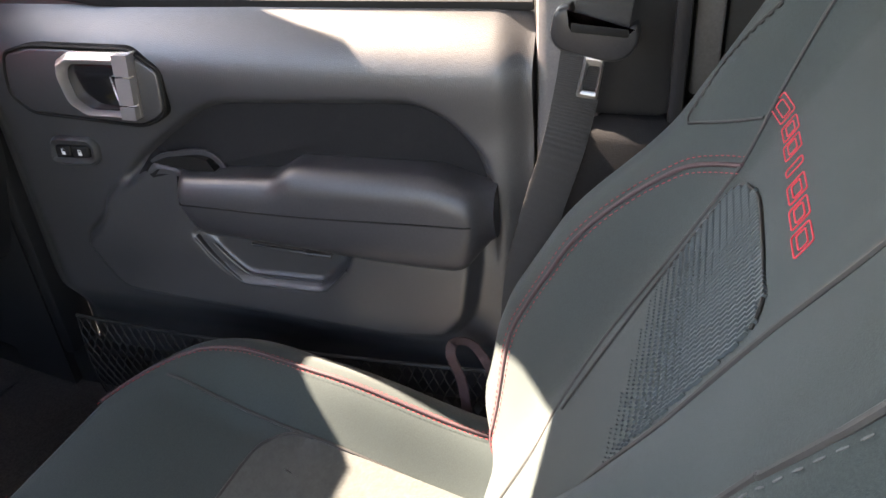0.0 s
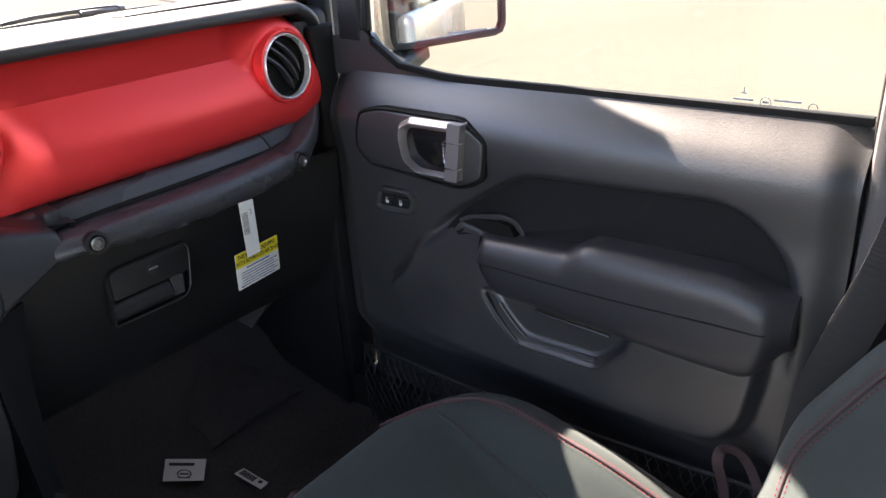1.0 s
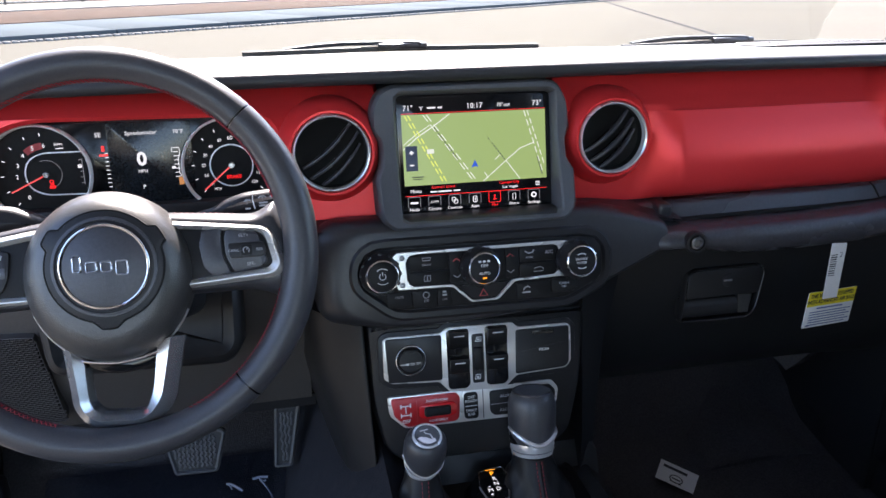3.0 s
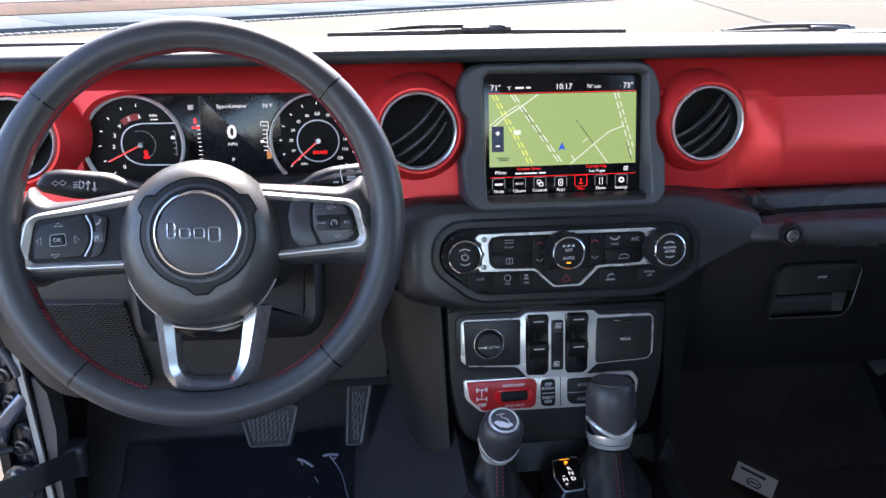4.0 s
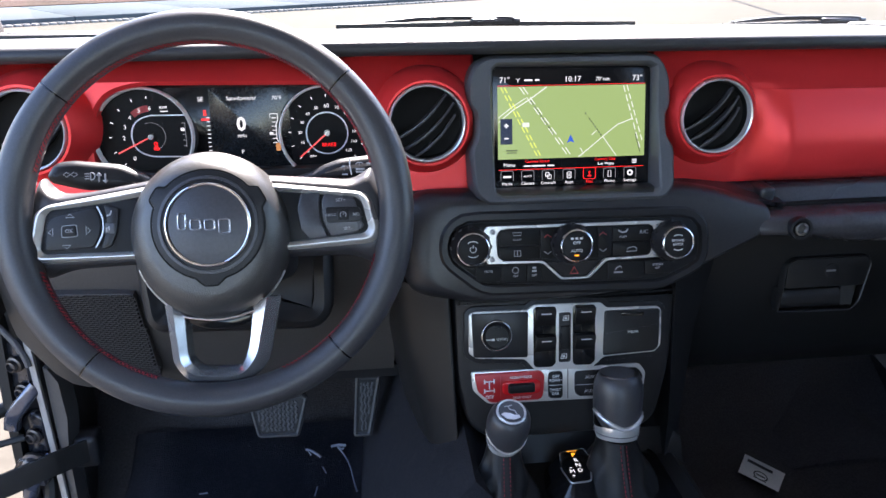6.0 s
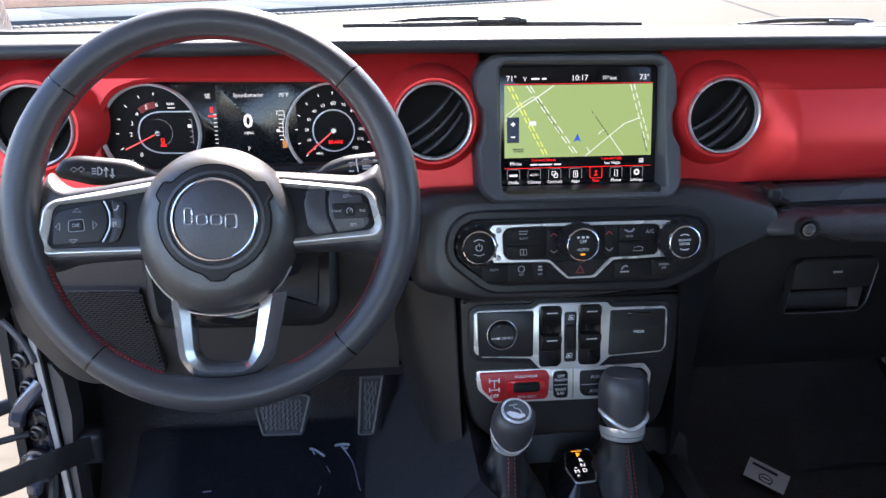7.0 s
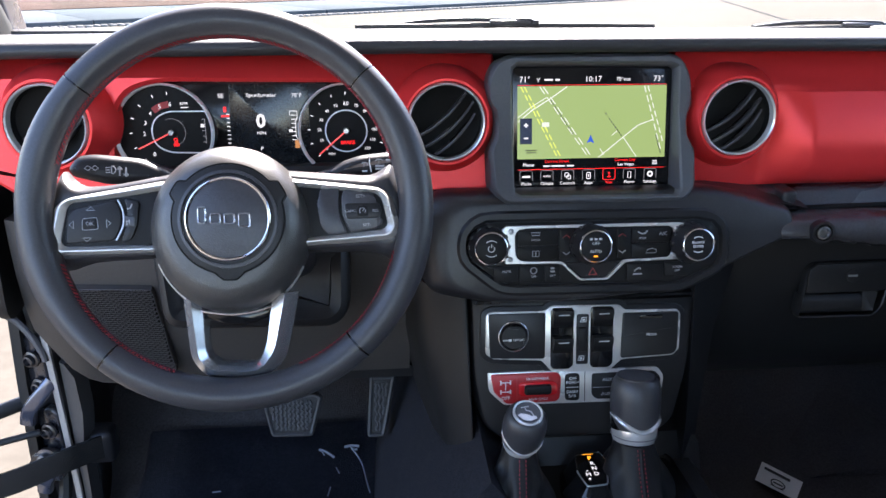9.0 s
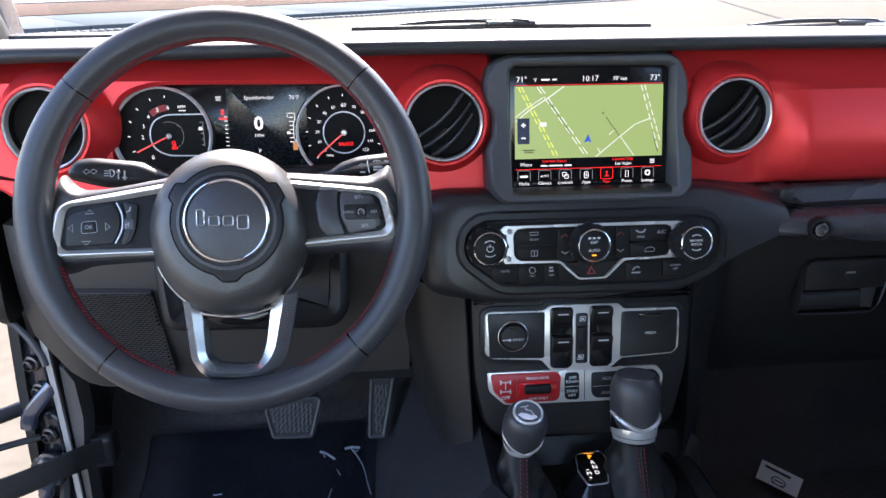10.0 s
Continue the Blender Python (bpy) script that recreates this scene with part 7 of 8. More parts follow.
for s, lab, so in STALKS:
    sk = thing("column_stalk", (-0.372 + s * 0.1, -0.08, 0.06), lab, "stalk", group="stalks on the column")
    front = fillet(so, 0.006, 4)
    part("lever", loops(bmesh.new(), [[(x, y, w - 0.25 * max(0, 0.110 - abs(x))) for x, y in inset(front, k)] for k, w in ((0.004, -0.066), (0.0008, -0.062), (0.0, -0.058), (0.0002, -0.052), (0.0020, -0.046), (0.0052, -0.0430), (0.0085, -0.0422))]), M_SATBLACK, sk, m=MW, angle=50)
    wz = -0.0424
    if s < 0:
        diamonds = [strip([(x - 0.0030, 0.0418), (x, 0.0440), (x + 0.0030, 0.0418), (x, 0.0396)], 0.0007, wz, wz + 0.0006, True) for x in (-0.1325, -0.1262)]
        part("symbol_print", merge(*diamonds, strip(circle((-0.1115, 0.0398), 0.0034, 12, -90, 90), 0.0008, wz, wz + 0.0006), bars([(-0.1118, 0.0398, 0.0008, 0.0068), (-0.1150, 0.0398, 0.0040, 0.0008), (-0.1150, 0.0420, 0.0040, 0.0008), (-0.1150, 0.0376, 0.0040, 0.0008)], wz, wz + 0.0006)), M_DIMINK, sk, m=MW)
        part("symbol_print", merge(bars([(-0.1050, 0.0384, 0.0008, 0.0080), (-0.0995, 0.0378, 0.0008, 0.0080)], wz - 0.003, wz), strip([(-0.1068, 0.0402), (-0.1050, 0.0426), (-0.1032, 0.0402)], 0.0008, wz - 0.003, wz), strip([(-0.1013, 0.0360), (-0.0995, 0.0336), (-0.0977, 0.0360)], 0.0008, wz - 0.003, wz)), M_DIMINK, sk, m=MW)
    else:
        part("sleeve_line", strip([(0.1225, 0.0498), (0.1222, 0.0420), (0.1238, 0.0330)], 0.0010, wz - 0.004, wz + 0.0006), M_WHITEINK, sk, m=MW)
        part("symbol_print", merge(strip([(0.1140, 0.0400), (0.1160, 0.0418), (0.1190, 0.0418), (0.1205, 0.0400)], 0.0008, wz, wz + 0.0006), bars([(0.1170, 0.0392, 0.0008, 0.0030), (0.1175, 0.0338, 0.0050, 0.0016)], wz, wz + 0.0006),
                                   strip([(0.1275, 0.0428), (0.1295, 0.0446), (0.1335, 0.0446), (0.1350, 0.0428)], 0.0009, wz, wz + 0.0006), bars([(0.1312, 0.0425, 0.0008, 0.0030), (0.1320, 0.0385, 0.0085, 0.0018), (0.1320, 0.0358, 0.0085, 0.0018), (0.1400, 0.0435, 0.0040, 0.0020)], wz, wz + 0.0006)), M_DIMINK, sk, m=MW)

# ---- climate panel ----
cl = thing("climate_panel", (0, -0.05, -0.10), "black climate control panel with silver plate and three knobs", "control panel")
part("base", prism(inset(panel_out, 0.0006), -0.008, 0.0015, 0.0008), M_KEY, cl, m=CP)
plate_o = [(-0.104, 0.0175), (0.104, 0.0165), (0.101, -0.0250), (0.0345, -0.0250), (0.0135, -0.0445), (-0.0180, -0.0445), (-0.0390, -0.0250), (-0.101, -0.0240)]
plate_l = fillet([(-0.090, 0.008), (-0.084, 0.0145), (0.0865, 0.0130), (0.089, 0.005), (0.0860, -0.0180), (0.080, -0.0225), (0.032, -0.0225), (0.0115, -0.0425), (-0.0165, -0.0425), (-0.0375, -0.0225), (-0.083, -0.0215), (-0.089, -0.016)], 0.003)
po, pi = resample(fillet(plate_o, 0.003), 140), resample(plate_l, 140)
part("silver_plate", loops(bmesh.new(), [[(x, y, 0.001) for x, y in po], [(x, y, 0.0048) for x, y in po], [(x, y, 0.0055) for x, y in inset(po, 0.0006)], [(x, y, 0.0055) for x, y in inset(pi, -0.0006)], [(x, y, 0.0048) for x, y in pi], [(x, y, 0.001) for x, y in pi]], closed_v=True), M_PLATE, cl, "satin silver trim plate", m=CP)
for u_, v_ in ((-0.094, 0.0115), (-0.095, -0.0185), (0.0925, 0.0100), (0.0905, -0.0205)):
    part("screw", moved(lathe([(0.0001, 0.0066), (0.0012, 0.0066), (0.0016, 0.0072), (0.0030, 0.0070), (0.0033, 0.0050)], 16), Matrix.Translation((u_, v_, 0))), M_TONGUE, cl, m=CP)
for a, b, c, d in ((-0.0860, -0.0415, 0.0125, -0.0045), (-0.0860, -0.0415, -0.0060, -0.0205), (-0.0405, -0.0255, 0.0125, -0.0205), (0.0245, 0.0400, 0.0120, -0.0210), (0.0410, 0.0850, 0.0115, -0.0045), (0.0410, 0.0840, -0.0060, -0.0215),
                   (-0.1130, -0.0860, -0.0265, -0.0440), (-0.0845, -0.0570, -0.0265, -0.0450), (-0.0560, -0.0400, -0.0265, -0.0450), (0.0360, 0.0770, -0.0275, -0.0470), (0.0785, 0.1080, -0.0270, -0.0430)):
    part("key", prism(fillet([(a, d), (b, d), (b, c), (a, c)], 0.0015), 0.0, 0.0035, 0.0006), M_KEY, cl, m=CP)
part("hazard_key", prism(fillet([(-0.0330, -0.0245), (0.0290, -0.0245), (0.0105, -0.0415), (-0.0155, -0.0415)], 0.002), 0.0, 0.0032, 0.0008), M_SATBLACK, cl, m=CP)
part("hazard_mark", strip([(-0.0075, -0.0385), (0.0015, -0.0385), (-0.0030, -0.0310)], 0.0014, 0.0032, 0.0037, True), M_REDINK, cl, m=CP)
KN_ = [(-0.1189, -0.0038), (-0.0066, -0.0046), (0.1066, -0.0060)]
for k, (u_, v_) in enumerate(KN_):
    kn = part("knob", moved(lathe([(0.0222, 0.002), (0.0222, 0.010), (0.0212, 0.014), (0.0190, 0.023), (0.0180, 0.026), (0.0168, 0.0275), (0.0160, 0.0265), (0.0158, 0.024)], 48), Matrix.Translation((u_, v_, 0))), M_SATBLACK, cl, "ribbed black knob", m=CP)
    part("knob_ring", moved(lathe([(0.0182, 0.0255), (0.0178, 0.0285), (0.0166, 0.0290), (0.0158, 0.0280), (0.0156, 0.0250)], 48, True), Matrix.Translation((u_, v_, 0))), M_CHROME, kn, m=CP)
    part("knob_face", prism(circle((u_, v_), 0.0157, 32), 0.020, 0.0268, 0.0005), M_KEY, kn, m=CP)
    rb = bmesh.new()
    for j in range(12):
        a = 2 * math.pi * j / 12
        merge(rb, moved(rbox((-0.0022, -0.0008, 0.004), (0.0022, 0.0016, 0.013), 0.0006, 1), Matrix.Translation((u_ + 0.0215 * math.cos(a), v_ + 0.0215 * math.sin(a), 0)) @ pose(0, 0, 0, 0, 0, math.degrees(a) - 90)))
    tagged(part("ribs", rb, M_SATBLACK, kn, m=CP), kind="stuff")
w0_, w1_ = 0.0268, 0.0272
part("knob_print", merge(strip(circle((KN_[0][0], KN_[0][1]), 0.0034, 14, 125, 415), 0.0007, w0_, w1_), bars([(KN_[0][0], KN_[0][1] + 0.0030, 0.0008, 0.0036)], w0_, w1_), strip(circle(KN_[0], 0.0085, 10, 50, 130), 0.0009, w0_, w1_), strip(circle(KN_[0], 0.0085, 10, 230, 310), 0.0006, w0_, w1_),
                         text("OFF", 0.0048, KN_[1][0], KN_[1][1] + 0.0030, w0_ + 0.0002), text("AUTO", 0.0046, KN_[1][0], KN_[1][1] - 0.0055, w0_ + 0.0002), bars([(KN_[1][0] + k_, KN_[1][1] + 0.0078, 0.0030, 0.0022) for k_ in (-0.005, 0, 0.005)], w0_, w1_),
                         text("BROWSE", 0.0036, KN_[2][0], KN_[2][1] + 0.0022, w0_ + 0.0002), text("ENTER", 0.0040, KN_[2][0], KN_[2][1] - 0.0020, w0_ + 0.0002), strip(circle(KN_[2], 0.0085, 10, 55, 125), 0.0010, w0_, w1_), strip(circle(KN_[2], 0.0085, 10, 235, 305), 0.0010, w0_, w1_)), M_WHITEINK, cl, m=CP)
part("auto_lamp", bars([(KN_[1][0] - 0.0002, KN_[1][1] - 0.0105, 0.0046, 0.0016)], w0_, w1_ + 0.0003), G_AMBER, cl, "lit amber lamp", m=CP)
z0, z1 = 0.0035, 0.0039
part("key_print", merge(text("FRONT", 0.0030, -0.0665, 0.0015, 0.0037), strip([(-0.0705, 0.0065), (-0.0715, 0.0095), (-0.0615, 0.0095), (-0.0625, 0.0065)], 0.0008, z0, z1, True), strip([(-0.0700, -0.0165), (-0.0700, -0.0105), (-0.0630, -0.0105), (-0.0630, -0.0165)], 0.0008, z0, z1, True), bars([(-0.0665, -0.0135, 0.0008, 0.005)], z0, z1),
                        strip([(-0.0365, -0.0125), (-0.0325, -0.0155), (-0.0285, -0.0125)], 0.0009, z0, z1), strip([(0.0260, -0.0125), (0.0300, -0.0155), (0.0340, -0.0125)], 0.0009, z0, z1),
                        text("MODE", 0.0030, 0.0530, 0.0000, 0.0037), strip([(0.0475, 0.0075), (0.0520, 0.0050), (0.0560, 0.0055), (0.0585, 0.0085)], 0.0016, z0, z1), text("A/C", 0.0060, 0.0765, 0.0045, 0.0037), strip([(0.0570, -0.0165), (0.0590, -0.0125), (0.0650, -0.0115), (0.0690, -0.0135), (0.0680, -0.0165)], 0.0008, z0, z1, True),
                        text("MUTE", 0.0036, -0.0990, -0.0320, 0.0037), text("OFF", 0.0034, -0.0690, -0.0385, 0.0037), strip(circle((-0.0690, -0.0320), 0.0034, 16), 0.0008, z0, z1, True), text("OFF", 0.0034, -0.0425 - 0.0055, -0.0385, 0.0037), bars([(-0.0480, -0.0300, 0.004, 0.002), (-0.0480, -0.0335, 0.005, 0.002)], z0, z1),
                        bars([(0.0475, -0.0395, 0.010, 0.0016)], z0, z1), strip([(0.0440, -0.0370), (0.0455, -0.0345), (0.0495, -0.0325), (0.0515, -0.0345)], 0.0012, z0, z1), text("SCREEN", 0.0034, 0.0930, -0.0330, 0.0037), text("OFF", 0.0034, 0.0930, -0.0370, 0.0037)), M_DIMINK, cl, m=CP)
part("red_print", merge(strip([(-0.0365, 0.0030), (-0.0325, 0.0060), (-0.0285, 0.0030)], 0.0009, z0, z1), strip([(0.0260, 0.0030), (0.0300, 0.0060), (0.0340, 0.0030)], 0.0009, z0, z1)), M_REDINK, cl, m=CP)

# ---- start button behind the wheel rim ----
stb = thing("start_button", (-0.195, -0.02, -0.05), "round start button with an amber lamp", "button")
SB = plane((-0.195, -0.018, -0.055), 10, 24)
part("ring", lathe([(0.0165, -0.01), (0.0165, 0.004), (0.0150, 0.0055), (0.0135, 0.004), (0.0135, -0.01)], 36, True), M_SATBLACK, stb, m=SB)
part("button", lathe([(0.0132, -0.01), (0.0132, 0.002), (0.0118, 0.0035), (0.0001, 0.0032)], 36), M_KEY, stb, m=SB)
part("lamp", bars([(0.001, 0.006, 0.005, 0.0016)], 0.0033, 0.0040), G_AMBER, stb, m=SB)

# ---- window switch panel ----
wp = thing("window_switch_panel", (0, -0.05, -0.21), "silver framed panel with window switches, power socket and media flap", "switch panel")
wo = fillet([(-0.125, 0.003), (-0.119, 0.0065), (-0.058, 0.0055), (-0.049, 0.0115), (0.029, 0.0095), (0.036, 0.0030), (0.097, 0.0020), (0.1015, -0.003), (0.1010, -0.045), (0.094, -0.0525), (0.033, -0.0550), (0.017, -0.0690), (-0.049, -0.0660), (-0.061, -0.0525), (-0.117, -0.0485), (-0.1255, -0.042)], 0.003)
part("recess", prism(inset(wo, -0.006), -0.004, 0.0008, 0.0012), M_SATBLACK, wp, m=LP)
part("silver_plate", prism(wo, -0.002, 0.0030, 0.0008), M_PLATE, wp, "satin silver trim plate", m=LP)
s12 = part("socket_panel", prism(fillet([(-0.1222, 0.0045), (-0.0565, 0.0037), (-0.0577, -0.0502), (-0.1205, -0.0470)], 0.003), 0.0, 0.0045, 0.001), M_SATBLACK, wp, m=LP)
part("socket_cap", moved(lathe([(0.0172, 0.004), (0.0172, 0.0075), (0.0160, 0.0090), (0.0145, 0.0080), (0.0130, 0.0100), (0.0001, 0.0104)], 36), Matrix.Translation((-0.0940, -0.0215, 0))), M_PLASTIC, s12, m=LP)
part("socket_ring", moved(lathe([(0.0176, 0.004), (0.0176, 0.0080), (0.0168, 0.0086), (0.0162, 0.0080)], 40, True), Matrix.Translation((-0.0940, -0.0215, 0))), M_SILVER, s12, m=LP)
part("socket_print", merge(text("12V DC", 0.0040, -0.0890, -0.0250, 0.0106), bars([(-0.1035, -0.0250, 0.007, 0.0009), (-0.0985, -0.0250, 0.0030, 0.0026)], 0.0103, 0.0107)), M_WHITEINK, s12, m=LP)
part("cap_tab", rbox((-0.099, -0.0125, 0.0095), (-0.089, -0.0085, 0.0120), 0.001), M_SATBLACK, s12, m=LP)
for a, b in ((-0.0508, -0.0243), (-0.0046, 0.0220)):
    ol = fillet([(a, 0.0060), (a + 0.003, 0.0085), (b - 0.002, 0.0080), (b, 0.0055), (b, -0.0590), (b - 0.005, -0.0635), (a + 0.003, -0.0630), (a, -0.0595)], 0.002)
    sw_ = part("switch_well", prism(ol, 0.0, 0.0036, 0.0004), M_GLOSSBLACK, wp, m=LP)
    for v0, v1 in ((0.0075, -0.0155), (-0.0245, -0.0455)):
        part("rocker", loops(bmesh.new(), [[(x, v, w) for v, w in ((v0, 0.002), (v0 - 0.001, 0.0120), (v0 - 0.006, 0.0125), (v1 + 0.003, 0.0060), (v1, 0.002))] for x in (a + 0.0022, b - 0.0018)]), M_KEY, sw_, m=LP)
        part("mark", moved(bars([(0, 0, 0.0120, 0.0011)], 0.0, 0.0005), Matrix.Translation(((a + b) / 2, v0 - 0.0055, 0.0125)) @ pose(0, 0, 0, 8, 0, 0)), M_WHITEINK, sw_, m=LP)
mid = part("lock_rocker", prism(fillet([(-0.0208, 0.0005), (-0.0068, 0.0005), (-0.0070, -0.0585), (-0.0212, -0.0585)], 0.003), 0.0, 0.0042, 0.0008), M_SATBLACK, wp, m=LP)
part("roller", moved(rbox((-0.0055, -0.016, 0.003), (0.0055, 0.012, 0.0085), 0.002, 2), Matrix.Translation((-0.0142, -0.0265, 0))), M_KEY, mid, m=LP)
part("icons", merge(strip([(-0.0165, -0.0085), (-0.0150, -0.0035), (-0.0095, -0.0035), (-0.0100, -0.0085)], 0.0009, 0.0042, 0.0046, True), bars([(-0.0130, -0.0062, 0.003, 0.002)], 0.0042, 0.0046), strip([(-0.0190, -0.0535), (-0.0175, -0.0485), (-0.0120, -0.0485), (-0.0125, -0.0535)], 0.0009, 0.0042, 0.0046, True), bars([(-0.0155, -0.0512, 0.003, 0.002)], 0.0042, 0.0046)), M_WHITEINK, mid, m=LP)
md = part("media_flap", prism(fillet([(0.0328, 0.0000), (0.0985, -0.0005), (0.0978, -0.0450), (0.0930, -0.0508), (0.0312, -0.0530)], 0.003), 0.0, 0.0055, 0.0012), M_PLASTIC, wp, m=LP)
part("flap_slot", prism(fillet([(0.0520, -0.0030), (0.0790, -0.0032), (0.0785, -0.0072), (0.0520, -0.0070)], 0.001), 0.004, 0.0060, 0.0002), M_GLOSSBLACK, md, m=LP)
part("flap_crease", strip([(0.0350, -0.0270), (0.0950, -0.0190)], 0.0008, 0.0050, 0.0058), M_SATBLACK, md, m=LP)
part("print", text("MEDIA", 0.0044, 0.0665, -0.0262, 0.0058), M_WHITEINK, md, m=LP)

# ---- off-road switch strip ----
orp = thing("axle_lock_switch_strip", (0, -0.06, -0.25), "red axle lock switch with black auxiliary keys on a silver strip", "switch strip")
part("silver_strip", prism(fillet([(-0.1235, -0.0645), (-0.01, -0.0660), (0.0765, -0.0665), (0.0840, -0.0770), (0.0820, -0.0930), (0.0660, -0.1065), (-0.1040, -0.1040), (-0.1215, -0.0870)], 0.004), -0.003, 0.0020, 0.0008), M_PLATE, orp, m=LP)
rs = part("red_switch", prism(fillet([(-0.1200, -0.0665), (-0.0430, -0.0670), (-0.0380, -0.0720), (-0.0400, -0.0975), (-0.0440, -0.1015), (-0.1020, -0.1015), (-0.1165, -0.0870)], 0.003), -0.001, 0.0050, 0.0012), M_REDPLASTIC, orp, "glossy red switch body", m=LP)
part("rocker_well", prism(fillet([(-0.0880, -0.0785), (-0.0840, -0.0765), (-0.0480, -0.0765), (-0.0430, -0.0795), (-0.0430, -0.0905), (-0.0480, -0.0930), (-0.0840, -0.0930), (-0.0880, -0.0900)], 0.002), 0.004, 0.0072, 0.0014), M_REDGLOSS, rs, m=LP)
part("rocker", rbox((-0.0820, -0.0905, 0.005), (-0.0505, -0.0790, 0.0120), 0.003, 3), M_KEY, rs, m=LP)
part("divider", bars([(-0.0900, -0.0840, 0.0009, 0.026)], 0.0050, 0.0054), M_REDINK, rs, m=LP)
part("print", merge(text("FRONT+REAR", 0.0042, -0.0660, -0.0730, 0.0053), text("REAR ONLY", 0.0042, -0.0650, -0.0972, 0.0053), text("OFF", 0.0058, -0.1030, -0.0945, 0.0053, bold=0.0001), bars([(-0.1030, -0.0760, 0.0110, 0.0012), (-0.1030, -0.0805, 0.0012, 0.009), (-0.1030, -0.0870, 0.0110, 0.0012)] + [(-0.1085 + k_, v_, 0.0016, 0.0050) for k_ in (0, 0.011) for v_ in (-0.0760, -0.0870)], 0.0050, 0.0054)), M_WHITEINK, rs, m=LP)
k1 = part("rocker_key", prism(fillet([(-0.0335, -0.0695), (-0.0165, -0.0690), (-0.0165, -0.1020), (-0.0335, -0.1010)], 0.005), 0.0, 0.0045, 0.001), M_KEY, orp, m=LP)
part("print", merge(text("OFF", 0.0050, -0.0248, -0.0750, 0.0048), text("ROAD+", 0.0046, -0.0248, -0.0795, 0.0048), text("SWAY", 0.0050, -0.0252, -0.0910, 0.0048), text("BAR", 0.0050, -0.0252, -0.0957, 0.0048), bars([(-0.025, -0.0853, 0.016, 0.0006)], 0.0045, 0.0048)), M_WHITEINK, k1, m=LP)
part("strip_joint", bars([(-0.0100, -0.0850, 0.0008, 0.036)], 0.0018, 0.0024), M_INK, orp, m=LP)
k2 = part("rocker_key", prism(fillet([(-0.0020, -0.0705), (0.0730, -0.0705), (0.0800, -0.0790), (0.0780, -0.0920), (0.0640, -0.1030), (0.0030, -0.1010), (-0.0020, -0.0960)], 0.004), 0.0, 0.0045, 0.001), M_KEY, orp, m=LP)
part("print", merge(text("AUX", 0.0056, 0.0160, -0.0780, 0.0048), text("AUX", 0.0056, 0.0150, -0.0950, 0.0048), text("AUX", 0.0056, 0.0520, -0.0780, 0.0048), text("AUX", 0.0056, 0.0520, -0.0950, 0.0048), bars([(0.034, -0.0868, 0.070, 0.0006)], 0.0045, 0.0048)), M_DIMINK, k2, m=LP)


# ---- gear levers ----
def boot(base, top, rb, rt, material, parent, folds=0.10, n=56, levels=18):
    """A gathered leather boot from a wide foot to a narrow neck; gives the mesh and a function for its rear seam."""
    base, top = Vector(base), Vector(top)

    def radius(t):
        return rb * (1 - t) ** 1.3 + rt * (1 - (1 - t) ** 1.3)

    def seam(t, side=0.0, lift=0.0006):
        c = base.lerp(top, t)
        return Vector((c.x + side, c.y - radius(t) - lift, c.z))

    rings = []
    for k in range(levels + 1):
        t = k / levels
        c = base.lerp(top, t)
        ring = []
        for j in range(n):
            a = 2 * math.pi * j / n
            calm = 1 - math.exp(-((a - 1.5 * math.pi) / 0.42) ** 2)
            f = folds * math.sin(math.pi * min(1, t * 1.1)) * calm
            q = radius(t) * (1 + f * math.sin(5 * a + 6 * t) + 0.5 * f * math.sin(8 * a - 7 * t))
            ring.append((c.x + q * math.cos(a), c.y + q * math.sin(a), c.z + 0.006 * f * math.sin(4 * a)))
        rings.append(ring)
    return part("boot", loops(bmesh.new(), rings), material, parent, "gathered black leather boot"), seam


M_BOOT = mat("boot_leather", (0.011, 0.011, 0.012), 0.46, grain=700, bump=0.3, kind="cells", spec=0.25)
sh = thing("gear_lever", (0.03, -0.10, TZ), "black leather gear lever with silver collar and boot", "gear lever")
SHM = Matrix.Translation((0.0388, -0.100, -0.2702)) @ pose(0, 0, 0, -12, 1.5, 0)
part("knob", lathe([(0.0245, 0.008), (0.0256, 0.014), (0.0266, 0.024), (0.0276, 0.038), (0.0281, 0.050), (0.0276, 0.060), (0.0258, 0.0675), (0.0232, 0.0722), (0.0216, 0.0736)], 56), M_LEATHER, sh, m=SHM)
part("cap_edge", lathe([(0.0222, 0.0726), (0.0222, 0.0744), (0.0214, 0.0752), (0.0206, 0.0744)], 48, True), M_DARKMETAL, sh, m=SHM)
part("knob_cap", lathe([(0.0208, 0.0728), (0.0204, 0.0746), (0.0150, 0.0742), (0.0001, 0.0740)], 40), M_BEZEL, sh, m=SHM)
part("collar", lathe([(0.0215, 0.0000), (0.0246, 0.0012), (0.0256, 0.0050), (0.0262, 0.0115), (0.0264, 0.0152), (0.0262, 0.0166), (0.0248, 0.0160)], 56), M_COLLAR, sh, "satin silver collar", m=SHM)
part("collar_line", lathe([(0.0258, 0.0062), (0.0262, 0.0067), (0.0258, 0.0072)], 56, True), M_DARKMETAL, sh, m=SHM)


def swoosh(r0, low, left, right, slope, n=40):
    """The collar's upper edge: low at the rear of the knob, climbing on both sides."""
    out = []
    for j in range(n + 1):
        q = radians(176 + 188 * j / n)
        e = math.cos(q)
        h = low + (left if e < 0 else right) * abs(e) ** 1.6
        r = r0 + slope * h
        out.append((r * math.cos(q), r * math.sin(q), h))
    return out


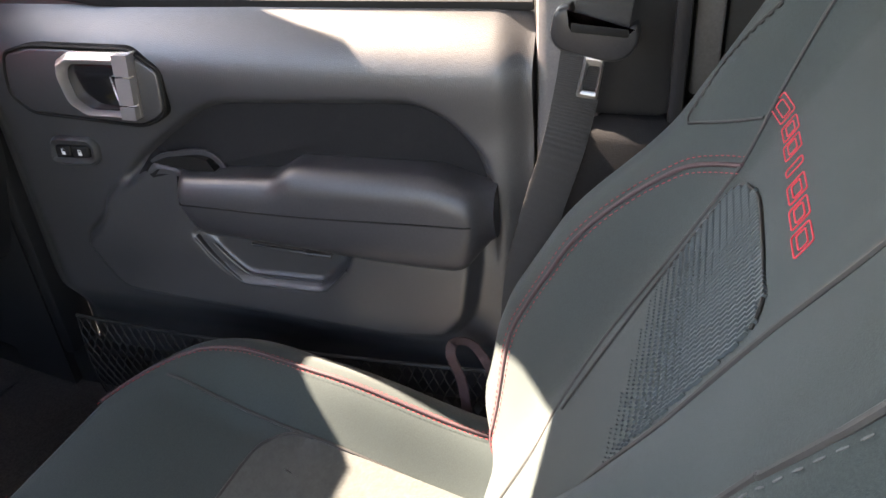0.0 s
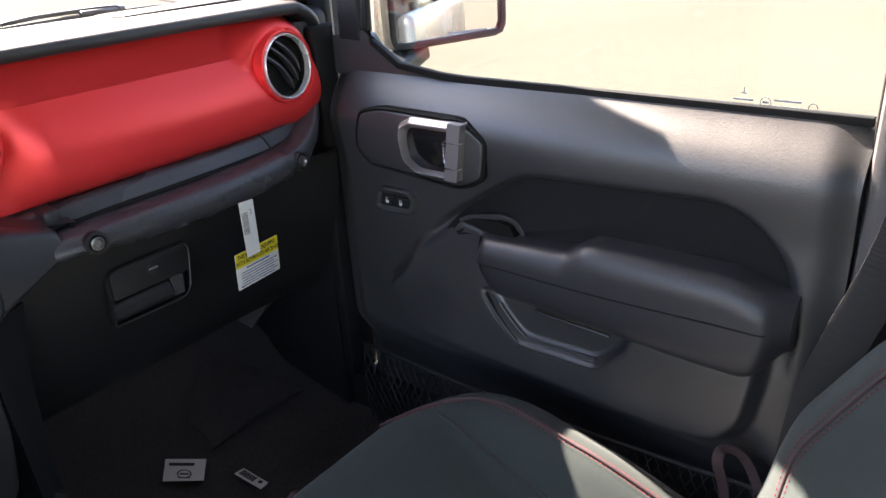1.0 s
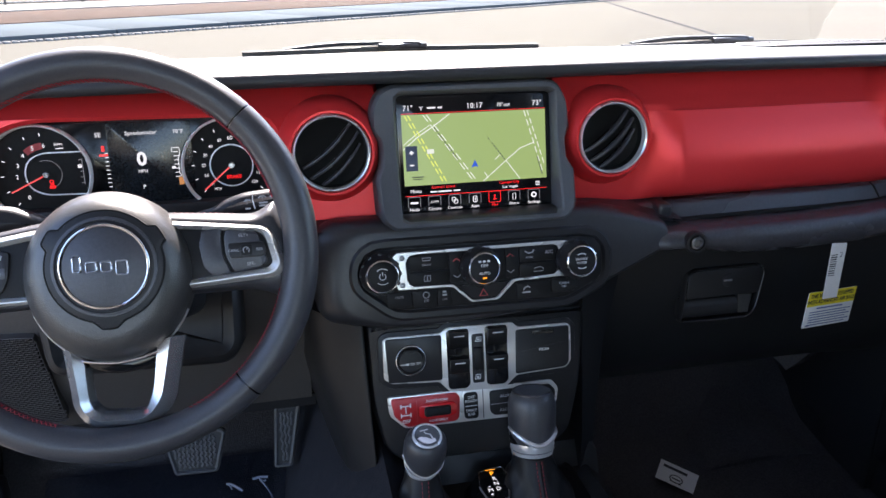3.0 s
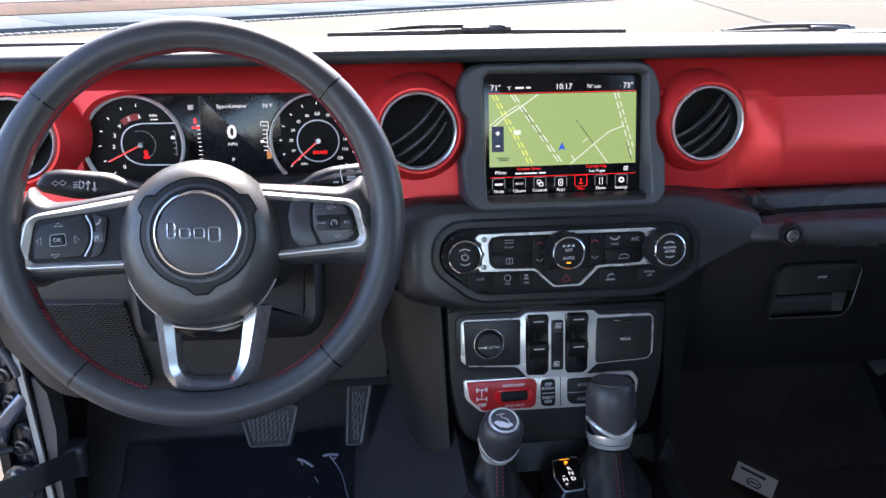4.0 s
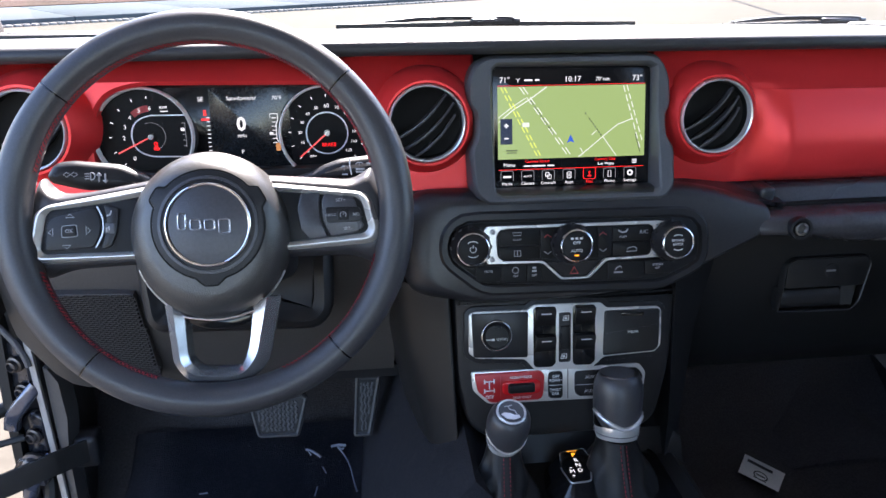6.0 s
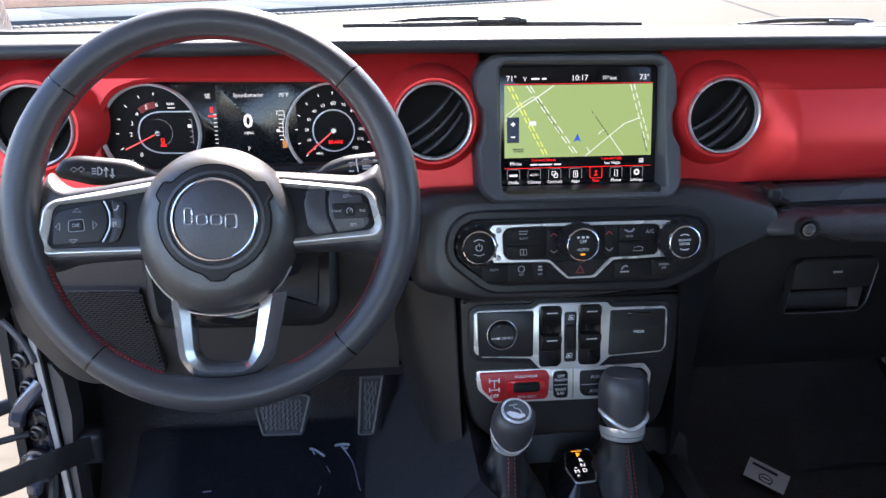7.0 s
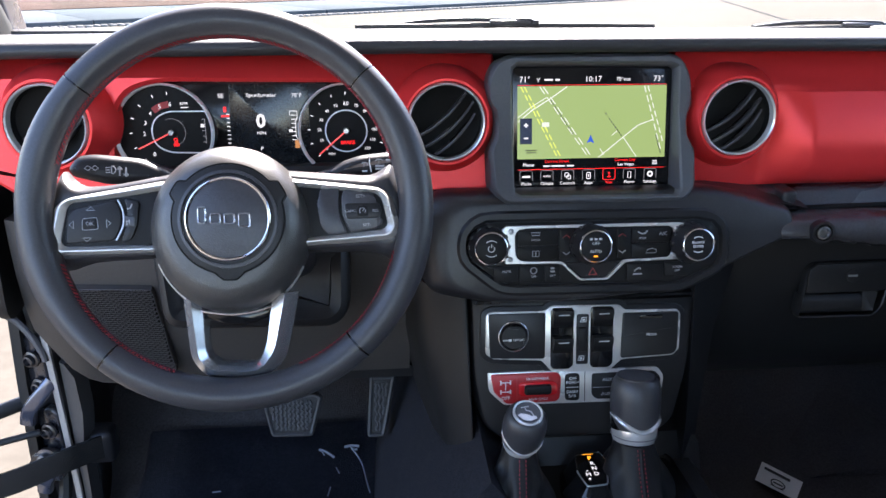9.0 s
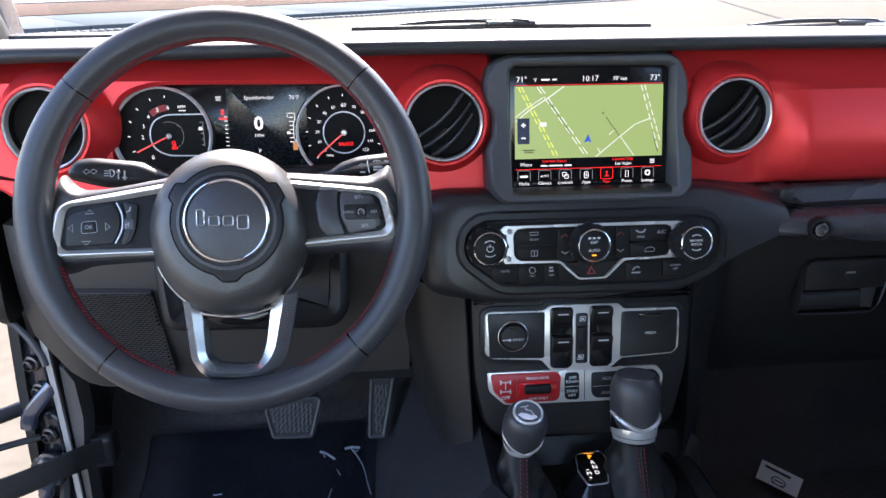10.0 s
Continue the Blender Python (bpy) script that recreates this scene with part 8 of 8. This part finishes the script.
part("collar_swoosh", tube(swoosh(0.0256, 0.0168, 0.0150, 0.0110, 0.055), 0.0022, 8, scale=[0.5 + 0.9 * math.sin(math.pi * (0.1 + 0.75 * j / 40)) for j in range(41)]), M_COLLAR, sh, "thin silver arc over the collar", m=SHM)
part("release_button", loops(bmesh.new(), [[((0.0264 + k) * math.cos(radians(q)), (0.0264 + k) * math.sin(radians(q)), h) for q, h in ((182, 0.015), (196, 0.0155), (212, 0.0165), (205, 0.020), (194, 0.024), (183, 0.028))] for k in (-0.004, 0.0012)]), M_GLOSSBLACK, sh, m=SHM)
bt, seam_line = boot((0.042, -0.112, TZ - 0.012), (0.0390, -0.100, -0.2675), 0.056, 0.0220, M_BOOT, sh, 0.09)
for k_ in (-0.0034, 0.0034):
    stitches([seam_line(t, k_) for t in np.linspace(0.98, 0.0, 24)], M_WHEELTHREAD, bt, length=0.0030, gap=0.0018, r=0.0005)
part("seam_ridge", tube([seam_line(t, 0, -0.0012) for t in np.linspace(0.98, 0, 14)], 0.0028, 8), M_BOOT, sh)
bz = fillet([(-0.035, -0.185), (0.108, -0.185), (0.108, -0.055), (0.085, -0.034), (0.012, -0.034), (0.004, -0.055), (-0.024, -0.062), (-0.034, -0.085)], 0.012)
part("surround", loops(bmesh.new(), [[(x, y, TZ - 0.004) for x, y in bz], [(x, y, TZ + 0.004) for x, y in bz], [(x, y, TZ + 0.006) for x, y in inset(bz, 0.002)], [(x, y, TZ + 0.004) for x, y in inset(bz, 0.007)]]), M_GLOSSBLACK, sh)
part("surround_edge", tube([(x, y, TZ + 0.005) for x, y in inset(bz, 0.001)][24:], 0.0014, 6), M_SILVER, sh)
ind = fillet([(-0.022, -0.135), (0.003, -0.133), (0.014, -0.091), (0.010, -0.072), (-0.021, -0.077), (-0.027, -0.108)], 0.005)
gi = part("gear_indicator", loops(bmesh.new(), [[(x, y, TZ) for x, y in inset(ind, -0.016)], [(x, y, -0.307) for x, y in ind], [(x, y, -0.305) for x, y in inset(ind, 0.0015)], [(x, y, -0.3055) for x, y in inset(ind, 0.003)]]), M_GLOSSBLACK, sh)
part("indicator_rim", tube([(x, y, -0.3055) for x, y in inset(ind, 0.001)], 0.0010, 6, closed=True), M_SILVER, gi)
GIM = Matrix.Translation((0, 0, -0.3050))
part("gear_letters", merge(text("R", 0.0082, -0.0050, -0.0945, 0.0), text("N", 0.0082, -0.0050, -0.1035, 0.0), text("D", 0.0082, -0.0050, -0.1130, 0.0), text("M", 0.0082, -0.0145, -0.1140, 0.0), bars([(-0.0145, -0.1075, 0.003, 0.0009), (-0.0150, -0.1215, 0.003, 0.0009), (-0.0150, -0.1215, 0.0009, 0.003)], 0, 0.0003)), G_WHITE, gi, m=GIM)
part("park_letter", merge(text("P", 0.0088, -0.0055, -0.0845, 0.0, bold=0.0003), bars([(-0.0055, -0.0775, 0.012, 0.0008)], 0, 0.0003)), G_AMBER, gi, "lit amber park letter", m=GIM)

tr_ = thing("transfer_lever", (-0.10, -0.12, TZ), "short black transfer case lever with silver collar", "gear lever")
TRM = Matrix.Translation((-0.0948, -0.113, -0.2590)) @ pose(0, 0, 0, 20, 3, 0)
part("knob", lathe([(0.0200, 0.004), (0.0212, 0.010), (0.0226, 0.018), (0.0236, 0.028), (0.0236, 0.037), (0.0222, 0.046), (0.0192, 0.0515), (0.0158, 0.0540)], 48), M_LEATHER, tr_, m=TRM)
part("knob_cap", lathe([(0.0150, 0.0520), (0.0144, 0.0548), (0.0001, 0.0556)], 36), M_BEZEL, tr_, m=TRM)
part("cap_ring", lathe([(0.0162, 0.0528), (0.0162, 0.0552), (0.0150, 0.0562), (0.0136, 0.0554)], 40, True), M_RING, tr_, "bright cap ring", m=TRM)
part("cap_print", merge(strip([(-0.008, 0.007), (-0.003, 0.008), (-0.002, 0.003), (0.004, 0.001), (0.006, -0.004), (0.006, -0.011)], 0.0011, 0.0552, 0.0560), strip([(-0.002, 0.008), (0.002, 0.009)], 0.0011, 0.0552, 0.0560), prism([(-0.0135, -0.004), (-0.009, -0.0015), (-0.002, -0.003), (0.004, -0.006), (0.009, -0.005), (0.010, -0.009), (0.002, -0.0125), (-0.007, -0.011)], 0.0550, 0.0558, 0)), M_SILVER, tr_, m=TRM @ Matrix.Diagonal((0.86, 0.86, 1.0, 1.0)))
part("collar", lathe([(0.0155, -0.0030), (0.0190, -0.0018), (0.0202, 0.0020), (0.0207, 0.0068), (0.0200, 0.0076)], 44), M_COLLAR, tr_, "satin silver collar", m=TRM)
part("collar_swoosh", tube(swoosh(0.0202, 0.0082, 0.0130, 0.0080, 0.10), 0.0016, 8), M_COLLAR, tr_, "thin silver arc over the collar", m=TRM)
bt2, seam_two = boot((-0.100, -0.135, TZ - 0.012), (-0.0950, -0.112, -0.2600), 0.050, 0.0180, M_BOOT, tr_, 0.14)
for k_ in (-0.0035, 0.0035):
    stitches([seam_two(t, k_) for t in np.linspace(0.98, 0.0, 24)], M_WHEELTHREAD, bt2, length=0.0028, gap=0.0018, r=0.0005)
bz2 = fillet([(-0.128, -0.22), (-0.055, -0.22), (-0.050, -0.10), (-0.064, -0.075), (-0.118, -0.075), (-0.128, -0.09)], 0.012)
part("surround", loops(bmesh.new(), [[(x, y, TZ - 0.004) for x, y in bz2], [(x, y, TZ + 0.003) for x, y in bz2], [(x, y, TZ + 0.005) for x, y in inset(bz2, 0.002)], [(x, y, TZ + 0.002) for x, y in inset(bz2, 0.006)]]), M_SATBLACK, tr_)

# ---- pedals and driver footwell ----
for nm, lab, c, po_, lean in (("brake_pedal", "wide black ribbed rubber brake pedal", (-0.366, 0.150, -0.380), [(-0.0340, -0.0275), (0.0245, -0.0290), (0.0395, 0.0270), (0.0300, 0.0330), (-0.0340, 0.0330), (-0.0445, 0.0150)], 22),
                              ("accelerator_pedal", "narrow black ribbed accelerator pedal", (-0.247, 0.150, -0.376), [(-0.0175, -0.0385), (0.0085, -0.0390), (0.0270, 0.0500), (-0.0110, 0.0500)], 22)):
    pd = thing(nm, (c[0], c[1] + 0.05, c[2] - 0.03), lab, "pedal")
    PM = plane(c, lean)
    po_ = fillet(po_, 0.006, 4)
    part("pad", prism(po_, -0.008, 0.002, 0.003, 3), M_RUBBER, pd, m=PM)
    part("pad_edge", ridge_band(po_, inset(po_, 0.0060), -0.004, 0.0020, 0.0052, 0.0030), M_PEDAL, pd, "worn grey rubber edge", m=PM)
    inn_ = inset(po_, 0.0085)
    us, vs_ = [q[0] for q in inn_], [q[1] for q in inn_]
    n_ = int((max(us) - min(us)) / 0.0060)
    for j in range(n_ + 1):
        u_ = min(us) + (max(us) - min(us)) * (j + 0.5) / (n_ + 1)
        line_ = [(u_ + 0.0014 * math.sin(k_ * 1.5 + j * 1.57), min(vs_) + (max(vs_) - min(vs_)) * k_ / 24, 0.0026) for k_ in range(25)]
        line_ = [q for q in line_ if inside(q[0], q[1], inn_)]
        if len(line_) > 4:
            part("rib", tube(line_, 0.0018, 5, up=(1, 0, 0)), M_PEDAL, pd, m=PM)
    part("arm", tube([Vector(c) + Vector((0, 0.02, 0.02)), Vector(c) + Vector((0.0, 0.07, 0.09)), Vector(c) + Vector((0.0, 0.08, 0.22))], 0.008, 8), M_DARKMETAL, pd)
fm = thing("floor_mat", (-0.40, 0.0, FLOOR), "dark carpet floor mat under a torn clear plastic film", "floor mat")
part("mat", loops(bmesh.new(), [[(-0.60, y, z), (-0.24, y, z), (-0.235, y, z - 0.006), (-0.605, y, z - 0.006)] for y, z in ((-0.40, FLOOR + 0.012), (0.10, FLOOR + 0.012), (0.20, FLOOR + 0.034), (0.25, FLOOR + 0.066))]), M_MAT, fm)
film = grid_surface(lambda u, v: (-0.555 + 0.285 * u, -0.30 + 0.545 * v, FLOOR + 0.020 + 0.05 * ease(v, 0.72, 1.0) + 0.004 * noise.noise((u * 9, v * 14, 0.3)) + 0.006 * ease(u, 0.9, 1.0)), 60, 90)
fl_ = part("film", film, M_FILM, fm, "clear plastic protective film", angle=180)
fl_.visible_shadow = False
M_CREASE = mat("film_crease", (0.16, 0.18, 0.22), 0.2, bump=0.0)
for p, w_ in (([(-0.339, 0.189), (-0.330, 0.186), (-0.321, 0.180), (-0.316, 0.176)], 1.8), ([(-0.336, 0.190), (-0.331, 0.180)], 1.2), ([(-0.301, 0.191), (-0.290, 0.1925), (-0.278, 0.191)], 2.0), ([(-0.291, 0.192), (-0.286, 0.186), (-0.281, 0.187)], 1.4), ([(-0.290, 0.189), (-0.283, 0.180), (-0.273, 0.162), (-0.267, 0.136), (-0.263, 0.120)], 1.1),
              ([(-0.321, 0.132), (-0.325, 0.118)], 0.9), ([(-0.313, 0.161), (-0.308, 0.152)], 0.8), ([(-0.492, 0.135), (-0.480, 0.136)], 0.7)):
    part("film_fold", sweep(smooth([(x, y, FLOOR + 0.0235 + 0.05 * ease((y + 0.30) / 0.545, 0.72, 1.0)) for x, y in p], 5), [(-0.001 * w_, -0.001), (0.001 * w_, -0.001), (0.0006 * w_, 0.0014 * w_), (-0.0006 * w_, 0.0010 * w_)]), M_CREASE, fm)
single("tunnel_side_carpet", grid_surface(lambda u, v: (-0.262 + 0.10 * u * u + 0.03 * u, -0.15 + 0.55 * v, FLOOR + 0.005 + 0.24 * u - 0.02 * (1 - u) + 0.05 * v * u), 14, 20, back=lambda c: (c.x + 0.05, c.y, c.z - 0.06)), M_MAT, "dark carpet on the side of the tunnel", "carpet", kind="structure")
single("scuff_strip", sweep(smooth([(-0.170, 0.30, -0.31), (-0.176, 0.20, -0.335), (-0.182, 0.10, -0.355), (-0.190, 0.02, -0.375)], 5), fillet([(-0.010, -0.001), (0.010, -0.001), (0.010, 0.001), (-0.010, 0.001)], 0.0008)), mat("worn_carpet", (0.10, 0.10, 0.11), 0.95, grain=300, bump=1.0, dist=0.002, var=0.4), "worn grey edge strip of the tunnel carpet", "trim", kind="structure")

# ---- driver door opening ----
op = thing("door_opening_trim", (-0.70, 0.1, -0.5), "black plastic kick trim and painted jamb at the driver door opening", "trim", kind="structure")
part("kick_trim", grid_surface(lambda u, v: (-0.640 - 0.045 * u, 0.125 + 0.24 * u, -0.53 + 0.34 * v), 10, 10, back=lambda c: (c.x - 0.02, c.y, c.z)), M_PLASTIC, op)
part("dash_end_cap", prism(fillet([(-0.02, -0.16), (0.30, -0.10), (0.30, 0.13), (0.0, 0.135)], 0.03), -0.012, 0.0, 0.004), M_PLASTIC, op, m=Matrix(((0, 0, -1, -0.676), (1, 0, 0, 0.04), (0, 1, 0, 0.0), (0, 0, 0, 1))))
part("jamb_panel", rbox((-0.716, 0.14, -0.62), (-0.672, 0.42, 0.12), 0.012), M_BODYDARK, op, "dark painted jamb")
part("weather_seal", tube(smooth([(-0.690, 0.135, 0.10), (-0.690, 0.130, -0.15), (-0.690, 0.150, -0.35), (-0.690, 0.10, -0.50), (-0.690, -0.10, -0.535)], 6), 0.009, 8), M_RUBBER, op)
part("sill_plate", rbox((-0.76, -0.90, -0.60), (-0.67, 0.16, -0.53), 0.012), M_BODYDARK, op)
part("gap_seal", loops(bmesh.new(), [[(x - 0.012, 0.128, z), (x + 0.004, 0.120, z), (x + 0.006, 0.15, z), (x - 0.010, 0.15, z)] for x, z in ((-0.704, 0.05), (-0.706, -0.19), (-0.712, -0.29), (-0.716, -0.40), (-0.716, -0.55))]), M_RUBBER, op)
for z, hx in ((-0.262, -0.6930), (-0.372, -0.6900)):
    hg = part("hinge", prism(fillet([(-0.018, -0.046), (0.018, -0.040), (0.019, 0.036), (0.004, 0.044), (-0.016, 0.034)], 0.008), 0.0, 0.012, 0.004, 3), M_HINGE, op, "dark painted steel door hinge with bolts", m=plane((hx, 0.136, z), 0, -20))
    part("hinge_arm", sweep(smooth([(hx - 0.020, 0.112, z - 0.082), (hx - 0.013, 0.108, z - 0.062), (hx + 0.004, 0.110, z - 0.040), (hx + 0.020, 0.116, z - 0.022)], 6), fillet([(-0.011, -0.006), (0.011, -0.006), (0.009, 0.006), (-0.009, 0.006)], 0.004, 3), up=(0, -1, 0)), M_HINGEARM, hg, "glossy painted hinge arm with a bluish reflection in its colour")
    for dx, dz in ((0.001, 0.010), (0.004, -0.030)):
        bo = part("bolt", lathe([(0.0001, 0.010), (0.004, 0.010), (0.0055, 0.014), (0.0074, 0.0135), (0.0080, 0.008), (0.0110, 0.007), (0.0115, 0.004)], 20), M_DARKMETAL, hg, "steel bolt head", m=plane((hx + dx, 0.122, z + dz), 0, -20))
part("check_bracket", prism(fillet([(-0.034, -0.030), (0.024, -0.026), (0.024, 0.006), (0.008, 0.020), (-0.010, 0.016), (-0.022, -0.004)], 0.006), 0.0, 0.016, 0.003, 3), M_HINGE, op, m=plane((-0.703, 0.124, -0.410), 0, -10))
part("bracket_bolt", lathe([(0.0001, 0.020), (0.005, 0.020), (0.007, 0.025), (0.0095, 0.024), (0.0105, 0.016), (0.0145, 0.015), (0.015, 0.010)], 24), M_TONGUE, op, "steel bolt head", m=plane((-0.695, 0.124, -0.400), 0, -10))
part("link_rod", tube([(-0.700, 0.112, -0.360), (-0.735, 0.100, -0.362), (-0.80, 0.075, -0.366)], 0.0048, 8), M_RUBBER, op)
part("jamb_flange", loops(bmesh.new(), [fillet([(x - 0.0050, 0.112, z), (x + 0.0055, 0.106, z), (x + 0.0060, 0.112, z), (x - 0.0045, 0.122, z)], 0.0015, 2) for x, z in ((-0.672, -0.10), (-0.671, -0.22), (-0.669, -0.30), (-0.667, -0.38), (-0.6660, -0.46), (-0.666, -0.55))]), M_FLANGE, op, "bright painted flange edge")
# lit bevel of the kick trim, its light put into the colour
part("kick_bevel", loops(bmesh.new(), [[(-0.6585, 0.112, z), (x, 0.104, z), (x + 0.006, 0.13, z), (-0.6585, 0.15, z)] for x, z in ((-0.650, -0.255), (-0.640, -0.275), (-0.638, -0.33), (-0.645, -0.385), (-0.648, -0.53))]), M_BEVEL, op)
part("door_cable", tube(smooth([(-0.760, 0.085, -0.150), (-0.712, 0.112, -0.186), (-0.690, 0.112, -0.210), (-0.676, 0.108, -0.236), (-0.672, 0.106, -0.250)], 6), 0.0042, 8), M_BEIGE, op)
stp = thing("door_check_strap", (-0.72, 0.06, -0.45), "black woven door check strap from body to open door", "strap")
part("strap", sweep(smooth([(-0.622, 0.125, -0.394), (-0.640, 0.090, -0.382), (-0.66, 0.058, -0.373), (-0.72, 0.028, -0.381), (-0.85, 0.0, -0.40)], 6), fillet([(-0.0025, -0.017), (0.0025, -0.017), (0.0025, 0.017), (-0.0025, 0.017)], 0.002, 2)), M_WEB, stp)
part("strap_socket", rbox((-0.668, 0.115, -0.420), (-0.612, 0.150, -0.370), 0.008, 3), M_SATBLACK, stp)
hn = thing("wiring_loom", (-0.76, 0.10, -0.33), "black ribbed wiring loom between body and door", "cable")
part("hose", tube(smooth([(-0.705, 0.15, -0.325), (-0.75, 0.12, -0.330), (-0.82, 0.08, -0.335), (-0.90, 0.04, -0.335)], 6), 0.010, 10), M_RUBBER, hn)
dd = thing("driver_door", (-0.98, 0.12, -0.55), "open driver door edge with dark painted frame", "car door")
part("door_edge", rbox((-1.70, 0.115, -0.60), (-0.80, 0.175, 0.05), 0.015), M_BODYDARK, dd)
part("door_trim", rbox((-1.70, 0.095, -0.57), (-0.83, 0.116, 0.03), 0.010), M_PLASTIC, dd)

# ---- wipers and dash speaker grilles ----
for x0, x1, xm, dz in ((-0.265, 0.222, 0.0, -0.002), (0.375, 0.70, 0.60, -0.008)):
    wi = thing("wiper", ((x0 + x1) / 2, 0.45, 0.12), "black wiper blade resting at the windshield base", "wiper", group="windshield wipers")
    part("blade", sweep([(x0, 0.450, 0.138 + dz), ((x0 + x1) / 2, 0.455, 0.140 + dz), (x1, 0.450, 0.138 + dz)], fillet([(-0.004, -0.005), (0.004, -0.005), (0.0025, 0.003), (-0.0025, 0.003)], 0.0015, 2)), M_RUBBER, wi)
    part("arm", sweep(smooth([(xm - 0.20, 0.465, 0.139 + dz), (xm - 0.12, 0.47, 0.146 + dz), (xm, 0.455, 0.147 + dz), (xm + 0.02, 0.452, 0.144 + dz)], 5), fillet([(-0.007, -0.003), (0.007, -0.003), (0.006, 0.004), (-0.006, 0.004)], 0.002, 2)), M_SATBLACK, wi)
    part("clip", rbox((xm - 0.050, 0.446, 0.138 + dz), (xm + 0.030, 0.464, 0.148 + dz), 0.003), M_DARKMETAL, wi)
for s in (-1, 1):
    gr = thing("speaker_grille", (s * 0.56, 0.2, 0.165), "perforated grey speaker grille in the dash top", "speaker grille", group="dash speaker grilles")
    ol = fillet([(s * 0.44, 0.13), (s * 0.645, 0.11), (s * 0.650, 0.26), (s * 0.47, 0.27)], 0.02)
    pz = lambda y: 0.1625 - 0.0774 * (y - 0.050)
    part("cover", loops(bmesh.new(), [[(x, y, pz(y) - 0.004) for x, y in ol], [(x, y, pz(y) + 0.002) for x, y in ol], [(x, y, pz(y) + 0.004) for x, y in inset(ol, 0.004)]]), M_DASHTOP, gr)
    hb_ = bmesh.new()
    for r in range(24):
        for c in range(36):
            x, y = 0.435 + c * 0.0065 + (0.003 if r % 2 else 0), 0.115 + r * 0.0068
            if sdf(s * x, y, ol) < -0.008:
                loops(hb_, [[(s * x + 0.0018 * math.cos(a), y + 0.0018 * math.sin(a), h) for a in (0.3, 1.35, 2.4, 3.44, 4.5, 5.5)] for h in (pz(y) + 0.003, pz(y) + 0.0046)])
    tagged(part("perforation", hb_, M_INK, gr), kind="stuff")

# ---- own flank and neighbours behind, seen in the door mirror ----
sd = thing("car_side", (0.78, -1.5, -0.6), "silver body side of the car behind the passenger door", "car body", kind="structure")
part("rear_flank", rbox((0.742, -2.4, -0.62), (0.80, -0.78, 0.06), 0.03, 3), M_BODY, sd)
part("rear_glass", rbox((0.742, -2.3, 0.08), (0.752, -0.95, 0.52), 0.002), M_GLOSSBLACK, sd)
part("rear_door_handle", rbox((0.800, -1.05, -0.06), (0.818, -0.92, -0.03), 0.006), M_BODY, sd)
part("fender_flare", sweep(smooth([(0.82, -1.55, -0.62), (0.84, -1.62, -0.35), (0.85, -1.95, -0.22), (0.84, -2.28, -0.35), (0.82, -2.36, -0.62)], 5), fillet([(-0.05, -0.02), (0.05, -0.02), (0.05, 0.02), (-0.05, 0.02)], 0.01)), M_PLASTIC, sd)


def parked_car(x, y, turn, paint, label, length=4.6, width=1.85, height=1.7):
    c = thing("parked_car", (x, y, GZ), label, "car", group="cars parked behind")
    m = Matrix.Translation((x, y, GZ)) @ pose(0, 0, 0, 0, 0, turn)
    L, W = length / 2, width / 2
    prof = [(-L, 0.35), (-L + 0.05, 0.95), (-L + 0.25, 1.05), (-L + 0.55, height), (L - 1.9, height), (L - 1.15, 1.08), (L - 0.1, 0.95), (L, 0.40)]
    part("body", loops(bmesh.new(), [[(xx * k, yy, z if z < 1.06 else z) for yy, z in prof] for xx, k in ((-W, 1), (W, 1))]), paint, c, m=m)
    for s in (-1, 1):
        part("side_glass", loops(bmesh.new(), [[(s * (W + e), yy, z) for yy, z in ((-L + 0.55, 1.10), (-L + 0.70, height - 0.12), (L - 1.95, height - 0.12), (L - 1.35, 1.12))] for e in (0.002, 0.010)]), M_GLOSSBLACK, c, m=m)
        for yy in (-L + 0.85, L - 0.85):
            part("wheel", loops(bmesh.new(), [[(s * (W - 0.18) + s * e, yy + 0.34 * math.cos(a), 0.34 + 0.34 * math.sin(a)) for a in [2 * math.pi * j / 24 for j in range(24)]] for e in (0.0, 0.2)]), M_RUBBER, c, m=m)
        part("tail_lamp", moved(rbox((s * (W - 0.20) - 0.12, L - 0.06, 0.75), (s * (W - 0.20) + 0.12, L + 0.01, 0.95), 0.02), Matrix.Identity(4)), M_REDPLASTIC, c, m=m)
    part("windscreen", rbox((-W + 0.12, L - 1.50, 1.12), (W - 0.12, L - 1.42, height - 0.18), 0.02), M_GLOSSBLACK, c, m=m)
    return c


parked_car(-2.9, -44.0, 2, M_WHITECAR, "white parked sport utility car behind on the pavement")
parked_car(3.4, -22.0, 4, M_BODY, "silver parked car further behind on the pavement")
